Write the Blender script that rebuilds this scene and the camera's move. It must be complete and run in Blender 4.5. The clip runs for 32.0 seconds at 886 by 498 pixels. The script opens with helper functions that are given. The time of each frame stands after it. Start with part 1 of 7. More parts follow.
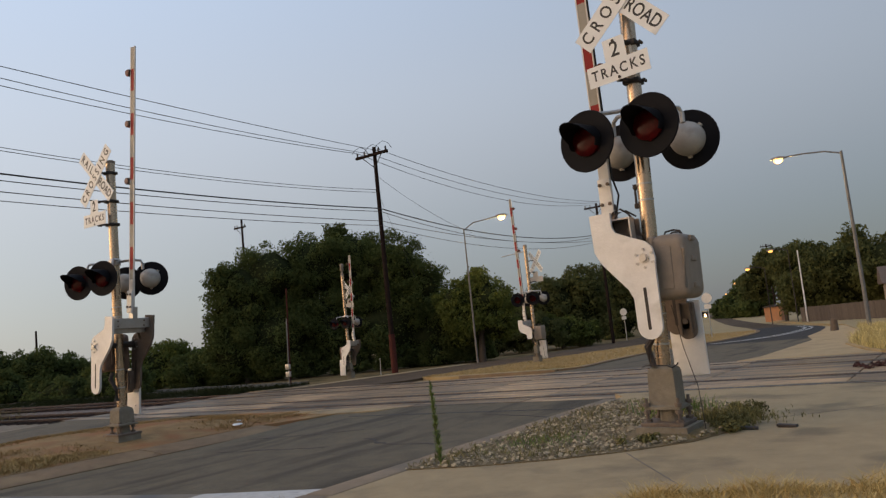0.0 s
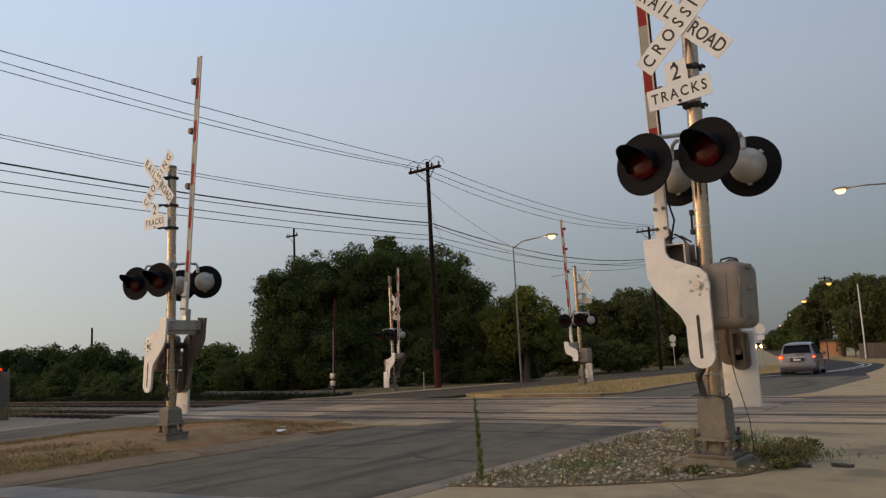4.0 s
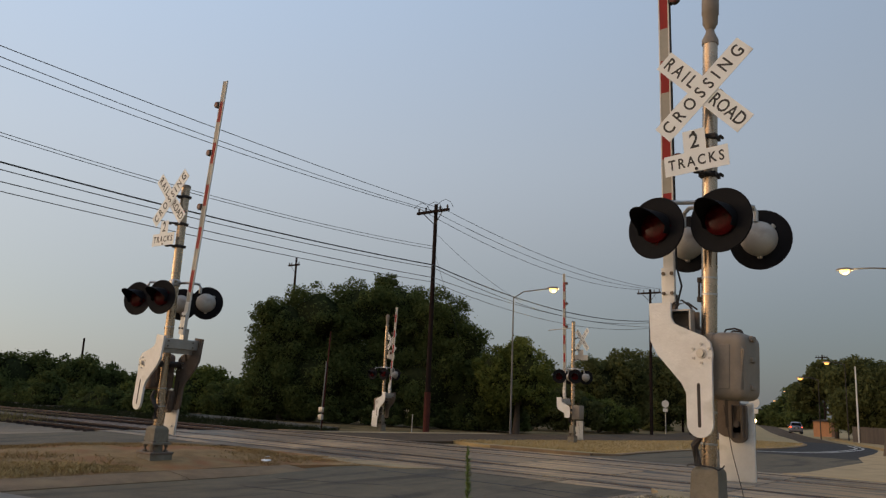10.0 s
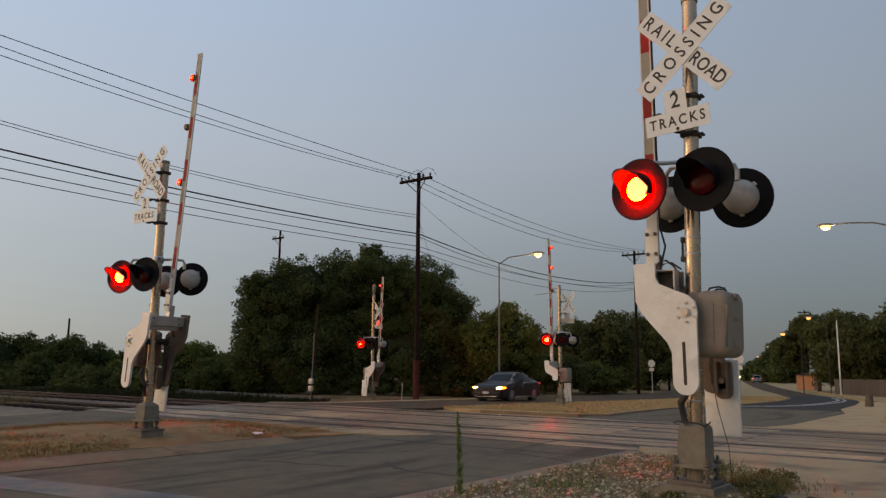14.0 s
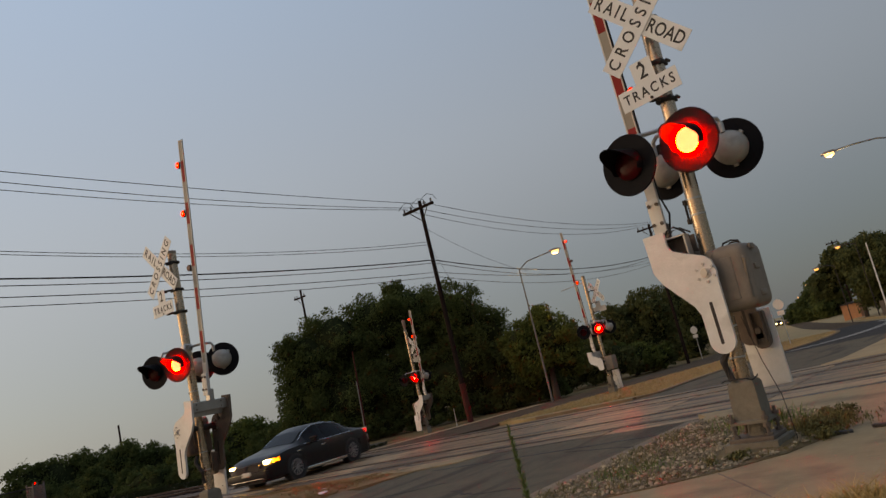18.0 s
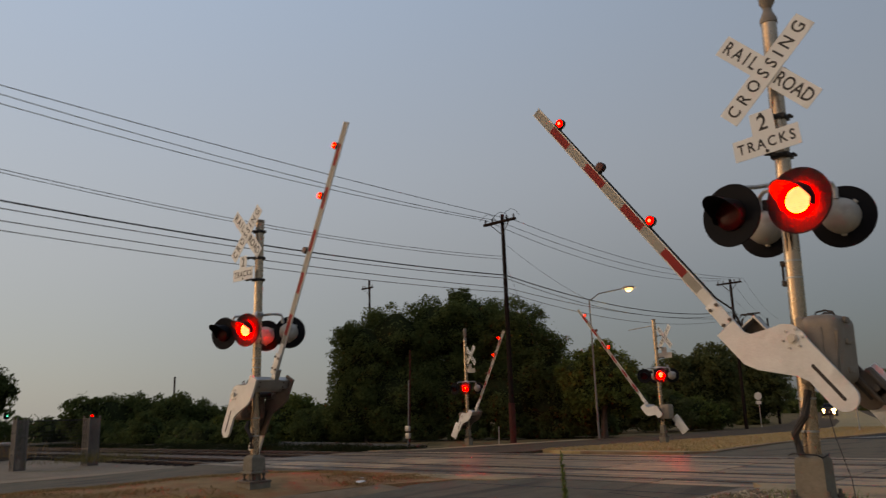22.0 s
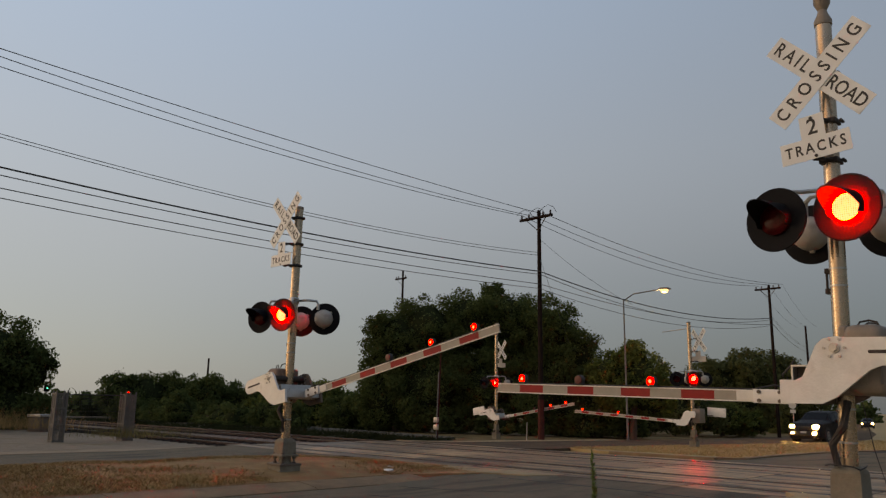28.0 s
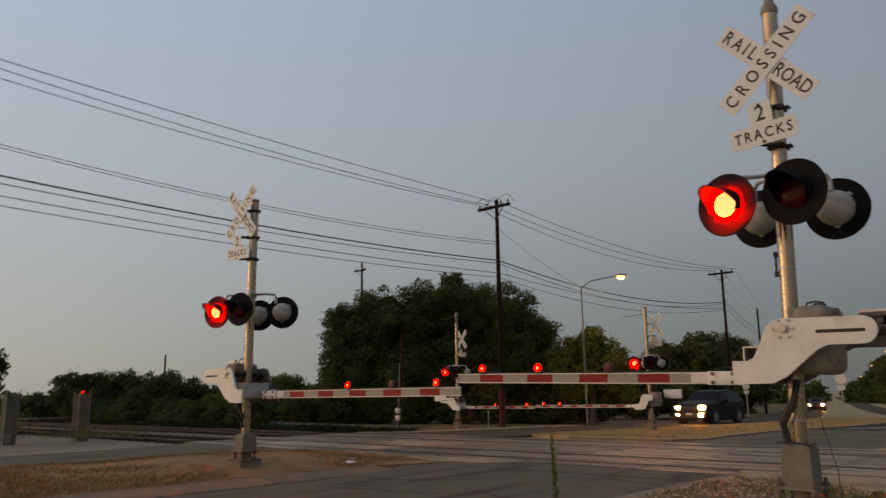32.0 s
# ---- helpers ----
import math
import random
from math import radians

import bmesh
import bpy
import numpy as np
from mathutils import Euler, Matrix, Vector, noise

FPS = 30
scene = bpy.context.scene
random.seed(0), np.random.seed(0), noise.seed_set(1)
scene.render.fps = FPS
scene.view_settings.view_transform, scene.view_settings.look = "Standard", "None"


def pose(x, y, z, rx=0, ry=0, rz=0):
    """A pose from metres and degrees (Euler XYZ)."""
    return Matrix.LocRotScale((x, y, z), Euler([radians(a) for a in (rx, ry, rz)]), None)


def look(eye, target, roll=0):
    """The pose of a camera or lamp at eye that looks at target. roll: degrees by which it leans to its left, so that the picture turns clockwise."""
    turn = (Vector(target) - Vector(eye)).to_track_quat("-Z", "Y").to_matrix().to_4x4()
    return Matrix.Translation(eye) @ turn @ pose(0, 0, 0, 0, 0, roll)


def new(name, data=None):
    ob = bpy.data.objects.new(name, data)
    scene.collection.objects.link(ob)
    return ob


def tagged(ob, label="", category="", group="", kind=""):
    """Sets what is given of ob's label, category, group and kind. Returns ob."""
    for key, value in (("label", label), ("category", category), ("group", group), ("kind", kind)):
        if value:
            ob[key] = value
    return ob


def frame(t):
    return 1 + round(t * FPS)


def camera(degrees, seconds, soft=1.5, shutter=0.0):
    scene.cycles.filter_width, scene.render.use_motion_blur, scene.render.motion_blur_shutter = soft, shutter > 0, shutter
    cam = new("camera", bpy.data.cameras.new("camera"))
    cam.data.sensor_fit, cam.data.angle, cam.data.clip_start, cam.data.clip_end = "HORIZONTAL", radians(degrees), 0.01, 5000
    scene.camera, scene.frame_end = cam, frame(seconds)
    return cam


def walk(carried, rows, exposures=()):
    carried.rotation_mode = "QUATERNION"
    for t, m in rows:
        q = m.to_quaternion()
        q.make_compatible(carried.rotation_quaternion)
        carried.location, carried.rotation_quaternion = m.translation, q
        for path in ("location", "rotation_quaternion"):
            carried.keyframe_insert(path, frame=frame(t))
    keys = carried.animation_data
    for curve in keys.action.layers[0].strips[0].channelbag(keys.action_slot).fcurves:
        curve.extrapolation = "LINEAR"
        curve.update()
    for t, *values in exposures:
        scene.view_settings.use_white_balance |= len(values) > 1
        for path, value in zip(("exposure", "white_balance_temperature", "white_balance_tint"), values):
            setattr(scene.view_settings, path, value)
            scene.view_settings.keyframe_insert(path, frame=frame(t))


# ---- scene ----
cam = camera(60.3, 32.0, soft=1.3, shutter=0.5)
PATH = [
    (0, (0.013, 0.110, 1.131), (-1.106, 1.751, 1.358), -5.89),
    (0.5, (0.022, 0.110, 1.128), (-1.100, 1.752, 1.338), -6.16),
    (1, (0.010, 0.107, 1.131), (-1.116, 1.746, 1.346), -4.81),
    (1.5, (0.008, 0.095, 1.134), (-1.164, 1.702, 1.344), -6.24),
    (2, (0.038, 0.106, 1.138), (-1.143, 1.702, 1.379), -9.26),
    (2.5, (0.023, 0.098, 1.136), (-1.170, 1.680, 1.407), -7.97),
    (4.5, (-0.015, 0.085, 1.135), (-1.226, 1.652, 1.414), -1.51),
    (5, (-0.034, 0.077, 1.135), (-1.240, 1.646, 1.425), -0.32),
    (5.5, (-0.035, 0.067, 1.132), (-1.245, 1.633, 1.423), 0.48),
    (6, (-0.035, 0.066, 1.134), (-1.243, 1.630, 1.438), 0.61),
    (6.5, (-0.033, 0.058, 1.138), (-1.237, 1.622, 1.459), 0.78),
    (7, (-0.032, 0.053, 1.135), (-1.232, 1.618, 1.470), 0.77),
    (7.5, (-0.029, 0.038, 1.141), (-1.236, 1.593, 1.497), 1.54),
    (8, (-0.037, 0.035, 1.138), (-1.253, 1.579, 1.511), 2.47),
    (8.5, (-0.035, 0.032, 1.142), (-1.253, 1.573, 1.520), 2.54),
    (9, (-0.037, 0.027, 1.136), (-1.250, 1.571, 1.521), 2.48),
    (9.5, (-0.036, 0.030, 1.138), (-1.243, 1.577, 1.527), 2.43),
    (10, (-0.039, 0.023, 1.140), (-1.245, 1.570, 1.529), 2.50),
    (10.5, (-0.030, 0.026, 1.138), (-1.234, 1.576, 1.521), 1.94),
    (11, (-0.034, 0.032, 1.136), (-1.245, 1.580, 1.507), 1.64),
    (11.5, (-0.046, 0.025, 1.133), (-1.277, 1.561, 1.489), 2.43),
    (12, (-0.039, 0.025, 1.137), (-1.269, 1.561, 1.496), 2.10),
    (12.5, (-0.025, 0.025, 1.142), (-1.234, 1.572, 1.518), 1.04),
    (13, (-0.039, 0.023, 1.138), (-1.238, 1.579, 1.511), 1.22),
    (13.5, (-0.042, 0.028, 1.137), (-1.235, 1.598, 1.473), 1.15),
    (14, (-0.044, 0.035, 1.138), (-1.225, 1.619, 1.446), 0.45),
    (14.5, (-0.019, 0.025, 1.128), (-1.172, 1.640, 1.380), -2.33),
    (15, (-0.026, 0.059, 1.118), (-1.287, 1.608, 1.020), -11.81),
    (15.5, (-0.034, 0.059, 1.111), (-1.417, 1.471, 0.804), -16.49),
    (17.5, (-0.007, 0.027, 1.108), (-1.411, 1.443, 1.262), -5.54),
    (18, (0.050, 0.045, 1.124), (-1.155, 1.598, 1.493), -13.35),
    (18.5, (-0.002, 0.026, 1.126), (-1.215, 1.583, 1.447), -6.70),
    (19, (0.002, 0.019, 1.123), (-1.245, 1.546, 1.462), -6.54),
    (19.5, (-0.000, 0.024, 1.117), (-1.217, 1.576, 1.449), -6.14),
    (20, (0.004, 0.027, 1.121), (-1.204, 1.591, 1.433), -6.40),
    (20.5, (0.009, 0.012, 1.117), (-1.201, 1.569, 1.449), -6.29),
    (21, (0.029, -0.013, 1.123), (-1.212, 1.511, 1.492), -6.62),
    (21.5, (0.007, -0.024, 1.123), (-1.263, 1.462, 1.544), -5.62),
    (22, (-0.028, -0.057, 1.116), (-1.366, 1.368, 1.537), -1.93),
    (22.5, (-0.040, -0.066, 1.112), (-1.426, 1.318, 1.515), -0.24),
    (23, (-0.034, -0.073, 1.114), (-1.431, 1.299, 1.521), -0.50),
    (23.5, (-0.028, -0.076, 1.114), (-1.423, 1.294, 1.537), -0.71),
    (24, (-0.031, -0.078, 1.115), (-1.424, 1.291, 1.545), -0.55),
    (24.5, (-0.037, -0.084, 1.110), (-1.434, 1.281, 1.539), -0.11),
    (25, (-0.041, -0.093, 1.106), (-1.445, 1.265, 1.537), 0.48),
    (25.5, (-0.039, -0.091, 1.106), (-1.448, 1.263, 1.533), 0.62),
    (27.5, (-0.043, -0.095, 1.110), (-1.451, 1.265, 1.519), 0.65),
    (28, (-0.044, -0.096, 1.110), (-1.449, 1.269, 1.514), 0.88),
    (28.5, (-0.048, -0.097, 1.107), (-1.454, 1.271, 1.497), 0.96),
    (29, (-0.053, -0.097, 1.106), (-1.460, 1.272, 1.485), 1.18),
    (29.5, (-0.055, -0.103, 1.104), (-1.463, 1.267, 1.478), 1.63),
    (30, (-0.058, -0.110, 1.106), (-1.463, 1.264, 1.479), 1.76),
    (30.5, (-0.061, -0.112, 1.098), (-1.464, 1.263, 1.471), 1.92),
    (31, (-0.063, -0.110, 1.102), (-1.460, 1.274, 1.468), 2.22),
    (31.5, (-0.069, -0.106, 1.099), (-1.457, 1.287, 1.459), 1.99),
    (32, (-0.036, -0.086, 1.104), (-1.367, 1.357, 1.484), -0.78),
]

# stops by which the picture is opened up or closed down along the shot
walk(cam, [(t, look(eye, target, roll)) for t, eye, target, roll in PATH],
     exposures=[(0, 0.28, 7750, 10), (5.0, 0.2, 7750, 9), (8.0, 0.12, 7750, 8), (13.6, 0.06, 7750, 8), (14.0, -0.05, 7700, 9), (14.6, -0.15, 8000, 12), (15.1, 0.1, 8900, 18), (15.5, 0.3, 9100, 20), (17.5, -0.2, 8250, 10), (18.5, -0.22, 8250, 9), (21.0, -0.2, 8250, 10), (22.0, -0.3, 8250, 10), (23.0, -0.32, 8250, 9), (25.0, -0.28, 8250, 9), (28.0, -0.26, 8250, 9), (31.0, -0.31, 8250, 10), (32.0, -0.31, 8250, 10)])

# ---- sky and sun: dusk, the afterglow low on the left ----
world = bpy.data.worlds.new("dusk")
scene.world = world
world.use_nodes = True
wn, wl = world.node_tree.nodes, world.node_tree.links
wn.clear()
sky = wn.new("ShaderNodeTexSky")
sky.sky_type, sky.sun_disc = "NISHITA", False
sky.sun_elevation, sky.sun_rotation = radians(7.0), radians(235)
sky.altitude, sky.air_density, sky.dust_density, sky.ozone_density = 200, 1.0, 2.0, 3.0
bg_sky = wn.new("ShaderNodeBackground")
bg_sky.inputs["Strength"].default_value = 0.035
bg_haze = wn.new("ShaderNodeBackground")
coord, sep, ramp = wn.new("ShaderNodeTexCoord"), wn.new("ShaderNodeSeparateXYZ"), wn.new("ShaderNodeValToRGB")
ramp.color_ramp.elements[0].position, ramp.color_ramp.elements[0].color = 0.0, (0.375, 0.405, 0.435, 1)
ramp.color_ramp.elements[1].position, ramp.color_ramp.elements[1].color = 0.55, (0.38, 0.53, 0.82, 1)
mid_stop = ramp.color_ramp.elements.new(0.2)
mid_stop.color = (0.40, 0.455, 0.56, 1)
add_sky, out_w = wn.new("ShaderNodeAddShader"), wn.new("ShaderNodeOutputWorld")
wl.new(coord.outputs["Generated"], sep.inputs[0])
wl.new(sep.outputs["Z"], ramp.inputs[0])
# brighter towards the sunset in the west-south-west, darker opposite
west = wn.new("ShaderNodeVectorMath")
west.operation = "DOT_PRODUCT"
west.inputs[1].default_value = (-0.82, -0.57, 0.0)
fall = wn.new("ShaderNodeMapRange")
fall.inputs["From Min"].default_value, fall.inputs["To Min"].default_value, fall.inputs["To Max"].default_value = -1.0, 0.42, 1.27
# orange afterglow added to the unseen sky behind the camera, to warm facing surfaces
warm = wn.new("ShaderNodeMapRange")
warm.interpolation_type = "SMOOTHSTEP"
warm.inputs["From Min"].default_value, warm.inputs["From Max"].default_value, warm.inputs["To Max"].default_value = 0.52, 0.95, 0.95
glow_mix = wn.new("ShaderNodeMix")
glow_mix.data_type = "RGBA"
glow_mix.inputs["B"].default_value = (1.45, 1.0, 0.68, 1)
wl.new(coord.outputs["Generated"], west.inputs[0])
wl.new(west.outputs["Value"], fall.inputs["Value"])
north = wn.new("ShaderNodeVectorMath")
north.operation = "DOT_PRODUCT"
north.inputs[1].default_value = (0.26, 0.97, 0.0)
wl.new(coord.outputs["Generated"], north.inputs[0])
dusk_side, above = wn.new("ShaderNodeMapRange"), wn.new("ShaderNodeMapRange")
dusk_side.inputs["From Min"].default_value, dusk_side.inputs["From Max"].default_value = 0.1, 0.9
dusk_side.inputs["To Min"].default_value, dusk_side.inputs["To Max"].default_value = 0.13, 0.47
above.interpolation_type = "SMOOTHSTEP"
above.inputs["From Max"].default_value, above.inputs["To Min"].default_value, above.inputs["To Max"].default_value = 0.33, 1.0, 0.0
wl.new(north.outputs["Value"], dusk_side.inputs["Value"])
wl.new(sep.outputs["Z"], above.inputs["Value"])
shade_sky = wn.new("ShaderNodeMath")
shade_sky.operation = "MULTIPLY"
wl.new(dusk_side.outputs[0], shade_sky.inputs[0])
wl.new(above.outputs[0], shade_sky.inputs[1])
left_over = wn.new("ShaderNodeMath")
left_over.operation, left_over.inputs[0].default_value = "SUBTRACT", 1.0
wl.new(shade_sky.outputs[0], left_over.inputs[1])
haze_power = wn.new("ShaderNodeMath")
haze_power.operation = "MULTIPLY"
wl.new(fall.outputs[0], haze_power.inputs[0])
wl.new(left_over.outputs[0], haze_power.inputs[1])
wl.new(haze_power.outputs[0], bg_haze.inputs["Strength"])
after = wn.new("ShaderNodeVectorMath")
after.operation = "DOT_PRODUCT"
after.inputs[1].default_value = (-0.62, -0.78, 0.0)
wl.new(coord.outputs["Generated"], after.inputs[0])
wl.new(after.outputs["Value"], warm.inputs["Value"])
wl.new(warm.outputs[0], glow_mix.inputs["Factor"])
# bluer where the sky is already dark
blue_part, blue_mix = wn.new("ShaderNodeMath"), wn.new("ShaderNodeMix")
blue_part.operation, blue_part.inputs[1].default_value, blue_part.use_clamp = "MULTIPLY", 1.3, True
blue_mix.data_type, blue_mix.blend_type = "RGBA", "MULTIPLY"
blue_mix.inputs["B"].default_value = (0.83, 0.97, 1.22, 1)
wl.new(shade_sky.outputs[0], blue_part.inputs[0])
wl.new(blue_part.outputs[0], blue_mix.inputs["Factor"])
wl.new(ramp.outputs[0], blue_mix.inputs["A"])
wl.new(blue_mix.outputs["Result"], glow_mix.inputs["A"])
wl.new(glow_mix.outputs["Result"], bg_haze.inputs["Color"])
wl.new(sky.outputs[0], bg_sky.inputs["Color"])
wl.new(bg_sky.outputs[0], add_sky.inputs[0])
wl.new(bg_haze.outputs[0], add_sky.inputs[1])
wl.new(add_sky.outputs[0], out_w.inputs["Surface"])

sun_data = bpy.data.lights.new("sun", "SUN")
sun_data.energy, sun_data.angle, sun_data.color = 0.30, radians(14), (1.0, 0.86, 0.72)
sun = new("sun", sun_data)
sun.matrix_world = look((0, 0, 0), (0.82, 0.57, -0.22))


# ---- materials ----
def mk(name, c1, c2=None, scale=8.0, rough=0.7, metal=0.0, bump=0.0, fine=0.0, spec=0.5, stain=None, stain_scale=1.5, stain_at=0.55, coat=0.0, vary=0.0, tri=0.0, stretch=None, thin=0.0):
    m = bpy.data.materials.new(name)
    m.use_nodes = True
    n, l = m.node_tree.nodes, m.node_tree.links
    b = n["Principled BSDF"]
    b.inputs["Roughness"].default_value, b.inputs["Metallic"].default_value = rough, metal
    b.inputs["Specular IOR Level"].default_value = spec
    if coat:
        b.inputs["Coat Weight"].default_value = coat
        b.inputs["Coat Roughness"].default_value = 0.06
    c2 = c2 or tuple(min(1, v * 0.8) for v in c1)
    tc = n.new("ShaderNodeTexCoord")
    no = n.new("ShaderNodeTexNoise")
    no.inputs["Scale"].default_value, no.inputs["Detail"].default_value = scale, 10
    no.inputs["Roughness"].default_value = 0.74
    where = tc.outputs["Object"]
    if vary:
        own = n.new("ShaderNodeObjectInfo")
        far = n.new("ShaderNodeMath")
        far.operation = "MULTIPLY"
        far.inputs[1].default_value = 40.0
        shift = n.new("ShaderNodeVectorMath")
        l.new(own.outputs["Random"], far.inputs[0])
        l.new(where, shift.inputs[0])
        l.new(far.outputs[0], shift.inputs[1])
        where = shift.outputs[0]
    l.new(where, no.inputs["Vector"])
    r = n.new("ShaderNodeValToRGB")
    r.color_ramp.elements[0].position, r.color_ramp.elements[1].position = 0.32, 0.68
    r.color_ramp.elements[0].color, r.color_ramp.elements[1].color = (*c2, 1), (*c1, 1)
    l.new(no.outputs["Fac"], r.inputs[0])
    col = r.outputs[0]
    if stain:
        s = n.new("ShaderNodeTexNoise")
        s.inputs["Scale"].default_value, s.inputs["Detail"].default_value = stain_scale, 6
        if stretch:
            mp = n.new("ShaderNodeMapping")
            mp.inputs["Scale"].default_value = stretch
            l.new(where, mp.inputs["Vector"])
            l.new(mp.outputs[0], s.inputs["Vector"])
        else:
            l.new(where, s.inputs["Vector"])
        sr = n.new("ShaderNodeValToRGB")
        sr.color_ramp.elements[0].position, sr.color_ramp.elements[1].position = stain_at, stain_at + 0.14
        l.new(s.outputs["Fac"], sr.inputs[0])
        mix = n.new("ShaderNodeMix")
        mix.data_type = "RGBA"
        l.new(sr.outputs[0], mix.inputs["Factor"])
        l.new(col, mix.inputs["A"])
        mix.inputs["B"].default_value = (*stain, 1)
        col = mix.outputs["Result"]
    if vary or tri:
        info = n.new("ShaderNodeObjectInfo") if vary else n.new("ShaderNodeNewGeometry")
        mr = n.new("ShaderNodeMapRange")
        w = vary or tri
        mr.inputs["To Min"].default_value, mr.inputs["To Max"].default_value = 1 - w, 1 + w
        l.new(info.outputs["Random" if vary else "Random Per Island"], mr.inputs["Value"])
        hs = n.new("ShaderNodeHueSaturation")
        l.new(mr.outputs[0], hs.inputs["Value"])
        l.new(col, hs.inputs["Color"])
        col = hs.outputs[0]
    l.new(col, b.inputs["Base Color"])
    if bump or fine:
        f = n.new("ShaderNodeTexNoise")
        f.inputs["Scale"].default_value, f.inputs["Detail"].default_value = (fine or scale * 4), 5
        l.new(tc.outputs["Object"], f.inputs["Vector"])
        bp = n.new("ShaderNodeBump")
        bp.inputs["Strength"].default_value, bp.inputs["Distance"].default_value = bump or 0.2, 0.02
        l.new(f.outputs["Fac"], bp.inputs["Height"])
        l.new(bp.outputs[0], b.inputs["Normal"])
    rr = n.new("ShaderNodeMapRange")
    rr.inputs["To Min"].default_value, rr.inputs["To Max"].default_value = max(0.03, rough - 0.1), min(1, rough + 0.1)
    l.new(no.outputs["Fac"], rr.inputs["Value"])
    l.new(rr.outputs[0], b.inputs["Roughness"])
    if thin:
        glassy, both = n.new("ShaderNodeBsdfTranslucent"), n.new("ShaderNodeMixShader")
        both.inputs[0].default_value = thin
        l.new(col, glassy.inputs["Color"])
        l.new(b.outputs[0], both.inputs[1])
        l.new(glassy.outputs[0], both.inputs[2])
        l.new(both.outputs[0], n["Material Output"].inputs["Surface"])
    return m


def glow(name, color, strength):
    m = bpy.data.materials.new(name)
    m.use_nodes = True
    b = m.node_tree.nodes["Principled BSDF"]
    b.inputs["Base Color"].default_value = (*color, 1)
    b.inputs["Emission Color"].default_value, b.inputs["Emission Strength"].default_value = (*color, 1), strength
    return m


asphalt = mk("asphalt", (0.158, 0.125, 0.082), (0.086, 0.070, 0.048), 2.2, 0.80, bump=0.35, fine=140, spec=0.16, stain=(0.066, 0.054, 0.038), stain_scale=0.9, stain_at=0.51, stretch=(2.2, 0.35, 1))
asphalt_new = mk("fresh_asphalt", (0.044, 0.040, 0.037), (0.030, 0.027, 0.026), 3.0, 0.9, bump=0.3, fine=160, spec=0.2)
asphalt_brown = mk("brown_asphalt", (0.125, 0.090, 0.060), (0.080, 0.057, 0.040), 2.0, 0.9, bump=0.3, fine=120, spec=0.05, stain=(0.06, 0.045, 0.034), stain_scale=0.8, stain_at=0.52)
verge_soil = mk("dry_verge_soil", (0.20, 0.148, 0.078), (0.12, 0.088, 0.046), 1.6, 0.95, bump=0.6, fine=30, spec=0.03, stain=(0.075, 0.062, 0.032), stain_scale=0.5, stain_at=0.5)
concrete = mk("concrete", (0.39, 0.290, 0.168), (0.285, 0.211, 0.122), 2.5, 0.9, bump=0.3, fine=100, spec=0.2, stain=(0.205, 0.157, 0.098), stain_scale=1.1, stain_at=0.52)
# concrete lightened in colour, standing in for lamplight on the far pavement
lamplit_pave = mk("lamplit_concrete", (0.47, 0.34, 0.197), (0.345, 0.25, 0.142), 1.6, 0.92, bump=0.3, fine=80, spec=0.1, stain=(0.30, 0.225, 0.13), stain_scale=0.7, stain_at=0.54)
kerb_mat = mk("kerb_concrete", (0.268, 0.194, 0.124), (0.182, 0.131, 0.084), 5, 0.88, bump=0.3, fine=90, stain=(0.150, 0.116, 0.080), stain_scale=1.6)
panel_mat = mk("crossing_concrete", (0.42, 0.275, 0.150), (0.165, 0.106, 0.060), 3.2, 0.42, bump=0.2, fine=60, spec=0.06, stain=(0.066, 0.046, 0.031), stain_scale=1.1, stain_at=0.47, vary=0.40, stretch=(0.4, 3.4, 1))
dirt = mk("dry_earth", (0.335, 0.215, 0.105), (0.185, 0.115, 0.056), 2.4, 0.95, bump=0.9, fine=26, spec=0.1, stain=(0.27, 0.125, 0.060), stain_scale=0.9, stain_at=0.46)
field = mk("dry_grass_ground", (0.38, 0.27, 0.125), (0.25, 0.178, 0.082), 0.8, 0.95, bump=0.6, fine=14, stain=(0.25, 0.21, 0.10), stain_scale=0.4)
ballast = mk("ballast", (0.13, 0.09, 0.07), (0.06, 0.042, 0.034), 14, 0.95, bump=0.9, fine=40, stain=(0.15, 0.09, 0.07), stain_scale=0.5)
rail_mat = mk("rail_steel", (0.42, 0.38, 0.34), (0.25, 0.19, 0.15), 6, 0.22, 0.9, stain=(0.16, 0.09, 0.06), stain_scale=3)
rust_rail = mk("rusty_rail_side", (0.072, 0.039, 0.028), (0.044, 0.028, 0.022), 9, 0.8, bump=0.4)
pad_rubber = mk("dusty_rubber_pad", (0.040, 0.031, 0.024), (0.020, 0.016, 0.013), 5, 0.6, bump=0.3, fine=50, spec=0.12, stain=(0.075, 0.056, 0.038), stain_scale=2.0, stain_at=0.6, stretch=(0.4, 3, 1))
rubber = mk("black_rubber", (0.02, 0.02, 0.02), (0.012, 0.012, 0.012), 20, 0.75)
kerb_dirty = mk("dirty_kerb_concrete", (0.250, 0.168, 0.102), (0.150, 0.102, 0.062), 3, 0.92, bump=0.5, fine=60, spec=0.2, stain=(0.25, 0.175, 0.10), stain_scale=1.3)
# dark colour that stands for depth in gaps, seams and cracks
gap_dark = mk("dark_gap", (0.045, 0.036, 0.03), (0.028, 0.023, 0.02), 8, 0.9, bump=0.5)
paint_white = mk("worn_road_paint", (0.527, 0.510, 0.476), (0.357, 0.340, 0.315), 12, 0.7, bump=0.2, stain=(0.136, 0.132, 0.128), stain_scale=3.5, stain_at=0.60)
paint_faded = mk("faded_road_paint", (0.20, 0.165, 0.115), (0.10, 0.083, 0.060), 7, 0.7, stain=(0.075, 0.073, 0.073), stain_scale=1.6, stain_at=0.5)
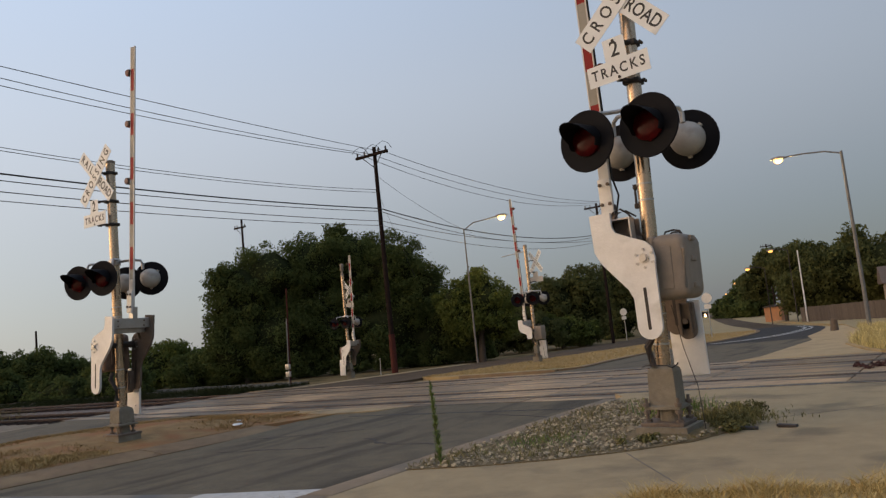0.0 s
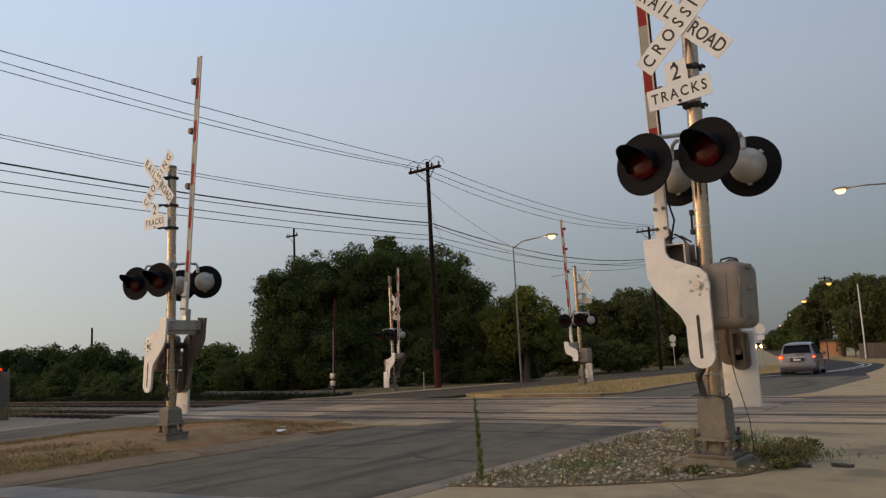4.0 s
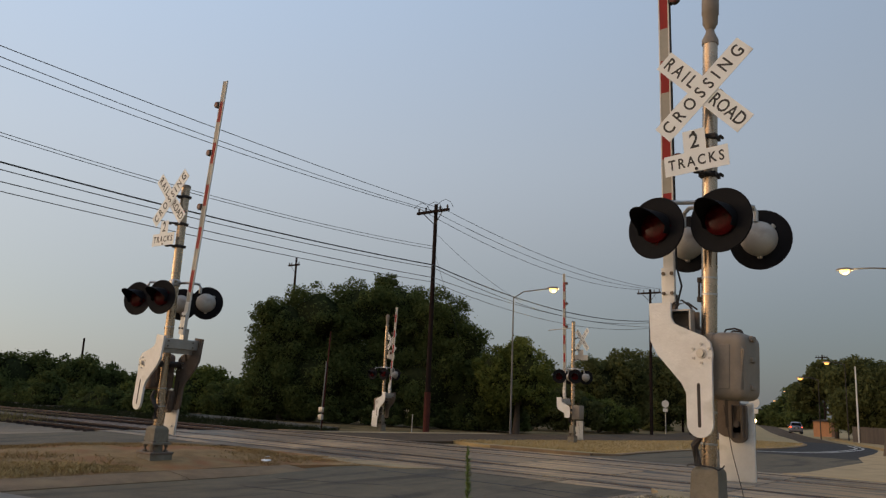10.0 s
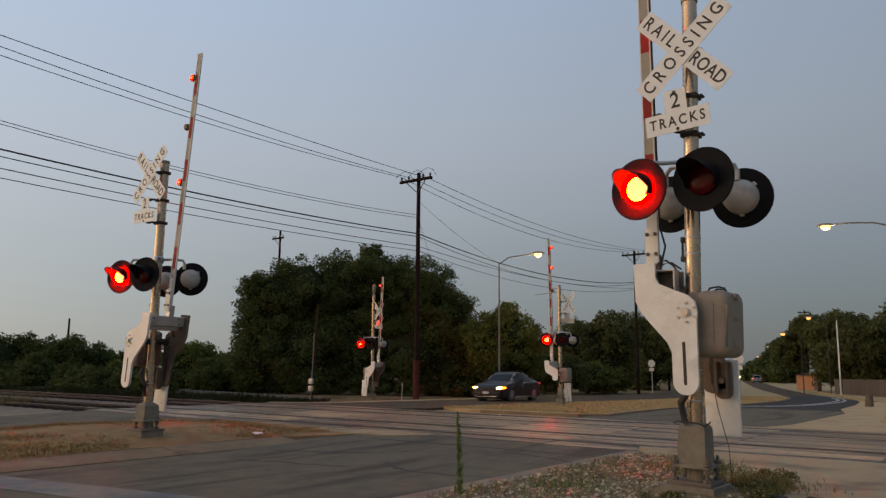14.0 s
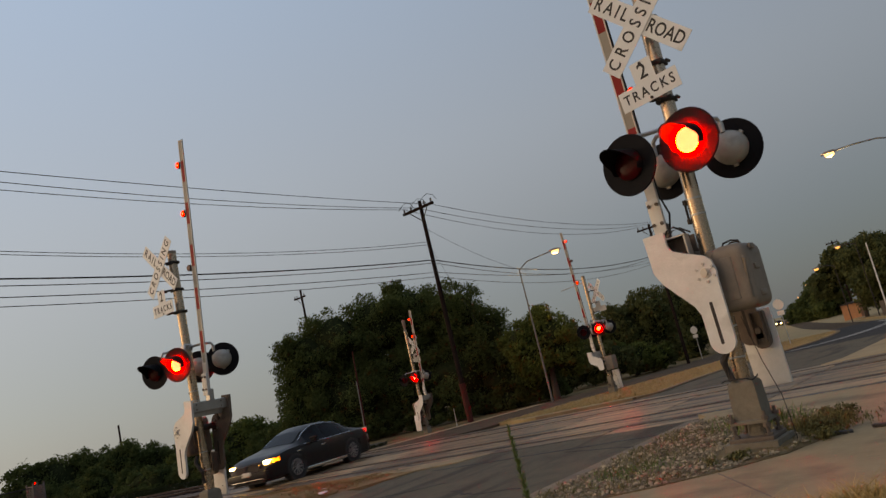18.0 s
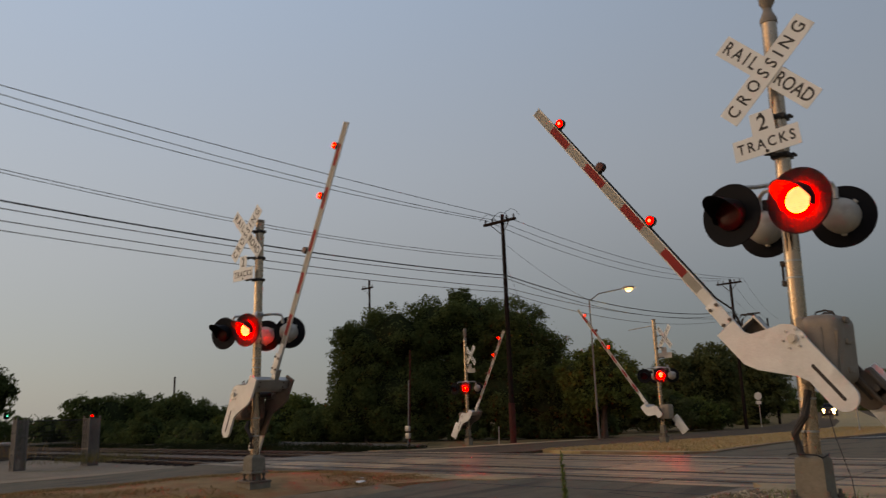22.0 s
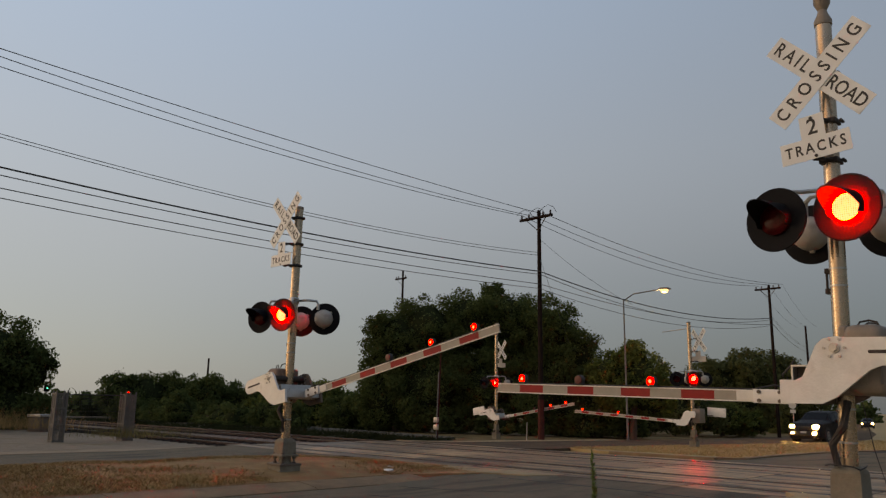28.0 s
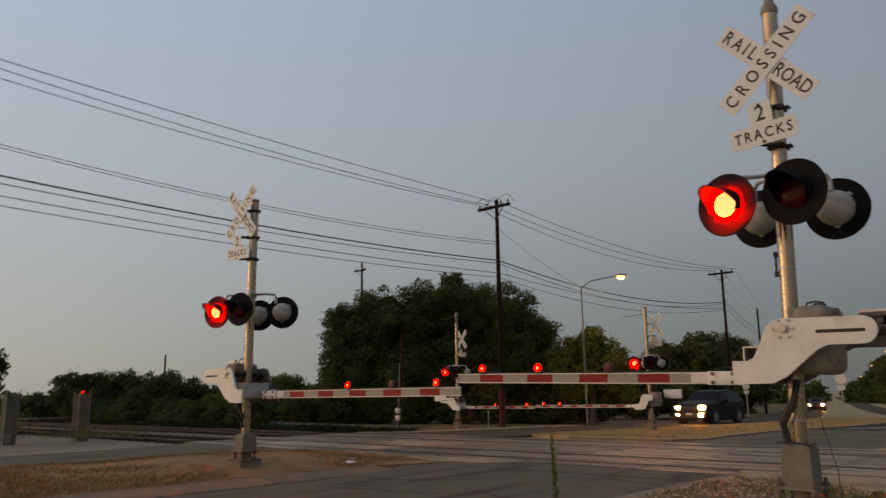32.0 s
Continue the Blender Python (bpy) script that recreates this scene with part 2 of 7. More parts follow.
gravel_mat = mk("gravel_stone", (0.36, 0.295, 0.195), (0.20, 0.158, 0.098), 20, 0.9, bump=0.3, tri=0.62)
gravel_bed = mk("gravel_soil", (0.190, 0.135, 0.062), (0.115, 0.080, 0.038), 9, 0.95, bump=0.8, fine=35)
galv = mk("galvanised_steel", (0.50, 0.49, 0.47), (0.38, 0.37, 0.36), 7, 0.42, 0.75, bump=0.06, fine=60, stain=(0.30, 0.28, 0.26), stain_scale=3.0)
mast_mat = mk("aluminium_mast", (0.50, 0.39, 0.285), (0.36, 0.275, 0.20), 5, 0.27, 0.85, bump=0.04, fine=50, stain=(0.42, 0.33, 0.245), stain_scale=4.0, stain_at=0.6)
cast_white = mk("weathered_white_casting", (0.74, 0.73, 0.71), (0.58, 0.57, 0.55), 3, 0.5, 0.15, bump=0.2, fine=45, stain=(0.44, 0.425, 0.39), stain_scale=2.8, stain_at=0.56, stretch=(1, 1, 0.6))
box_grey = mk("weathered_grey_paint", (0.27, 0.222, 0.175), (0.185, 0.15, 0.118), 4, 0.6, 0.1, bump=0.1, fine=40, stain=(0.20, 0.16, 0.125), stain_scale=3.0, stain_at=0.56)
rust_box = mk("rust_brown_paint", (0.25, 0.165, 0.12), (0.165, 0.108, 0.08), 5, 0.7, 0.1, bump=0.15, fine=40, stain=(0.11, 0.075, 0.06), stain_scale=4.0, stain_at=0.55)
dull_steel = mk("dull_galvanised_steel", (0.19, 0.185, 0.18), (0.13, 0.127, 0.122), 5, 0.6, 0.4, bump=0.06, fine=60)
dome_grey = mk("pale_grey_enamel", (0.44, 0.41, 0.37), (0.34, 0.315, 0.28), 4, 0.5, 0.1, bump=0.06, fine=40, stain=(0.28, 0.25, 0.22), stain_scale=3.0, stain_at=0.6)
base_mat = mk("stained_concrete_base", (0.235, 0.205, 0.155), (0.145, 0.125, 0.094), 8, 0.9, bump=0.4, fine=60, stain=(0.14, 0.11, 0.072), stain_scale=4)
brown_iron = mk("brown_iron", (0.17, 0.13, 0.10), (0.11, 0.082, 0.064), 9, 0.75, 0.2, bump=0.2)
dark_iron = mk("dark_iron", (0.06, 0.05, 0.045), (0.035, 0.03, 0.028), 12, 0.7, 0.4, bump=0.2)
black_paint = mk("black_enamel", (0.0105, 0.0105, 0.0125), (0.006, 0.006, 0.0075), 6, 0.7, bump=0.06, fine=40, spec=0.10)
sign_white = mk("white_sign_sheet", (0.74, 0.75, 0.74), (0.66, 0.67, 0.66), 3, 0.5, stain=(0.52, 0.52, 0.49), stain_scale=2.5, stain_at=0.64)
sign_back = mk("bare_sign_back", (0.42, 0.41, 0.39), (0.34, 0.33, 0.32), 4, 0.5, 0.3)
letter_black = mk("black_lettering", (0.02, 0.02, 0.02), (0.03, 0.03, 0.03), 9, 0.6)
arm_red = mk("faded_red_sheeting", (0.30, 0.024, 0.022), (0.22, 0.022, 0.020), 6, 0.6, spec=0.2, stain=(0.28, 0.06, 0.05), stain_scale=5, stain_at=0.6)
arm_white = mk("dirty_white_sheeting", (0.32, 0.295, 0.25), (0.25, 0.23, 0.19), 5, 0.55, stain=(0.30, 0.28, 0.24), stain_scale=4, stain_at=0.58)
arm_edge = mk("white_arm_edge", (0.70, 0.67, 0.62), (0.58, 0.55, 0.50), 9, 0.5)
# red-to-black blotches paint the patchy reflection of an unlit lens
lens_dark = mk("unlit_red_lens", (0.070, 0.003, 0.005), (0.010, 0.001, 0.001), 9, 0.3, spec=0.08)
lamp_dark = mk("unlit_arm_lens", (0.11, 0.022, 0.020), (0.07, 0.014, 0.013), 40, 0.4, spec=0.3)
lens_lit = glow("lit_red_lens", (1.0, 0.11, 0.028), 5.0)
lens_red = glow("lit_red_lens_rim", (1.0, 0.0004, 0.0003), 1300.0)
lens_far = glow("lit_far_lens_rim", (1.0, 0.0004, 0.0003), 3500.0)
lens_pink = glow("lit_far_lens", (1.0, 0.085, 0.070), 9.0)
vor, vramp = lens_lit.node_tree.nodes.new("ShaderNodeTexVoronoi"), lens_lit.node_tree.nodes.new("ShaderNodeValToRGB")
vtc = lens_lit.node_tree.nodes.new("ShaderNodeTexCoord")
vor.voronoi_dimensions = "2D"
vor.inputs["Scale"].default_value = 52.0
vor.inputs["Randomness"].default_value = 0.18
vramp.color_ramp.elements[0].color, vramp.color_ramp.elements[1].color = (1.0, 0.40, 0.17, 1), (1.0, 0.035, 0.004, 1)
vramp.color_ramp.elements[0].position, vramp.color_ramp.elements[1].position = 0.12, 0.62
lens_lit.node_tree.links.new(vtc.outputs["Object"], vor.inputs["Vector"])
lens_lit.node_tree.links.new(vor.outputs["Distance"], vramp.inputs[0])
lens_lit.node_tree.links.new(vramp.outputs[0], lens_lit.node_tree.nodes["Principled BSDF"].inputs["Emission Color"])
core_lit = glow("lit_arm_lamp_core", (1.0, 0.07, 0.05), 9.0)
lamp_lit = glow("lit_red_arm_lamp", (1.0, 0.0016, 0.0012), 60.0)
wood_pole = mk("creosoted_wood", (0.026, 0.016, 0.013), (0.014, 0.009, 0.008), 6, 0.9, bump=0.5, fine=30, spec=0.08)
wood_red = mk("reddish_pole_guard", (0.088, 0.026, 0.020), (0.055, 0.019, 0.016), 6, 0.85, bump=0.3, spec=0.1)
wood_light = mk("grey_wood", (0.12, 0.09, 0.066), (0.078, 0.058, 0.044), 6, 0.9, bump=0.4, vary=0.15)
ceramic = mk("insulator", (0.10, 0.09, 0.085), (0.07, 0.06, 0.06), 9, 0.3)
wire_mat = mk("overhead_wire", (0.03, 0.03, 0.032), (0.02, 0.02, 0.022), 9, 0.6)
bark = mk("bark", (0.085, 0.065, 0.05), (0.05, 0.04, 0.032), 7, 0.95, bump=0.8, fine=18)
leaf = mk("green_leaves", (0.092, 0.115, 0.040), (0.056, 0.074, 0.026), 0.7, 0.9, spec=0.04, tri=0.22, thin=0.35)
leaf_light = mk("yellow_green_leaves", (0.128, 0.145, 0.041), (0.077, 0.102, 0.029), 0.6, 0.9, spec=0.04, tri=0.25, thin=0.35)
gravel_lot = mk("grey_gravel_ground", (0.230, 0.178, 0.122), (0.132, 0.102, 0.070), 2.5, 0.95, bump=0.7, fine=40, stain=(0.139, 0.105, 0.054), stain_scale=0.5)
# far green leaves, lightened in part to paint glare and haze
leaf_mid = mk("mid_green_leaves", (0.118, 0.124, 0.048), (0.074, 0.084, 0.032), 0.5, 0.9, spec=0.04, tri=0.22, thin=0.35)
# leaf colour darkened to paint the shade inside the crowns
leaf_shade = mk("inner_leaf_shade", (0.032, 0.038, 0.016), (0.014, 0.018, 0.009), 5.0, 0.95, bump=0.9, fine=9, spec=0.0)
straw = mk("straw_grass", (0.54, 0.44, 0.20), (0.36, 0.30, 0.13), 0.9, 0.85, spec=0.2, tri=0.5)
tan_straw = mk("tan_dead_grass", (0.58, 0.42, 0.17), (0.40, 0.28, 0.115), 2.2, 0.9, spec=0.1, tri=0.28)
gold_straw = mk("golden_grass", (0.45, 0.32, 0.145), (0.30, 0.212, 0.098), 1.4, 0.9, spec=0.1, tri=0.3)
weed = mk("green_weed", (0.154, 0.210, 0.056), (0.098, 0.133, 0.039), 3, 0.75, spec=0.25, tri=0.4)
median_straw = mk("brownish_straw", (0.31, 0.205, 0.092), (0.225, 0.148, 0.066), 0.9, 0.9, spec=0.08, tri=0.25)
scrub_soil = mk("dark_scrub_soil", (0.07, 0.055, 0.035), (0.04, 0.032, 0.02), 3, 0.95, bump=0.6)
cage_steel = mk("dark_weathered_steel", (0.17, 0.155, 0.14), (0.11, 0.10, 0.09), 5, 0.8, 0.2, bump=0.2)
green_lit = glow("lit_green_lamp", (0.05, 1.0, 0.65), 6.0)
sodium = glow("lit_street_lamp", (1.0, 0.68, 0.26), 2.6)
sodium_far = glow("lit_distant_lamp", (1.0, 0.50, 0.14), 1.6)


# ---- mesh helpers ----
def tris(bm):
    bmesh.ops.recalc_face_normals(bm, faces=bm.faces)
    return bm


def box(bm, x0, y0, z0, x1, y1, z1, bevel=0.0, m=None, seg=2):
    r = bmesh.ops.create_cube(bm, size=1.0)
    vs = r["verts"]
    for v in vs:
        v.co = Vector(((x0 + x1) / 2 + v.co.x * (x1 - x0), (y0 + y1) / 2 + v.co.y * (y1 - y0), (z0 + z1) / 2 + v.co.z * (z1 - z0)))
    if bevel:
        es = list({e for v in vs for e in v.link_edges})
        g = bmesh.ops.bevel(bm, geom=es, offset=bevel, segments=seg, affect="EDGES", profile=0.6)
        vs = list({v for f in g["faces"] for v in f.verts} | {v for v in vs if v.is_valid})
    if m is not None:
        bmesh.ops.transform(bm, matrix=m, verts=vs)
    return bm


def rod(bm, p0, p1, r0, r1=None, seg=14, caps=True):
    p0, p1 = Vector(p0), Vector(p1)
    r1 = r0 if r1 is None else r1
    d = p1 - p0
    m = Matrix.Translation((p0 + p1) / 2) @ d.to_track_quat("Z", "Y").to_matrix().to_4x4()
    bmesh.ops.create_cone(bm, cap_ends=caps, segments=seg, radius1=r0, radius2=r1, depth=d.length, matrix=m)
    return bm


def lathe(bm, prof, m, seg=20):
    """Turn a profile of (radius, height) round z, then place it by m."""
    rings = []
    for r, z in prof:
        rings.append([bm.verts.new(m @ Vector((r * math.cos(a), r * math.sin(a), z))) for a in [2 * math.pi * k / seg for k in range(seg)]])
    for a, b in zip(rings, rings[1:]):
        for k in range(seg):
            bm.faces.new((a[k], a[(k + 1) % seg], b[(k + 1) % seg], b[k]))
    for ring in (rings[0], rings[-1]):
        bm.faces.new(ring)
    return bm


def tube(bm, pts, r, seg=8):
    pts = [Vector(p) for p in pts]
    rings = []
    for i, p in enumerate(pts):
        d = (pts[min(i + 1, len(pts) - 1)] - pts[max(i - 1, 0)]).normalized()
        q = d.to_track_quat("Z", "Y")
        rings.append([bm.verts.new(p + q @ Vector((r * math.cos(a), r * math.sin(a), 0))) for a in [2 * math.pi * k / seg for k in range(seg)]])
    for a, b in zip(rings, rings[1:]):
        for k in range(seg):
            bm.faces.new((a[k], a[(k + 1) % seg], b[(k + 1) % seg], b[k]))
    bm.faces.new(rings[0])
    bm.faces.new(rings[-1])
    return bm


def slab(bm, pts, a, b, axis="z", bevel=0.0):
    """Extrude a flat outline from a to b along an axis; the outline is (x, y), or (x, z) for axis y."""
    mk3 = (lambda p, h: (p[0], p[1], h)) if axis == "z" else (lambda p, h: (p[0], h, p[1]))
    lo = [bm.verts.new(mk3(p, a)) for p in pts]
    hi = [bm.verts.new(mk3(p, b)) for p in pts]
    n = len(pts)
    bm.faces.new(lo)
    bm.faces.new(hi)
    for k in range(n):
        bm.faces.new((lo[k], lo[(k + 1) % n], hi[(k + 1) % n], hi[k]))
    if bevel:
        es = [e for e in bm.edges if e.is_valid and all(v in lo for v in e.verts) or all(v in hi for v in e.verts)]
        bmesh.ops.bevel(bm, geom=es, offset=bevel, segments=1, affect="EDGES")
    return bm


def mesh_of(name, bm, material, smooth=False):
    tris(bm)
    me = bpy.data.meshes.new(name)
    bm.to_mesh(me)
    bm.free()
    me.materials.append(material)
    if smooth:
        for p in me.polygons:
            p.use_smooth = True
        me.set_sharp_from_angle(angle=radians(38))
    return me


def part(name, bm, material, parent, label="", at=None, smooth=True):
    ob = new(name, mesh_of(name, bm, material, smooth))
    ob.parent = parent
    if at is not None:
        ob.matrix_basis = at
    if label:
        ob["label"] = label
    return ob


def thing(name, at, label, category, group="", kind=""):
    ob = new(name)
    ob.matrix_basis = at
    return tagged(ob, label, category, group, kind)


def solid(name, bm, material, label, category, group="", kind="", at=None, smooth=True):
    ob = new(name, mesh_of(name, bm, material, smooth))
    if at is not None:
        ob.matrix_basis = at
    return tagged(ob, label, category, group, kind)


def letters(name, text, size, material, parent, at, squeeze=1.0, fit=0.1):
    cu = bpy.data.curves.new(name, "FONT")
    cu.body, cu.size, cu.extrude, cu.align_x, cu.align_y = text, size, 0.0015, "CENTER", "CENTER"
    cu.resolution_u, cu.offset = 3, 0.0026
    tmp = new(name, cu)
    wide = []
    for s in (1.0, 2.0):
        cu.space_character = s
        bpy.context.view_layer.update()
        wide.append(tmp.dimensions.x)
    cu.space_character = 1.0 + (fit / squeeze - wide[0]) / max(1e-4, wide[1] - wide[0]) if len(text) > 1 else 1.0
    bpy.context.view_layer.update()
    me = bpy.data.meshes.new_from_object(tmp.evaluated_get(bpy.context.evaluated_depsgraph_get()))
    bpy.data.objects.remove(tmp)
    me.materials.clear()
    me.materials.append(material)
    ob = new(name, me)
    ob.parent = parent
    ob.matrix_basis = at @ Matrix.Diagonal((squeeze, 1, 1, 1))
    return ob


def along(table, y):
    """Straight lines from row to row of a table of (y, value)."""
    for (a, va), (b, vb) in zip(table, table[1:]):
        if y <= b:
            return va + (vb - va) * max(0.0, y - a) / (b - a)
    return table[-1][1]


def zr(y):
    """Height of the road along its way: a low hump at the tracks, then gently down."""
    return along(((-400, -0.30), (-20, -0.18), (8.0, -0.16), (11.4, -0.085), (17.9, -0.085), (20.5, -0.19), (28, -0.30), (40, -0.48), (60, -0.70), (100, -1.0), (400, -1.6)), y)


def far_l(y):
    """Western edge of the lane that leaves the tracks."""
    return along(((17.9, -9.6), (21, -9.75), (25, -10.3), (30, -10.7), (37, -10.4), (44, -10.5), (50, -11.2), (54, -12.1), (63.5, -14.9), (79, -20.0), (100, -26.4), (116, -31.2), (400, -116)), y)


def far_r(y):
    """Eastern edge of the lane that leaves the tracks."""
    return along(((17.9, -4.5), (30, -4.9), (35, -5.9), (44, -6.6), (50, -7.4), (54, -8.3), (60, -10.5), (67, -13.1), (81, -17.5), (103, -24.0), (116, -28.0), (400, -112)), y)


def onc_l(y):
    """Western edge of the oncoming lane beyond the tracks."""
    return along(((17.9, -20.7), (30, -21.1), (45, -22.0), (60, -23.5), (73, -26.3), (87, -31.0), (100, -35.0), (400, -135)), y)


def onc_r(y):
    """Eastern edge of the oncoming lane beyond the tracks."""
    return along(((17.9, -15.4), (22, -16.1), (45, -16.0), (55, -17.0), (65, -19.8), (80, -24.0), (100, -30.5), (400, -125)), y)


def pav_r(y):
    """Where the far pavement gives way to the eastern bank."""
    return along(((17.9, -1.7), (24.5, -3.2), (34, -3.6), (42, -5.0), (50, -6.4), (60, -9.4), (68, -11.8), (90, -18.5)), y)


def soft(u):
    u = max(0.0, min(1.0, u))
    return u * u * (3 - 2 * u)


def med_z(x, y):
    """The near median: a low mound that runs out towards the tracks."""
    u = max(0.0, min(1.0, (x + 15.25) / 4.6))
    f = 1 - soft((y - 8.6) / 2.8)
    return -0.078 - 0.012 * (1 - f) + 0.17 * 4 * u * (1 - u) * f + 0.02 * noise.noise(Vector((x * 0.9, y * 0.9, 2.0))) * f


def mound(x, y):
    """The earth heaped round the foot of the near signal."""
    return 0.075 * math.exp(-((x + 2.56) ** 2 + (y - 7.45) ** 2) / 0.20)


def strip(bm, left, right, ys, lift=0.0, thick=0.12):
    """A ribbon of ground between two edges, with its sides."""
    rows = []
    for y in ys:
        xl, xr = left(y), right(y)
        z = zr(y) + lift
        rows.append([bm.verts.new(p) for p in ((xl, y, z - thick), (xl, y, z), (xr, y, z), (xr, y, z - thick))])
    for a, b in zip(rows, rows[1:]):
        for k in range(3):
            bm.faces.new((a[k], a[k + 1], b[k + 1], b[k]))
    for r in (rows[0], rows[-1]):
        bm.faces.new(r)
    return bm


def span(a, b, step):
    n = max(1, round((b - a) / step))
    return [a + (b - a) * k / n for k in range(n + 1)]


# ---- ground, roads, kerbs ----
bm = bmesh.new()
gx = [-600, -300, -150, -90, -60, -40, -25, -15, -8, -4, 0, 5, 15, 40, 90, 200, 600]
gy = [-300, -100, -40, -15, 0, 6, 11, 17.4, 22, 28, 34, 40, 50, 60, 80, 100, 150, 250, 400, 900, 1800]
grid = [[bm.verts.new((x, y, zr(y) - 0.10)) for x in gx] for y in gy]
for a, b in zip(grid, grid[1:]):
    for k in range(len(gx) - 1):
        bm.faces.new((a[k], a[k + 1], b[k + 1], b[k]))
solid("ground", bm, field, "dry straw-coloured grassland running out to the horizon", "ground", kind="structure")

KERB_R, KERB_L = -4.6, -10.3
bm = bmesh.new()
strip(bm, lambda y: KERB_L, lambda y: KERB_R + 0.02, [-60, -20, 0, 4, 8.0, 11.4])
road_near = solid("road_near", bm, asphalt, "worn grey asphalt lane leading up to the tracks", "road", kind="structure")
bm = bmesh.new()
strip(bm, far_l, far_r, [17.9, 20.5, 22, 25, 28, 30, 32.6])
solid("road_beyond", bm, asphalt, "worn grey asphalt lane leaving the tracks", "road", kind="structure")
bm = bmesh.new()
strip(bm, far_l, far_r, span(32.6, 62, 1.4))
solid("road_far", bm, asphalt_new, "dark freshly paved lane bending away to the west", "road", kind="structure")
bm = bmesh.new()
strip(bm, far_l, far_r, span(62, 100, 4) + [116, 150, 200, 300, 400])
solid("road_distant", bm, asphalt_brown, "brownish worn lane running on into the distance", "road", kind="structure")
bm = bmesh.new()
strip(bm, lambda y: -20.5, lambda y: -15.2, [-60, -20, 0, 8, 11.4])
solid("road_oncoming_near", bm, asphalt, "worn grey asphalt lane beyond the median", "road", kind="structure")
bm = bmesh.new()
strip(bm, onc_l, onc_r, [17.9, 20.5, 22, 25, 28, 32] + span(36, 60, 3) + [65, 73, 80, 87, 100, 150, 260, 400])
solid("road_oncoming_far", bm, asphalt_brown, "brown-grey asphalt lane on the far side of the tracks", "road", kind="structure")

# crossing: concrete panels between and beside the rails
RAILS = (12.08, 13.52, 15.90, 17.34)
# the bed is coloured dark, so gaps beside panels and rails look dark
bm = bmesh.new()
box(bm, -20.9, 11.36, -0.30, 7.0, 17.94, -0.125)
crossing = solid("crossing_bed", bm, gap_dark, "level crossing of weathered concrete panels flush with the rails", "crossing", kind="structure")
PAD_IN, PAD_OUT = 0.22, 0.13  # rubber pads on the gauge side and the field side of each rail
bands = [(11.40, RAILS[0] - PAD_OUT), (RAILS[0] + PAD_IN, RAILS[1] - PAD_IN), (RAILS[1] + PAD_OUT, RAILS[2] - PAD_OUT), (RAILS[2] + PAD_IN, RAILS[3] - PAD_IN), (RAILS[3] + PAD_OUT, 17.90)]

# pavement beside the near lane, round the signal's gravel bed
GRAVEL = [(-4.39, 5.55), (-3.75, 5.75), (-3.1, 6.1), (-2.6, 6.5), (-2.2, 6.95), (-2.02, 7.5), (-1.98, 8.2), (-2.2, 9.2), (-2.9, 10.0), (-4.39, 10.3)]
GRASS_EDGE = [(-2.35, -40), (-2.35, 1.2), (-2.3, 3.2), (-2.15, 4.2), (-1.75, 4.75), (-1.1, 5.0), (0.6, 5.5), (3.0, 6.1), (12.0, 7.6)]
bm = bmesh.new()
slab(bm, [(-4.45, -40)] + [(-4.45, 5.2), (-4.45, 10.95), (-4.75, 11.38)] + [(9.0, 11.38), (12.0, 8.0)] + GRASS_EDGE[::-1], -0.35, -0.012)
pavement = solid("pavement", bm, concrete, "broad concrete pavement beside the road", "pavement", kind="structure", smooth=False)
bm = bmesh.new()
slab(bm, GRAVEL, -0.05, -0.004)
rings = [[bm.verts.new((-2.56 + r * math.cos(a), 7.45 + r * math.sin(a), mound(-2.56 + r, 7.45) - (0.04 if r > 0.5 else 0.004))) for a in [math.pi * k / 14 for k in range(28)]] for r in (0.52, 0.45, 0.38, 0.3)]
for ra, rb in zip(rings, rings[1:]):
    for k in range(28):
        bm.faces.new((ra[k], ra[(k + 1) % 28], rb[(k + 1) % 28], rb[k]))
solid("gravel_bed", bm, gravel_bed, "bed of earth and gravel round the foot of a crossing signal", "gravel bed", kind="structure", smooth=False)
bm = bmesh.new()
slab(bm, [(p[0] + 0.02, p[1] - 0.02) for p in GRASS_EDGE] + [(30, 8.0), (30, -40)], -0.35, 0.03)
verge = solid("verge", bm, field, "dry grass verge beside the pavement", "verge", kind="structure", smooth=False)

# medians and far verge
bm = bmesh.new()
rows = []
for y in [-60, -30, -15, -8, -4, -2] + span(-1, 11.39, 0.4):
    right = -10.60 + 0.55 * soft((y - 9.3) / 1.5)
    left = -15.26 + 0.5 * soft((y - 9.8) / 1.4)
    row = [(left - 0.12, y, -0.30)] + [(left + (right - left) * k / 18, y, med_z(left + (right - left) * k / 18, y)) for k in range(19)] + [(right + 0.05, y, -0.30)]
    rows.append([bm.verts.new(p) for p in row])
for ra, rb in zip(rows, rows[1:]):
    for k in range(20):
        bm.faces.new((ra[k], ra[k + 1], rb[k + 1], rb[k]))
bm.faces.new(rows[-1])
solid("median", bm, dirt, "raised median of bare reddish earth and dry grass", "median", kind="structure")
bm = bmesh.new()
strip(bm, lambda y: onc_r(y) - 0.05 + max(0, 21.6 - y) * 1.6, lambda y: far_l(y) + 0.05 - max(0, 21.0 - y) * 1.2, [20.5, 20.75, 21.0, 21.6, 24, 28, 32] + span(36, 60, 3) + [66, 73, 80, 90, 100, 130, 260], lift=0.025, thick=0.3)
solid("median_beyond", bm, field, "raised median of straw-coloured dry grass", "median", kind="structure", smooth=False)
bm = bmesh.new()
strip(bm, lambda y: -90.0, lambda y: onc_l(y) - 0.05, [18.3, 20.5, 22, 28, 32] + span(36, 60, 3) + [73, 87, 100, 130, 260], lift=-0.09, thick=0.3)
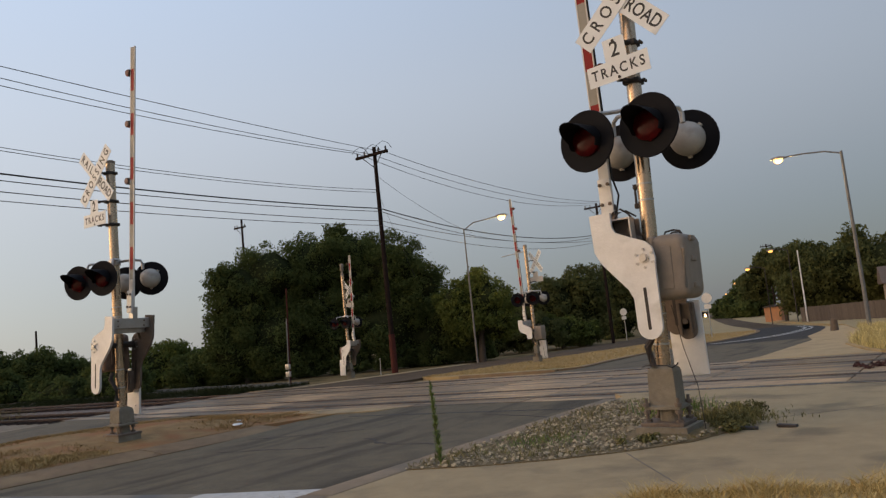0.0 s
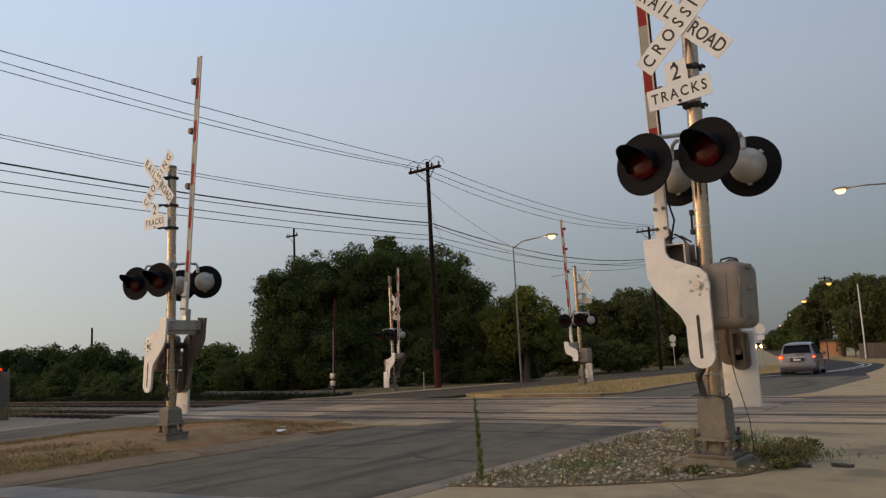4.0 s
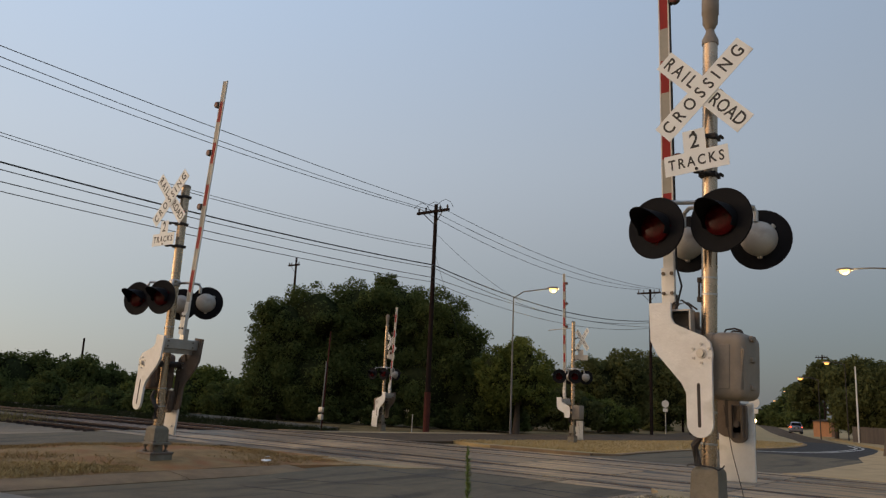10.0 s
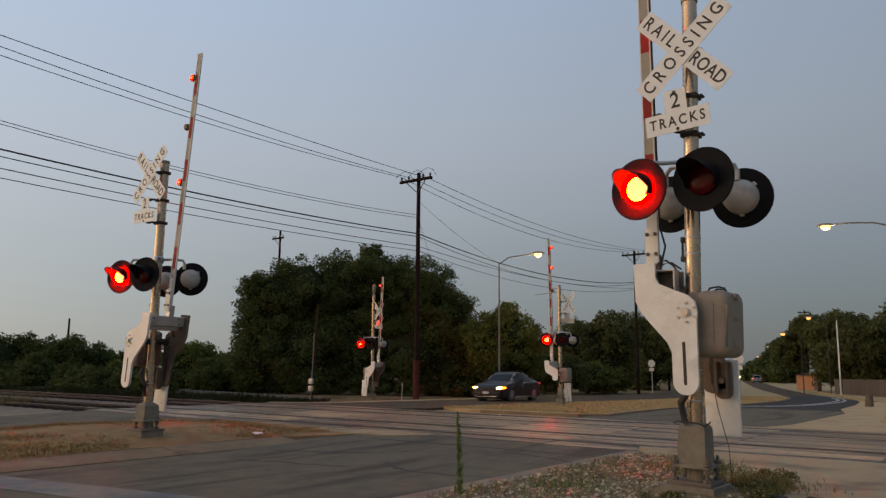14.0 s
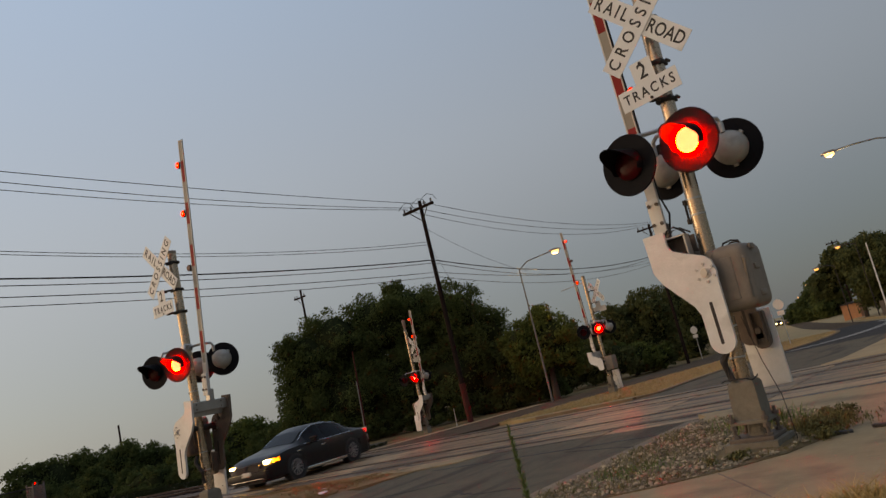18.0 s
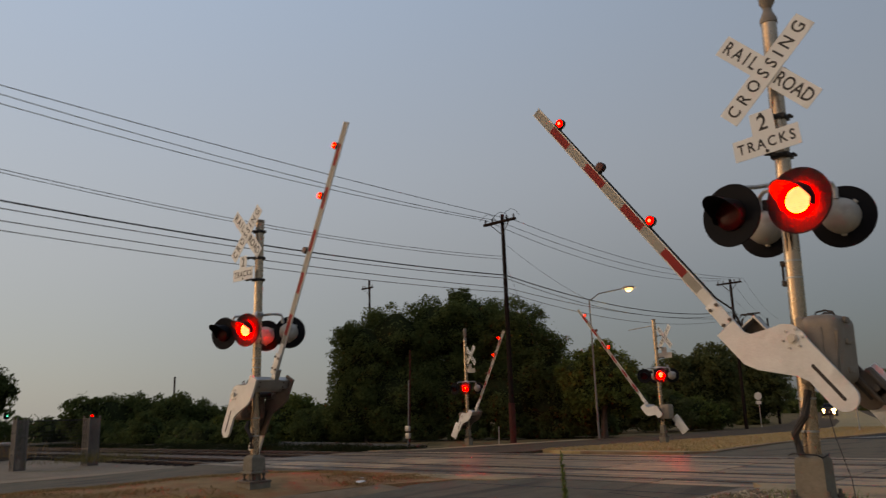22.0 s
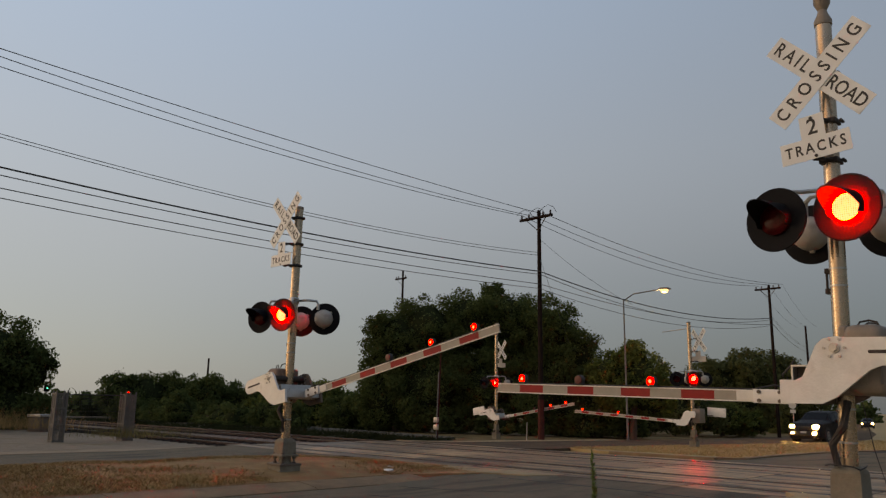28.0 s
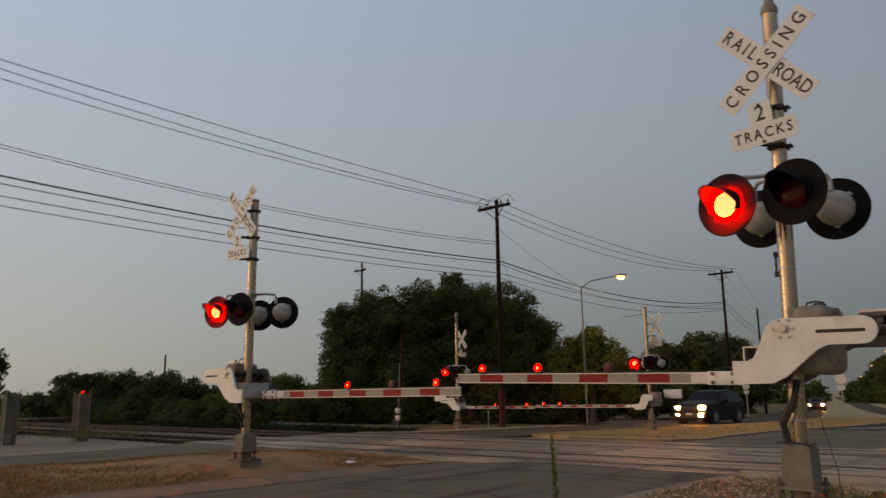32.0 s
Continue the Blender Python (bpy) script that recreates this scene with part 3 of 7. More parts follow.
solid("verge_beyond", bm, verge_soil, "dry grass verge below the trees", "verge", kind="structure", smooth=False)
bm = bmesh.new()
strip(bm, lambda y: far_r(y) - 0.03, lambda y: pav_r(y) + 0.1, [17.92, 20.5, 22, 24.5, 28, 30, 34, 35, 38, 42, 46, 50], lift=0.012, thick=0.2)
solid("pavement_beyond", bm, lamplit_pave, "concrete pavement continuing past the tracks", "pavement", kind="structure", smooth=False)
bm = bmesh.new()
strip(bm, lambda y: max(pav_r(y), far_r(y) + 0.05), lambda y: 60, [17.95, 20.5, 22, 24.5, 28, 34, 38, 42, 46, 50, 60, 68, 80, 90], lift=0.05, thick=0.3)
solid("verge_east", bm, field, "dry grass bank beside the far pavement", "verge", kind="structure", smooth=False)


def kerb_run(name, label, path, width, z0, top, material=kerb_mat, piece=1.5):
    """Kerb stones laid end to end along a path, each its own piece."""
    holder = thing(name, pose(0, 0, 0), label, "kerb", kind="structure")
    for a, b in zip(path, path[1:]):
        d = Vector((b[0] - a[0], b[1] - a[1], 0))
        n = max(1, round(d.length / piece))
        for k in range(n):
            ln = d.length / n
            bmk = bmesh.new()
            box(bmk, 0.003, -width / 2, 0, ln - 0.003, width / 2, top - z0, bevel=0.03)
            o = part("kerb_stone", bmk, material, holder)
            p = Vector((*a, z0)) + d * (k / n)
            o.matrix_basis = Matrix.Translation(p) @ pose(0, 0, 0, 0, 0, math.degrees(math.atan2(d.y, d.x)))
    return holder


kerb_run("kerb", "worn concrete kerb along the pavement", [(-4.47, -9), (-4.47, 10.6)], 0.29, -0.32, -0.002)
bm = bmesh.new()
box(bm, -4.645, -9, -0.19, -4.612, 10.9, -0.150)
solid("gutter_seam", bm, gap_dark, "thin dark strip for the gap along the kerb", "seam", kind="structure", smooth=False)
median_kerb = thing("kerb_median", pose(0, 0, 0), "low sloping kerb of earth-stained concrete round the median", "kerb", kind="structure")
for k in range(9):
    y0 = -17.0 + 3.0 * k
    bm = bmesh.new()
    prof = [(-9.99, -0.32), (-9.99, -0.152), (-10.05, -0.132), (-10.20, -0.108), (-10.45, -0.088), (-10.66, -0.080), (-10.66, -0.32)]
    ends = [[bm.verts.new((x, y, z if z < -0.3 else z + 0.006 * noise.noise(Vector((x * 3, y * 2, 1.0))))) for x, z in prof] for y in span(y0 + 0.008, y0 + (2.992 if k < 8 else 2.4), 0.5)]
    for ra, rb in zip(ends, ends[1:]):
        for q in range(6):
            bm.faces.new((ra[q], ra[q + 1], rb[q + 1], rb[q]))
    for r in (ends[0], ends[-1]):
        bm.faces.new(r)
    part("kerb_stone", bm, kerb_dirty, median_kerb)
bm = bmesh.new()
strip(bm, lambda y: far_l(y) - 0.14 - max(0, 21.0 - y) * 1.2, lambda y: far_l(y) + 0.08 - max(0, 21.0 - y) * 1.2, [20.5, 20.75, 21.0, 24, 28, 32] + span(36, 60, 3), lift=0.036, thick=0.3)
solid("kerb_far", bm, kerb_dirty, "weathered kerb of the far median", "kerb", kind="structure")
bm = bmesh.new()
slab(bm, [(-13.7, 20.36), (-10.3, 20.36), (-10.3, 20.52), (-13.7, 20.52)], -0.45, -0.158)
solid("kerb_nose", bm, kerb_dirty, "weathered kerb at the nose of the far median", "kerb", kind="structure")
bm = bmesh.new()
strip(bm, lambda y: onc_l(y) - 0.75, lambda y: onc_l(y) + 0.05, [18.5, 20.5, 22, 25, 28, 33], lift=0.012, thick=0.35)
solid("kerb_west", bm, concrete, "pale concrete edge beyond the tracks", "kerb", kind="structure")

bm = bmesh.new()
slab(bm, [(-60, -30), (-21.4, -30), (-21.4, 11.66), (-60, 11.66)], -0.40, -0.165)
solid("shoulder", bm, gravel_lot, "pale grey gravel shoulder between the lane and the tracks", "shoulder", kind="structure", smooth=False)
bm = bmesh.new()
slab(bm, [(-21.45, -30), (-20.45, -30), (-20.45, 11.3), (-21.45, 11.6)], -0.40, -0.152)
solid("lane_edge", bm, kerb_mat, "pale concrete edge of the oncoming lane", "kerb", kind="structure", smooth=False)
bm = bmesh.new()
slab(bm, [(-11.4, 10.98), (-10.1, 10.7), (-9.2, 10.95), (-8.9, 11.38), (-11.6, 11.38)], -0.30, -0.076)
solid("nose_apron", bm, concrete, "pale concrete apron at the median's nose", "apron", kind="structure", smooth=False)

# road markings
bm = bmesh.new()
slab(bm, [(-6.45, 4.35), (-4.66, 4.95), (-4.66, 5.55), (-6.45, 5.0)], -0.16, -0.1555)
solid("stop_line", bm, paint_white, "worn white stop line across the lane", "road marking", kind="structure", smooth=False)
bm = bmesh.new()
slab(bm, [(-10.2, 3.7), (-6.46, 4.35), (-6.46, 5.0), (-10.2, 4.3)], -0.16, -0.156)
solid("stop_line_faded", bm, paint_faded, "almost worn-off part of the white stop line", "road marking", kind="structure", smooth=False)
for nm, x in (("lane_line", -6.30), ("lane_line_outer", -6.62)):
    bm = bmesh.new()
    slab(bm, [(x, -20), (x + 0.1, -20), (x + 0.1, 4.4), (x, 4.4)], -0.17, -0.155)
    solid(nm, bm, paint_white, "worn white edge line of the cycle lane", "road marking", kind="structure", smooth=False)
bm = bmesh.new()
slab(bm, [(-10.2, 2.0), (-8.4, 2.45), (-7.5, 2.62), (-6.66, 2.93), (-5.9, 2.98), (-5.4, 3.1), (-4.62, 3.2), (-4.62, -12), (-10.2, -12)], -0.17, -0.1575)
solid("asphalt_patch", bm, asphalt_new, "dark patch of newer asphalt beside the kerb", "road patch", kind="structure", smooth=False)
bend = ((34.6, -10.1), (35.4, -9.5), (36.5, -9.0), (38, -8.65), (40, -8.4), (43, -8.3), (46, -8.35), (49, -8.5), (52, -8.85), (55, -9.55), (58, -10.4))
for nm, off in (("lane_line_far", 0.0), ("lane_line_far_inner", 0.38)):
    bm = bmesh.new()
    strip(bm, lambda y: along(bend, y) + off - 0.06, lambda y: along(bend, y) + off + 0.06, [p[0] for p in bend], lift=0.006, thick=0.02)
    solid(nm, bm, paint_white, "curved white edge line on the far bend", "road marking", kind="structure")


# ---- railway ----
def rail_mesh(x0, x1):
    b = bmesh.new()
    slab(b, [(-0.035, 0.0), (0.035, 0.0), (0.035, -0.04), (0.01, -0.05), (0.01, -0.12), (0.07, -0.15), (-0.07, -0.15), (-0.01, -0.12), (-0.01, -0.05), (-0.035, -0.04)], x0, x1, axis="y")
    bmesh.ops.transform(b, matrix=Matrix.Rotation(radians(-90), 4, "Z"), verts=b.verts)
    return b


for k in (0, 2):
    track = thing("railway_track", pose(0, 0, 0), "railway track with worn steel rails set in concrete panels", "railway track", "railway tracks", kind="structure")
    for y in RAILS[k:k + 2]:
        part("rail", rail_mesh(-90, 60), rust_rail, track, at=pose(0, y, -0.075), smooth=False)
        b = bmesh.new()
        box(b, -90, y - 0.026, -0.077, 60, y + 0.026, -0.072)
        part("rail_head", b, rail_mat, track, "bright worn running surface", smooth=False)
    b = bmesh.new()
    for x in [v * 0.6 for v in range(-140, -34)]:
        box(b, x - 0.11, RAILS[k] - 0.55, -0.36, x + 0.11, RAILS[k + 1] + 0.55, -0.135)
    o = part("sleepers", b, wood_pole, track, smooth=False)
    o["kind"] = "stuff"
bm = bmesh.new()
slab(bm, [(-90, 11.62), (-20.92, 11.62), (-20.92, 18.35), (-90, 18.35)], -0.5, -0.155)
solid("ballast_west", bm, ballast, "brown crushed-stone ballast along the tracks", "ballast", kind="structure", smooth=False)
# added dark slab that covers the pale ground behind the tracks
bm = bmesh.new()
slab(bm, [(-90, 18.33), (-21.6, 18.33), (-21.9, 20.5), (-24, 24), (-34, 26), (-90, 28)], -0.6, -0.175)
solid("scrub_ground", bm, scrub_soil, "dark soil slab added over pale ground below the scrub", "soil", kind="structure", smooth=False)
bm = bmesh.new()
slab(bm, [(7.0, 11.3), (60, 11.3), (60, 18.2), (7.0, 18.2)], -0.5, -0.24)
solid("ballast_east", bm, ballast, "brown crushed-stone ballast along the tracks", "ballast", kind="structure", smooth=False)


# ---- crossing signals ----
CAST = [(-.49, .48), (-.28, .48), (-.28, .34), (-.25, .28), (-.10, .21), (.02, .16), (.08, .10), (.10, .0), (.09, -.1), (.085, -.63)] + [(-.0325 + .1175 * math.cos(a * math.pi / 10), -.63 - .1175 * math.sin(a * math.pi / 10)) for a in range(1, 10)] + [
        (-.15, -.63), (-.15, -.36), (-.19, -.27), (-.42, -.0), (-.48, .12)]
LENS_COVERS = []  # (lens cover, rest pose, open pose, which): which is "L", "R" or "on"


def light_head(sig, x, y, z, facing, side, seg=28, toe=0.0, core=None, size=1.0):
    """A lamp unit on the signal: round background, visor, housing, lens and an added cover that hides the lit lens."""
    turn = pose(x, y, z, 90 if facing < 0 else -90, 0, 0)  # local z looks out of the lens
    if facing > 0:
        turn = pose(x, y, z, 90, 0, 180)
    turn = Matrix.Translation((x, y, z)) @ pose(0, 0, 0, 0, 0, toe) @ Matrix.Translation((-x, -y, -z)) @ turn @ Matrix.Scale(size, 4)
    b = bmesh.new()
    lathe(b, [(0.143, -0.004), (0.16, -0.002), (0.24, 0.004), (0.295, 0.012), (0.303, 0.004), (0.30, -0.006), (0.16, -0.016), (0.143, -0.02)], Matrix.Identity(4), seg + 8)
    head = part("light_background", b, black_paint, sig, "round black background disc", at=turn)
    b = bmesh.new()
    lathe(b, [(0.172, -0.012), (0.172, -0.06), (0.166, -0.11), (0.145, -0.155), (0.10, -0.19), (0.05, -0.205), (0.001, -0.21)], Matrix.Identity(4), seg)
    for a in (0.5, -1.6, 2.4):
        box(b, -0.022, -0.012, -0.05, 0.022, 0.03, -0.016, bevel=0.005, m=pose(0.165 * math.cos(a), 0.165 * math.sin(a), 0, 0, 0, math.degrees(a) - 90))
    part("lamp_housing", b, dome_grey, head, "grey domed lamp housing")
    b = bmesh.new()  # visor: an open half tube, longer at the top, tilted down
    rings = []
    n = 18
    for depth, shrink in ((0.0, 1.0), (0.35, 0.98)):
        for inset in (0.0, 0.006):
            ring = []
            for k in range(n + 1):
                a = radians(-28 + 236 * k / n)
                cut = 1.0 - 0.75 * (1 - max(0.0, math.sin(a))) ** 1.2
                rr = (0.158 - inset) * shrink
                ring.append(b.verts.new((rr * math.cos(a), rr * math.sin(a) - 0.05 * depth * cut, 0.008 + depth * cut)))
            rings.append(ring)
    for r0, r1 in ((rings[0], rings[2]), (rings[1], rings[3]), (rings[2], rings[3]), (rings[0], rings[1])):
        for k in range(n):
            b.faces.new((r0[k], r0[k + 1], r1[k + 1], r1[k]))
    part("visor", b, black_paint, head, "deep black visor")
    b = bmesh.new()
    lathe(b, [(0.142, -0.012), (0.142, 0.018), (0.128, 0.023), (0.072, 0.026), (0.0005, 0.027)], Matrix.Identity(4), seg)
    part("lens", b, lens_far if core else lens_red, head, "round red signal lens")
    b = bmesh.new()
    lathe(b, [(0.130, 0.0205), (0.126, 0.027), (0.066, 0.033), (0.0005, 0.036)], Matrix.Identity(4), seg)
    part("lens_centre", b, core or lens_lit, head, "bright centre of the lens")
    # made-up cover in the unlit colour; drawing it back switches the lamp on
    b = bmesh.new()
    lathe(b, [(0.150, -0.003), (0.148, 0.026), (0.135, 0.037), (0.08, 0.045), (0.0005, 0.049), (0.0005, 0.045), (0.08, 0.041), (0.133, 0.032), (0.144, 0.024), (0.146, -0.003)], Matrix.Identity(4), seg)
    sh = part("shutter", b, lens_dark, head, "dark red cover added to hide the lit lens")
    rest, open_ = pose(0, 0, 0), pose(0, 0, -0.075)
    sh.matrix_basis = rest
    LENS_COVERS.append((sh, rest, open_, side))
    return head


def arm_lamp(arm, d, off, s, which):
    """A red lamp on the arm's upper edge; d along the arm, off across it."""
    b = bmesh.new()
    box(b, -0.05, -0.035, 0.0, 0.05, 0.035, 0.03, bevel=0.008)
    rod(b, (0, 0.028, 0.062), (0, -0.028, 0.062), 0.056, seg=18)
    at = pose(d * s, 0, off)
    part("lamp_body", b, dark_iron, arm, "small round arm lamp", at=at)
    for f in (-1, 1):
        turn = at @ pose(0, 0.029 * f, 0.062, -90 * f) @ pose(0, 0, 0, 0, 0, 0 if f < 0 else 180)
        b = bmesh.new()
        lathe(b, [(0.046, 0.0), (0.042, 0.004), (0.02, 0.006), (0.0005, 0.006)], Matrix.Identity(4), 16)
        part("lamp_lens", b, lamp_lit, arm, "red arm-lamp lens", at=turn)
        b = bmesh.new()
        lathe(b, [(0.022, 0.004), (0.020, 0.007), (0.01, 0.0085), (0.0005, 0.0088)], Matrix.Identity(4), 12)
        part("lamp_core", b, core_lit, arm, "bright core of the arm lamp", at=turn)
        # the same added cover hides the arm lamp while it is off
        b = bmesh.new()
        lathe(b, [(0.051, 0.001), (0.047, 0.010), (0.02, 0.013), (0.0005, 0.013), (0.0005, 0.0115), (0.046, 0.008), (0.048, 0.0)], Matrix.Identity(4), 16)
        sh = part("lamp_cover", b, lamp_dark, arm, "dark red cover added to hide the lit lens")
        rest, open_ = turn, turn @ pose(0, 0, -0.024)
        sh.matrix_basis = rest
        LENS_COVERS.append((sh, rest, open_, which))


def clamp(sig, z, x=0.0, y=-0.11):
    b = bmesh.new()
    box(b, -0.085, -0.045 + y * 0.4, z - 0.025, 0.085, 0.08, z + 0.025, bevel=0.01)
    rod(b, (0.11, -0.02, z), (0.11, 0.05, z), 0.016, seg=8)
    rod(b, (-0.09, y - 0.09, z), (0.06, y + 0.06, z), 0.018, seg=8)
    rod(b, (x - 0.02, y - 0.02, z), (x - 0.02, -0.19, z + 0.0), 0.02, seg=8)
    part("clamp", b, dark_iron, sig, "rusty iron sign clamp")


def crossing_signal(at, s, length, lamp_z, cross_z, top_z, cross_dx, pivot_z, off, label, near=True, back_text=False, bell=False, slim=False, toe=0.0, swivel=0.0, rear_toe=0.0, deep=0.10):
    """s: the side to which the arm comes down (-1 west, +1 east). Local x east, y north, z up."""
    sig = thing("crossing_signal", at, label, "crossing signal", "crossing signals")
    b = bmesh.new()
    bw = 0.185 if near else 0.13 if back_text else 0.19
    pw = 0.14 if back_text else 0.25 if near else 0.20
    bt = 0.66 if near else 0.55
    slab(b, [(-pw, -pw * 0.96), (pw * 0.96, -pw), (pw, pw * 0.96), (-pw * 0.96, pw)], -deep, 0.10)
    part("concrete_pad", b, base_mat, sig, "cracked concrete footing", smooth=False)
    b = bmesh.new()
    lathe(b, [(bw * 1.28, 0.255), (bw * 1.28, 0.28), (bw * 1.02, 0.29), (bw, 0.32)], pose(0, 0, 0, 0, 0, 45), 4)
    lathe(b, [(bw * 1.01, 0.31), (bw * 0.94, bt - 0.06), (bw * 0.85, bt - 0.03), (0.10, bt)], pose(0, 0, 0, 0, 0, 45), 4)
    part("junction_base", b, base_mat, sig, "tapered junction-box base streaked with dirt", smooth=False)
    for k in range(4):
        b = bmesh.new()
        x, y = bw * (0.82 if near else 0.6) * (1, 1, -1, -1)[k], bw * (0.82 if near else 0.6) * (1, -1, 1, -1)[k]
        rod(b, (x, y, 0.0), (x, y, 0.36), 0.016, seg=8)
        rod(b, (x, y, 0.282), (x, y, 0.315), 0.034, seg=6)
        rod(b, (x, y, 0.215), (x, y, 0.25), 0.034, seg=6)
        rod(b, (x, y, 0.14), (x, y, 0.165), 0.04, seg=6)
        part("anchor_bolt", b, brown_iron, sig)
    b = bmesh.new()
    box(b, -bw * 1.12, -bw * 1.1, 0.10, bw * 1.08, bw * 1.12, 0.138, bevel=0.008)
    part("base_plate", b, brown_iron, sig, "rusty brown base plate")
    b = bmesh.new()
    rod(b, (0.02, 0.0, 0.13), (0.02, 0.0, 0.26), bw * 0.55, bw * 0.5, seg=10)
    part("grout_block", b, base_mat, sig, "crumbling grout below the base")
    b = bmesh.new()
    rod(b, (0, 0, bt - 0.05), (0, 0, top_z), 0.074, seg=28)
    part("mast", b, mast_mat, sig, "round aluminium mast with bright reflected streaks")
    for z in (lamp_z - 0.44, lamp_z - 0.60, 1.15, 0.86):
        b = bmesh.new()
        rod(b, (0, 0, z - 0.009), (0, 0, z + 0.009), 0.0775, seg=24)
        part("band", b, galv, sig)
    b = bmesh.new()
    box(b, -0.112, -0.03, lamp_z - 0.67, -0.070, 0.03, lamp_z - 0.62, bevel=0.006)
    box(b, -0.112, -0.03, lamp_z - 0.48, -0.070, 0.03, lamp_z - 0.43, bevel=0.006)
    box(b, -0.106, -0.018, lamp_z - 0.63, -0.092, 0.018, lamp_z - 0.47, bevel=0.004)
    part("band_clip", b, dark_iron, sig, "dark clip that joins two bands")
    b = bmesh.new()
    if bell:
        lathe(b, [(0.082, top_z - 0.02), (0.082, top_z + 0.03), (0.05, top_z + 0.10), (0.04, top_z + 0.14), (0.075, top_z + 0.21), (0.078, top_z + 0.30), (0.085, top_z + 0.31), (0.085, top_z + 0.52), (0.06, top_z + 0.56)], Matrix.Identity(4), 20)
        part("bell", b, box_grey, sig, "grey crossing bell")
    else:
        lathe(b, [(0.080, top_z - 0.01), (0.080, top_z + 0.03), (0.02, top_z + 0.05)], Matrix.Identity(4), 20)
        part("mast_cap", b, box_grey, sig)
    # crossbuck
    for k, (ang, words) in enumerate(((45, ("CROSSING",)), (-45, ("RAIL", "ROAD")))):
        b = bmesh.new()
        box(b, -0.575, -0.108, -0.003, 0.575, 0.108, 0.003)
        fr = pose(cross_dx, (0.20 if back_text else -0.20) - 0.010 * (1 - k), cross_z, 0, 0, swivel) @ pose(0, 0, 0, 90) @ pose(0, 0, 0, 0, 0, ang)
        blade = part("crossbuck_blade", b, sign_white, sig, "white crossbuck blade", at=fr, smooth=False)
        spots = ((0.0, words[0], 1.05),) if len(words) == 1 else ((-0.33, words[0], 0.40), (0.335, words[1], 0.42))
        for dx, wd, sq in spots:
            letters("lettering", wd, 0.185, letter_black, blade, pose(dx, 0.0, 0.0035), 0.82, sq)
            if back_text:
                letters("lettering", wd, 0.19, letter_black, blade, pose(-dx, 0.0, -0.0035, 180, 0, 0) @ pose(0, 0, 0), 0.82, sq)
    # "2 TRACKS" plate, an upside-down T
    face = 1 if not back_text else -1
    tz, tx = cross_z - 0.72, cross_dx - 0.06
    b = bmesh.new()
    slab(b, [(-.315, -.105), (.315, -.105), (.315, .105), (.11, .105), (.11, .325), (-.11, .325), (-.11, .105), (-.315, .105)], -0.003, 0.003)
    plate = part("tracks_plate", b, sign_white if face > 0 else sign_back, sig, "white plate below the crossbuck", at=pose(tx, -0.22 if face > 0 else 0.2, tz) @ pose(0, 0, 0, 90) @ pose(0, 0, 0, 0, 0, 5.5 if near else 0), smooth=False)
    if face > 0:
        letters("lettering", "TRACKS", 0.145, letter_black, plate, pose(0, 0, 0.0035), 0.82, 0.55)
        letters("lettering", "2", 0.22, letter_black, plate, pose(0, 0.205, 0.0035), 0.9)
        for by in (0.295, -0.08):
            b = bmesh.new()
            rod(b, (0, by, 0), (0, by, 0.012), 0.016, seg=10)
            part("sign_bolt", b, dark_iron, plate)
    for z in (cross_z - 0.43, cross_z - 0.82, cross_z + 0.05):
        clamp(sig, z, cross_dx, 0.11 if back_text else -0.11)
    if slim:
        b = bmesh.new()
        rod(b, (-1.15, 0, top_z - 0.30), (0, 0, top_z - 0.22), 0.02, seg=8)
        part("side_bracket", b, galv, sig, "thin side bracket")
    # lamps
    b = bmesh.new()
    tube(b, [(-0.36, -0.27, lamp_z + 0.24), (-0.34, -0.25, lamp_z + 0.30), (-0.25, -0.12, lamp_z + 0.31), (0, -0.06, lamp_z + 0.31), (0.25, -0.12, lamp_z + 0.31), (0.34, -0.25, lamp_z + 0.30), (0.36, -0.27, lamp_z + 0.24)], 0.022)
    tube(b, [(-0.36, 0.27, lamp_z + 0.24), (-0.34, 0.25, lamp_z + 0.30), (-0.25, 0.12, lamp_z + 0.31), (0, 0.06, lamp_z + 0.31), (0.25, 0.12, lamp_z + 0.31), (0.34, 0.25, lamp_z + 0.30), (0.36, 0.27, lamp_z + 0.24)], 0.022)
    for x in (-0.36, 0.36):
        for y in (-0.27, 0.27):
            rod(b, (x, y, lamp_z + 0.25), (x, y * 1.0, lamp_z + 0.15), 0.026, seg=10)
    lathe(b, [(0.09, lamp_z + 0.25), (0.095, lamp_z + 0.28), (0.095, lamp_z + 0.34), (0.08, lamp_z + 0.36)], Matrix.Identity(4), 16)
    part("lamp_crossarm", b, galv, sig, "grey crossarm that carries the lamps")
    for x in (-0.375, 0.245) if near else (-0.38, 0.32):
        light_head(sig, x, -0.42, lamp_z + (0.03 if near and x > 0 else 0), -1, "L" if x < 0 else "R", toe=toe, core=lens_pink if back_text else None, size=1.0 if near else 0.92)
    for x in (-0.36, 0.36):
        light_head(sig, x, 0.42, lamp_z, 1, "L" if x < 0 else "R", toe=rear_toe, core=lens_pink if back_text else None, size=1.0 if near else 0.92)
    # gate mechanism
    b = bmesh.new()
    if slim:
        box(b, 0.06 * -s, -0.20, pivot_z - 0.36, 0.40 * -s, 0.20, pivot_z + 0.18, bevel=0.03)
    elif near:
        box(b, 0.07 * -s, -0.25, pivot_z - 0.40, 0.405 * -s, 0.28, pivot_z + 0.215, bevel=0.115, seg=6)
        box(b, 0.16 * -s, -0.262, pivot_z - 0.30, 0.27 * -s, -0.232, pivot_z + 0.10, bevel=0.014)
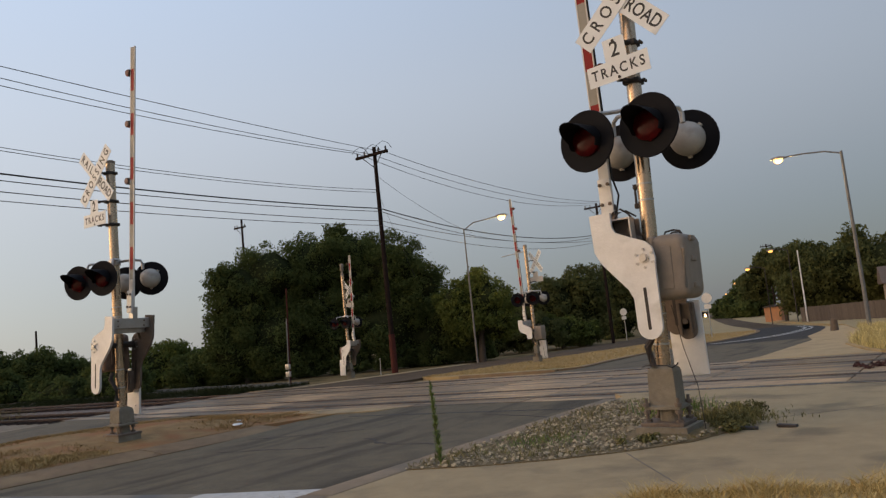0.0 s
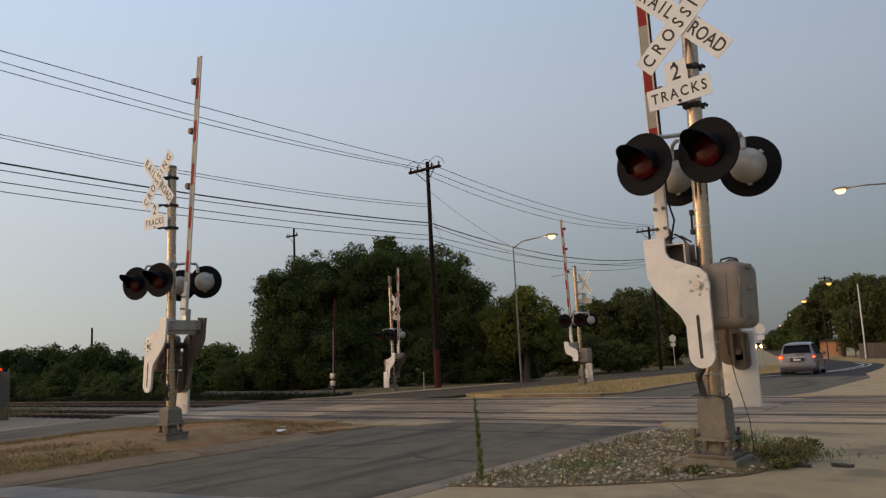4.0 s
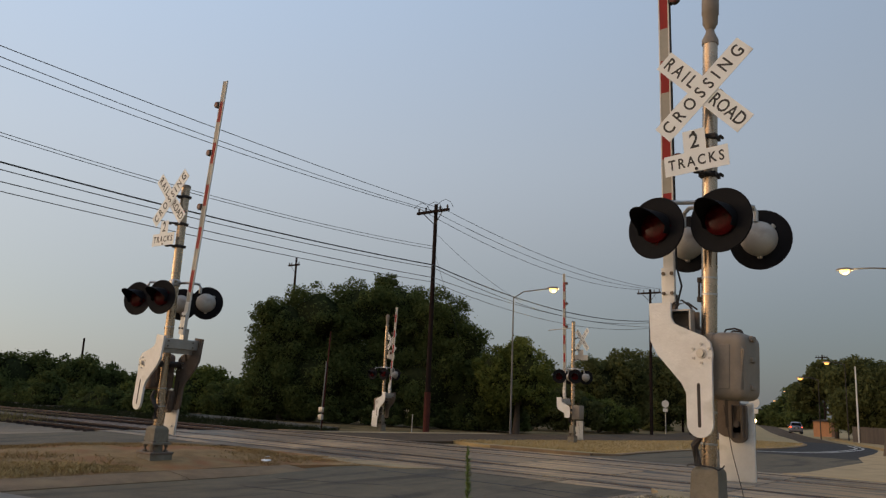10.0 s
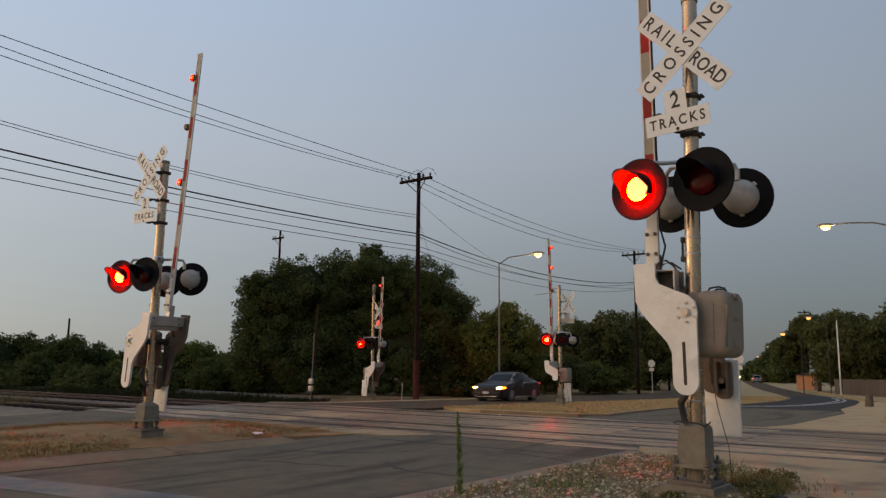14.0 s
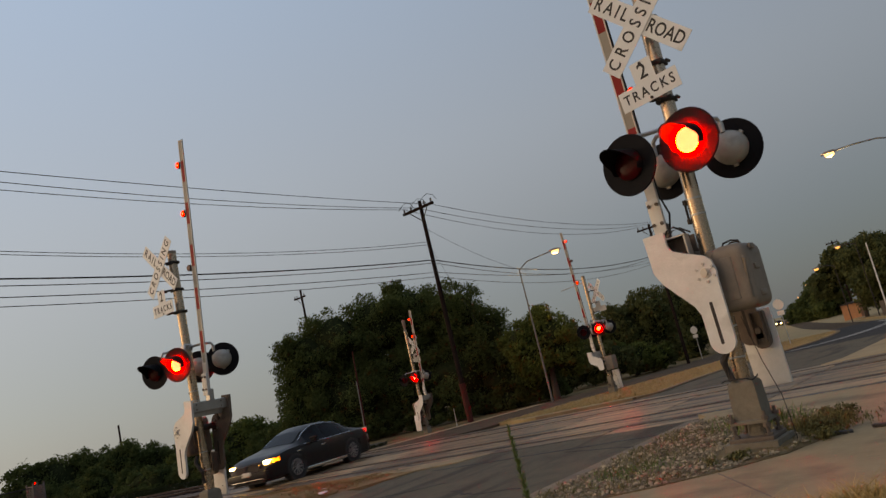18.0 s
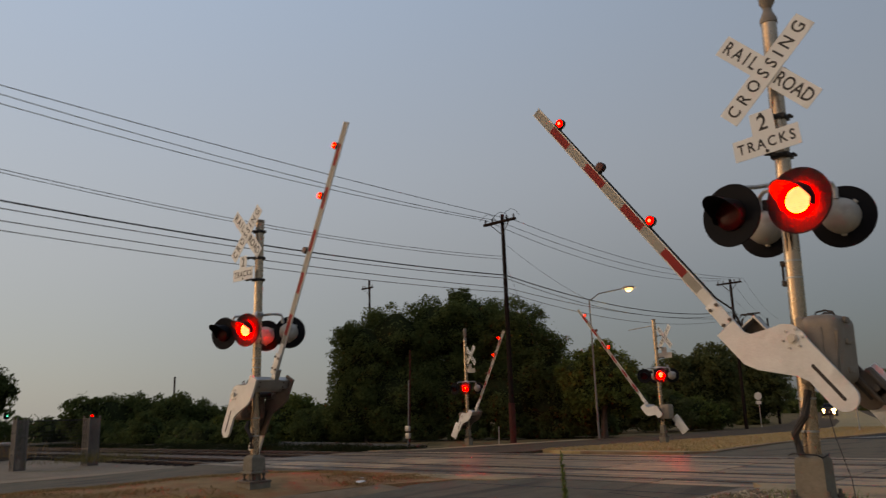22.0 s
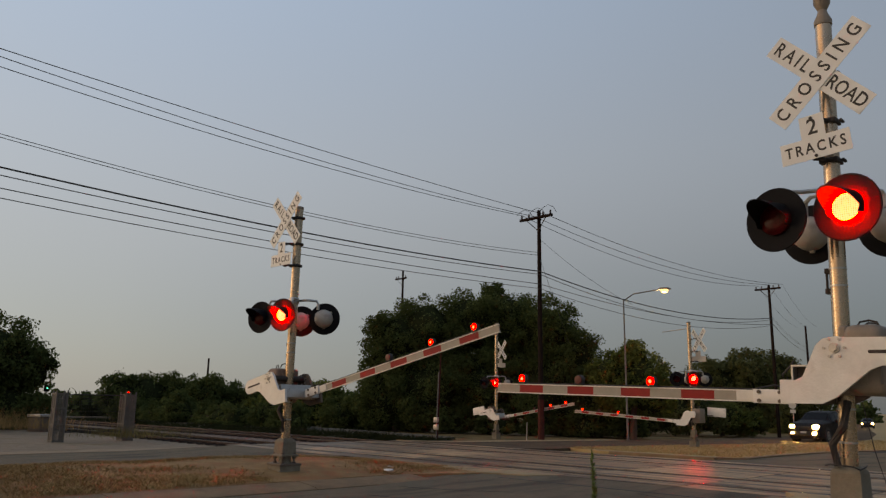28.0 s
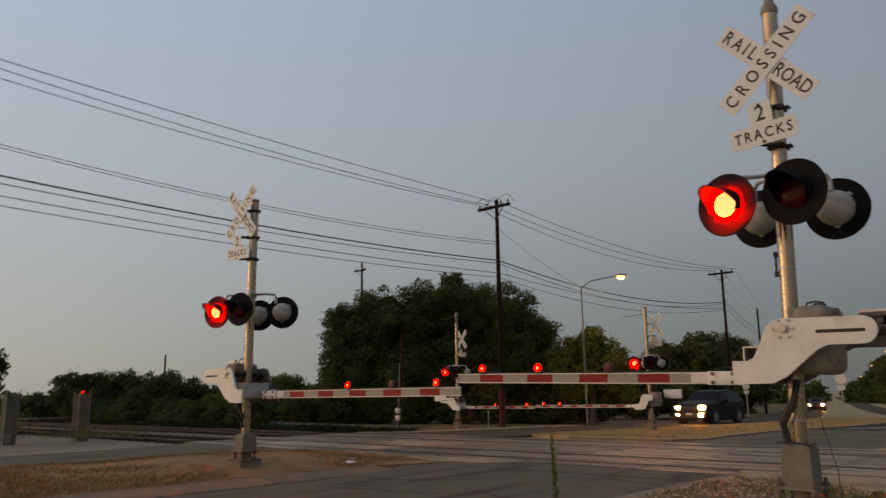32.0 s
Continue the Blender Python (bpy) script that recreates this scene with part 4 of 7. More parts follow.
        tube(b, [(0.365 * -s, -0.225, pivot_z - 0.30), (0.372 * -s, -0.225, pivot_z + 0.06), (0.345 * -s, -0.19, pivot_z + 0.13), (0.30 * -s, -0.12, pivot_z + 0.18)], 0.018)
        box(b, 0.03 * -s, -0.20, pivot_z - 0.40, 0.115 * -s, 0.22, pivot_z + 0.21, bevel=0.035, seg=3)
        for q in (-0.30, -0.05, 0.14):
            box(b, 0.395 * -s, -0.10, pivot_z + q, 0.425 * -s, 0.02, pivot_z + q + 0.05, bevel=0.008)
    else:
        box(b, -0.42, -0.20, pivot_z - 0.42, -0.085, 0.27, pivot_z + 0.18, bevel=0.09, seg=5)
        box(b, -0.10, -0.10, pivot_z - 0.30, -0.05, 0.10, pivot_z + 0.10, bevel=0.01)
    part("gate_motor_box", b, box_grey if near or slim else rust_box, sig, "brown-grey weathered gate-motor housing")
    b = bmesh.new()
    rod(b, (0.0, -0.35, pivot_z), (0.0, 0.28, pivot_z), 0.05, seg=14)
    part("pivot_shaft", b, dark_iron, sig)
    for nm, pts, r in (("conduit", [(-0.05 * s, -0.10, pivot_z - 0.45), (-0.02 * s, -0.16, 1.0), (0.09 * s, -0.13, 0.84), (0.06 * s, -0.11, 0.66)], 0.035),
                       ("ground_cable", [(-0.12 * s, 0.05, pivot_z - 0.45), (-0.2 * s, 0.04, 0.8), (-0.3 * s, 0.02, 0.45), (-0.34 * s, 0.0, 0.0)], 0.004),
                       ("cable_loop", [(-0.30 * s, 0.0, pivot_z + 0.19), (-0.29 * s, 0.02, pivot_z + 0.25), (-0.22 * s, 0.05, pivot_z + 0.27), (-0.15 * s, 0.02, pivot_z + 0.255), (-0.13 * s, 0.0, pivot_z + 0.20)], 0.009),
                       ("cable_loop", [(-0.36 * s, -0.05, pivot_z + 0.15), (-0.32 * s, -0.06, pivot_z + 0.23), (-0.25 * s, -0.08, pivot_z + 0.235), (-0.2 * s, -0.1, pivot_z + 0.19)], 0.009)):
        b = bmesh.new()
        tube(b, pts, r)
        part(nm, b, dark_iron, sig, "dark flexible cable conduit" if nm == "conduit" else "")

    if near:
        b = bmesh.new()
        tube(b, [(-0.15, -0.16, 0.655), (-0.10, -0.19, 0.672), (0.0, -0.185, 0.668), (0.09, -0.18, 0.665), (0.13, -0.14, 0.64), (0.15, -0.05, 0.665), (0.12, 0.06, 0.67)], 0.007, 6)
        part("loose_wire", b, dark_iron, sig)
    # the arm, built lying down along s, with its pivot at the origin
    b = bmesh.new()
    a0, seg_len = 1.06, 0.365
    box(b, *((-length if s < 0 else 0.62), -0.012, -off - 0.058, (-0.62 if s < 0 else length), 0.012, -off - 0.046))
    box(b, *((-length if s < 0 else 0.62), -0.012, -off + 0.046, (-0.62 if s < 0 else length), 0.012, -off + 0.058))
    box(b, *((-1.06 if s < 0 else 0.55), -0.02, -off - 0.05, (-0.55 if s < 0 else 1.06), 0.02, -off + 0.05))
    arm = part("gate_arm", b, arm_edge, sig, "red-and-white gate arm with edge rails", smooth=False)
    d, k = length - 0.004, 0
    while d > a0 + 0.05:
        e = max(a0, d - seg_len)
        b = bmesh.new()
        box(b, min(s * d, s * e), -0.008, -off - 0.0458, max(s * d, s * e), 0.008, -off + 0.0458)
        part("arm_stripe", b, arm_red if k % 2 else arm_white, arm, "faded red stripe" if k % 2 else "dirty white stripe", smooth=False)
        d, k = e, k + 1
    fr = lambda p: (-p[1] * -s, -(-p[0] * 1.0) * 1.0)  # casting outline turned from upright to lying
    yf, yb = (-0.37, 0.40) if near else (-0.40, 0.31)
    for y, tail in ((yf, back_text and not slim), (yb, not back_text or slim)):
        b = bmesh.new()
        slab(b, [(s * p[1] * (0.42 if slim and p[1] < 0 else 1), p[0]) for p in CAST], y - 0.018, y + 0.018, axis="y")
        part("arm_casting", b, brown_iron if y > 0 else cast_white, arm, "rusty brown rear casting" if y > 0 else "whitish S-shaped arm casting", smooth=False)
        if slim and y < 0:
            continue
        # no hole is cut: a dark insert paints the slot's shade
        b = bmesh.new()
        box(b, min(-s * 0.28, -s * 0.645), y - 0.0195, -0.05, max(-s * 0.28, -s * 0.645), y + 0.0195, -0.02)
        for e in (0.28, 0.645):
            rod(b, (-s * e, y - 0.0192, -0.035), (-s * e, y + 0.0192, -0.035), 0.0149, seg=12)
        part("slot", b, dark_iron, arm, "dark insert painting the shade of a long slot", smooth=False)
        b = bmesh.new()
        for q in range(6):
            a = q * math.pi / 3
            rod(b, (0.085 * math.cos(a) - 0.0, y - 0.034, 0.085 * math.sin(a)), (0.085 * math.cos(a), y - 0.015, 0.085 * math.sin(a)), 0.0125, seg=8)
        rod(b, (0, y - 0.05, 0), (0, y - 0.01, 0), 0.032, seg=6)
        rod(b, (0, y - 0.03, 0), (0, y - 0.012, 0), 0.045, seg=14)
        part("casting_bolts", b, galv, arm)
        if tail:
            b = bmesh.new()
            dz = -0.065 if near else 0.0
            box(b, min(-s * 0.42, -s * 1.16), y + 0.02, -0.07 + dz, max(-s * 0.42, -s * 1.16), y + 0.06, 0.27 + dz, bevel=0.016)
            rod(b, (-s * 1.02, y + 0.0, 0.02), (-s * 1.02, y + 0.022, 0.02), 0.014, seg=8)
            part("counterweight", b, cast_white, arm, "pale rectangular counterweight plate")
            b = bmesh.new()
            w0, w1 = (0.0, 0.17) if near else (0.0, 0.19)
            side = -1 if not back_text else 3.2
            ya, yc = y + 0.02 * side, y + 0.10 * side
            box(b, min(-s * 0.44, -s * 0.72), min(ya, yc), w0, max(-s * 0.44, -s * 0.72), max(ya, yc), w1, bevel=0.02)
            rod(b, (-s * 0.72, ya, (w0 + w1) / 2), (-s * 0.72, yc, (w0 + w1) / 2), (w1 - w0) * 0.46, seg=16)
            for q in (0.035, 0.135):
                box(b, min(-s * 0.44, -s * 0.75), yc - 0.03, w0 + q - 0.012, max(-s * 0.44, -s * 0.75), yc + 0.01, w0 + q + 0.012, bevel=0.004)
            rod(b, (-s * 0.62, yc - 0.035, (w0 + w1) / 2), (-s * 0.62, yc, (w0 + w1) / 2), 0.03, seg=12)
            part("counterweight_inner", b, brown_iron, arm, "dark inner weights")
    b = bmesh.new()
    box(b, min(s * 0.28, s * 0.44), yf + 0.02, -off - 0.05, max(s * 0.28, s * 0.44), yb - 0.02, -off + 0.09, bevel=0.008)
    box(b, min(s * 0.20, s * 0.28), yf + 0.05, -off + 0.02, max(s * 0.20, s * 0.28), yb - 0.06, -off + 0.20, bevel=0.008)
    box(b, min(s * 0.42, s * 0.62), -0.018, -off - 0.056, max(s * 0.42, s * 0.62), 0.07, -off + 0.056, bevel=0.008)
    yoke = part("arm_yoke", b, brown_iron if near else galv, arm, "steel yoke between the castings", smooth=False)
    if near:  # open-fronted pocket with a pale rim
        d0, d1, z0, z1, ya = 0.17, 0.43, -off + 0.06, -off + 0.29, yf + 0.12
        b = bmesh.new()
        box(b, min(s * d0, s * d1), ya + 0.10, z0, max(s * d0, s * d1), ya + 0.13, z1, bevel=0.004)
        box(b, min(s * d0, s * (d0 + 0.10)), ya + 0.05, z0 + 0.03, max(s * d0, s * (d0 + 0.10)), ya + 0.10, z1 - 0.05, bevel=0.01)
        part("yoke_pocket", b, brown_iron, yoke, "rusty brown pocket of the yoke", smooth=False)
        b = bmesh.new()
        for da, db, za, zb in ((d1 - 0.018, d1, z0, z1), (d0, d0 + 0.018, z0, z1), (d0 + 0.018, d1 - 0.018, z0, z0 + 0.018), (d0 + 0.018, d1 - 0.018, z1 - 0.018, z1)):
            box(b, min(s * da, s * db), ya, za, max(s * da, s * db), ya + 0.12, zb, bevel=0.003)
        part("pocket_rim", b, galv, yoke, "worn bright rim", smooth=False)
        b = bmesh.new()
        tube(b, [(s * 0.44, ya + 0.03, z0 + 0.02), (s * 0.50, ya + 0.02, z0 + 0.07), (s * 0.52, ya + 0.03, z0 + 0.14), (s * 0.47, ya + 0.05, z0 + 0.20), (s * 0.43, ya + 0.05, z0 + 0.23)], 0.010, 6)
        tube(b, [(s * 0.44, ya + 0.06, z0 + 0.06), (s * 0.49, ya + 0.06, z0 + 0.10), (s * 0.50, ya + 0.07, z0 + 0.18), (s * 0.43, ya + 0.08, z0 + 0.27)], 0.009, 6)
        part("wire_bundle", b, dark_iron, yoke, "loose dark wires")
    for y, dy in ((yf + 0.03, 0.16), (yb - 0.03, -0.16)):
        b = bmesh.new()
        rod(b, (s * 0.30, y + dy, -off + 0.06), (s * 0.10, y + 0.02 * dy, -off + 0.20), 0.022, seg=6)
        part("yoke_brace", b, brown_iron, arm, "rusty brace of the yoke")
        for q in (0.32, 0.40):
            b = bmesh.new()
            rod(b, (s * q, y + dy * 0.6, -off - 0.062), (s * q, y + dy * 0.6, -off + 0.10), 0.013, seg=6)
            part("yoke_bolt", b, brown_iron, arm)
    b = bmesh.new()
    box(b, min(s * 0.52, s * 0.88), -0.05, -off - 0.066, max(s * 0.52, s * 0.88), -0.021, -off + 0.066, bevel=0.004)
    plate = part("arm_base_plate", b, cast_white, arm, "pale bolted plate at the arm's foot")
    for q in (0.62, 0.82):
        for w in (-0.042, 0.042):
            b = bmesh.new()
            rod(b, (s * q, -0.068, -off + w), (s * q, -0.047, -off + w), 0.019, seg=6)
            part("plate_bolt", b, brown_iron, plate)
    b = bmesh.new()
    tube(b, [(s * 0.5, 0.02, -off + 0.06), (s * 0.7, 0.03, -off + 0.11), (s * 0.9, 0.02, -off + 0.066), (s * (length - 0.4), 0.0, -off + 0.066)], 0.010, 6)
    part("arm_cable", b, rubber, arm, "black lamp cable")
    for d, which in ((length - 0.42, "on"), (length - 1.27, "L" if s < 0 else "R"), (length - 2.21, "R" if s < 0 else "L")):
        arm_lamp(arm, d, -off + 0.058, s, which)
    arm["pivot_z"] = pivot_z
    return sig, arm


sig_near, arm_near = crossing_signal(pose(-2.54, 7.36, -0.01, 0, 1.6, 0), -1, 4.22, 2.86, 4.27, 4.86, 0.0, 1.67, 0.43,
                                     "tall crossing signal with white castings, standing in gravel and weeds", bell=True, toe=-9)
sig_med, arm_med = crossing_signal(pose(-11.51, 7.36, -0.01, 0, 0.6, 0), 1, 4.875, 2.60, 4.35, 4.58, -0.10, 1.545, 0.36,
                                   "crossing signal with a gate arm, standing on the earthen median", near=False, toe=18, rear_toe=38)
sig_far, arm_far = crossing_signal(pose(-14.84, 27.87, -0.16), -1, 5.55, 2.45, 3.95, 4.65, 0.30, 1.15, 0.36,
                                   "crossing signal beyond the tracks on the straw-coloured median", near=False, back_text=True, slim=True, toe=20, swivel=-28, rear_toe=22, deep=0.2)
sig_west, arm_west = crossing_signal(pose(-24.75, 27.6, -0.20), 1, 4.52, 2.45, 4.0, 4.75, 0.15, 1.15, 0.36,
                                     "crossing signal beyond the tracks in front of dark trees", near=False, back_text=True, bell=True, swivel=-18, deep=0.30)


# ---- poles, wires, street lamps ----
def utility_pole(at, height, arms, label, guard=False, r=0.125):
    p = thing("utility_pole", at, label, "utility pole", "utility poles")
    b = bmesh.new()
    rod(b, (0, 0, -0.3), (0, 0, height), r, r * 0.68, seg=16)
    part("pole_shaft", b, wood_pole, p)
    if guard:
        b = bmesh.new()
        rod(b, (0, 0, 0.0), (0, 0, 1.75), r + 0.02, r + 0.02, seg=16)
        part("pole_guard", b, wood_red, p, "reddish guard round the foot of the pole")
    for z, half in arms:
        b = bmesh.new()
        box(b, -half, -0.16 - r, z - 0.06, half, -r - 0.04, z + 0.06, bevel=0.01)
        part("pole_crossarm", b, wood_pole, p, smooth=False)
        for x in (-half + 0.1, -half * 0.45, half * 0.45, half - 0.1):
            b = bmesh.new()
            lathe(b, [(0.02, 0.0), (0.05, 0.03), (0.035, 0.06), (0.055, 0.09), (0.035, 0.12), (0.05, 0.15), (0.02, 0.19)], pose(x, -r - 0.10, z + 0.06), 10)
            part("insulator", b, ceramic, p)
        for x in (-half * 0.6, half * 0.6):
            b = bmesh.new()
            rod(b, (x, -r - 0.1, z - 0.05), (0, -r * 0.5, z - 0.6), 0.02, seg=6)
            part("arm_brace", b, dark_iron, p)
    return p


utility_pole(pose(-21.9, 27.4, -0.28), 10.5, ((10.1, 0.95),), "dark wooden utility pole with crossarm and reddish foot guard", guard=True)
utility_pole(pose(-22.2, 53.6, -0.65), 10.5, ((10.2, 0.9),), "dark wooden utility pole with crossarm")
utility_pole(pose(-27.8, 74.9, -0.8), 9.9, (), "bare dark wooden utility pole by the bend")
utility_pole(pose(-22.0, 0.0, -0.20), 10.8, ((10.4, 0.95),), "dark wooden utility pole beside the oncoming lane")
utility_pole(pose(-49.0, 42.7, -0.5), 13.0, ((12.3, 0.7),), "dark wooden utility pole behind the trees")
utility_pole(pose(-80.0, 41.3, -0.5), 6.5, (), "bare dark pole far beyond the hedge", r=0.14)
utility_pole(pose(-20.5, 102, -1.0), 9.5, ((9.2, 0.7),), "dark wooden utility pole behind the far trees")

# jumper loops over the crossarm
for x, y in ((-22.6, 27.2), (-21.9, 27.3), (-21.2, 27.2)):
    b = bmesh.new()
    tube(b, [(x - 0.25, y - 0.3, 10.0), (x - 0.22, y - 0.1, 10.22), (x, y, 10.34), (x + 0.22, y + 0.1, 10.22), (x + 0.25, y + 0.3, 10.0)], 0.012, 5)
    solid("jumper_wire", b, wire_mat, "thin looped jumper wire on a crossarm", "wire", "jumper wires")


def wire(p0, p1, sag, r=0.013, n=16):
    b = bmesh.new()
    p0, p1 = Vector(p0), Vector(p1)
    tube(b, [p0.lerp(p1, k / n) - Vector((0, 0, 4 * sag * (k / n) * (1 - k / n))) for k in range(n + 1)], r, 5)
    solid("overhead_wire", b, wire_mat, "dark overhead wire slung between wooden poles", "wire", "overhead wires")


for x, z0, z1, z2, s0, s1 in ((-21.1, 10.12, 9.78, 9.80, 0.20, 0.62), (-22.0, 10.45, 9.90, 9.86, 0.44, 0.70), (-22.8, 10.47, 10.09, 9.86, 0.44, 0.87)):
    wire((x, 0, z0), (x, 27.25, z1), s0)
    wire((x, 27.25, z1), (x - 0.1, 53.5, z2), s1)
    wire((x - 0.1, 53.5, z2), (x - 5.6, 74.9, 8.9), 0.5, 0.007)
for z0, z1, s0 in ((8.30, 8.16, 0.59), (8.21, 8.03, 0.58)):
    wire((-21.8, 0, z0), (-21.8, 27.25, z1), s0, 0.011)
for z0, z1, z2, s0, s1, r in ((7.24, 7.27, 7.5, 0.36, 0.78, 0.026), (7.02, 7.13, 7.4, 0.37, 0.95, 0.015), (6.64, 6.68, 7.05, 0.28, 0.55, 0.015), (6.39, 6.47, 7.0, 0.31, 0.85, 0.013)):
    wire((-21.75, 0, z0), (-21.75, 27.25, z1), s0, r)
    wire((-21.75, 27.25, z1), (-22.0, 53.5, z2), s1, r)
    wire((-22.0, 53.5, z2), (-27.6, 74.9, z2 - 0.4), 0.4, 0.007)
wire((-21.9, 27.3, 8.2), (-25.5, 34.5, 4.6), 0.05, 0.008)
wire((-21.9, 27.3, 8.9), (-22.4, 36.0, 6.7), 0.25, 0.008)


def street_lamp(base, top, head, label, r=0.06, power=0.0):
    p = thing("street_lamp", pose(*base), label, "street lamp", "street lamps")
    h = top - base[2]
    b = bmesh.new()
    rod(b, (0, 0, -0.2), (0, 0, h), r, r * 0.6, seg=14)
    part("lamp_pole", b, dull_steel if base[1] < 60 else dark_iron, p, "tapered metal pole")
    d = Vector(head) - Vector((base[0], base[1], base[2]))
    b = bmesh.new()
    start = Vector((0, 0, h - 0.1))
    tube(b, [start, start.lerp(d, 0.25) + Vector((0, 0, 0.22 * abs(d.z - h) + 0.12)), start.lerp(d, 0.6) + Vector((0, 0, 0.14)), start.lerp(d, 0.92) + Vector((0, 0, 0.06))], 0.035, 8)
    part("lamp_arm", b, dull_steel if base[1] < 60 else dark_iron, p)
    turn = Matrix.Translation(d) @ pose(0, 0, 0, 0, 0, math.degrees(math.atan2(d.y, d.x)))
    b = bmesh.new()
    lathe(b, [(0.02, 0.13), (0.12, 0.11), (0.18, 0.05), (0.19, 0.0)], Matrix.Diagonal((1.9, 1.0, 1.0, 1.0)), 16)
    part("lamp_head", b, box_grey, p, at=turn)
    b = bmesh.new()
    lathe(b, [(0.15, 0.0), (0.15, -0.08), (0.11, -0.15), (0.02, -0.19)], Matrix.Diagonal((1.35, 1.0, 1.0, 1.0)), 16)
    part("lamp_globe", b, sodium if base[1] < 60 else sodium_far, p, "glowing amber lamp globe", at=turn)
    if power:
        lit = bpy.data.lights.new("street_light", "POINT")
        lit.energy, lit.color, lit.shadow_soft_size = power, (1.0, 0.72, 0.36), 0.12
        bulb = new("street_light", lit)
        bulb.parent = p
        bulb.matrix_basis = Matrix.Translation(d + Vector((0, 0, -0.36)))
    return p


street_lamp((-22.6, 35.5, -0.35), 6.95, (-20.75, 36.6, 7.42), "lit street lamp with amber light beside dark trees", power=170.0)
street_lamp((-3.9, 37.9, -0.32), 7.5, (-6.45, 37.55, 7.62), "lit street lamp with amber light over the pavement", r=0.095, power=170.0)
street_lamp((-15.3, 74.0, -0.8), 4.35, (-16.79, 74.08, 4.45), "small lit street lamp at the edge of far trees", r=0.05)
street_lamp((-13.2, 74.4, -0.8), 5.75, (-14.65, 74.46, 5.85), "small lit street lamp in front of far trees", r=0.05)
for x, y, z in ((-40.4, 165.1, 5.97), (-54.8, 213.1, 4.74), (-66.6, 251.4, 3.3)):
    street_lamp((x + 2.0, y + 0.3, zr(y)), z, (x, y, z), "tiny lit street lamp far down the road", r=0.05)
b = bmesh.new()
rod(b, (0, 0, -0.2), (0, 0, 6.0), 0.07, 0.05, seg=10)
solid("white_pole", b, arm_edge, "slender white pole leaning beside the wooden fence", "pole", at=pose(-11.55, 69.1, -0.78, 0, 0.3, 0))
street_lamp((-2.6, 57.0, -0.6), 5.6, (-1.6, 56.9, 5.75), "unlit grey street lamp behind the fence", r=0.06)

# wooden marker post by the tracks
post = thing("marker_post", pose(-22.35, 21.4, -0.14), "thin leaning wooden post with small grey boxes", "post")
b = bmesh.new()
rod(b, (0.0, 0, -0.4), (0.10, 0.07, 3.8), 0.034, 0.026, seg=8)
part("post_shaft", b, wood_red, post)
b = bmesh.new()
rod(b, (0.0, -0.05, 0.0), (0.05, 0, 2.6), 0.024, seg=8)
part("post_conduit", b, dull_steel, post)
for z in (0.62, 0.34):
    b = bmesh.new()
    box(b, -0.07, -0.14, z, 0.12, -0.03, z + 0.2, bevel=0.01)
    part("post_box", b, galv, post, "small grey box")

stake = thing("marker_stake", pose(-22.9, 27.6, -0.40, 0, 1.5, 0), "thin pale stake in the scrub beside a utility pole", "stake")
b = bmesh.new()
rod(b, (0, 0, -0.2), (0, 0, 0.85), 0.025, 0.02, seg=6)
part("stake_shaft", b, galv, stake)

# round sign seen from behind, and a small one near the bend
for at, label in ((pose(-24.85, 63.0, -0.75) @ Matrix.Scale(1.02, 4), "road sign on a thin post beside the far lane"), (pose(-13.2, 47.0, -0.55), "round-headed road sign on the far median")):
    sg = thing("road_sign", at, label, "road sign", "road signs")
    b = bmesh.new()
    rod(b, (0, 0, -0.2), (0, 0, 2.7), 0.035, seg=8)
    part("sign_post", b, galv, sg)
    b = bmesh.new()
    rod(b, (0, -0.05, 2.35), (0, -0.03, 2.35), 0.30, seg=24)
    part("sign_disc", b, arm_edge, sg, "pale round sign")
    b = bmesh.new()
    box(b, -0.2, -0.05, 1.72, 0.2, -0.03, 1.98)
    part("sign_plate", b, arm_edge, sg, "small pale plate", smooth=False)

# grey equipment pillars with a wire gate beside the tracks, one with a small red light
pil = thing("pillar_gate", pose(-26.1, 9.5, -0.20), "pair of grey mesh pillars with wire between, red lamp on top", "gate")
for x, y, w in ((0.1, -1.1, 0.17), (-0.15, 1.15, 0.24)):
    b = bmesh.new()
    for dx in (-w, w):
        for dy in (-0.16, 0.16):
            box(b, x + dx - 0.022, y + dy - 0.022, -0.2, x + dx + 0.022, y + dy + 0.022, 1.62, bevel=0.006)
    for z in (0.05, 0.55, 1.05, 1.5):
        box(b, x - w, y - 0.18, z, x + w, y - 0.15, z + 0.04)
        box(b, x - w, y + 0.15, z, x + w, y + 0.18, z + 0.04)
        for dx in (-w, w):
            box(b, x + dx - 0.015, y - 0.16, z, x + dx + 0.015, y + 0.16, z + 0.04)
    pillar = part("pillar", b, cage_steel, pil, "weathered grey pillar frame", smooth=False)
    b = bmesh.new()
    for k in range(14):
        u = -1 + 2 * (k + 0.5) / 14
        for dy in (-0.165, 0.165):
            box(b, x + u * w - 0.007, y + dy - 0.004, 0.0, x + u * w + 0.007, y + dy + 0.004, 1.52)
        for dx in (-w, w):
            box(b, x + dx - 0.004, y + u * 0.16 - 0.006, 0.0, x + dx + 0.004, y + u * 0.16 + 0.006, 1.52)
    part("pillar_mesh", b, cage_steel, pillar, "grey wire mesh", smooth=False)
b = bmesh.new()
p0, p1 = Vector((0.1, -0.95, 0)), Vector((-0.12, 0.98, 0))
for k in range(26):
    p = p0.lerp(p1, k / 25)
    rod(b, (p.x, p.y, 0.35), (p.x, p.y, 1.5), 0.004, seg=4)
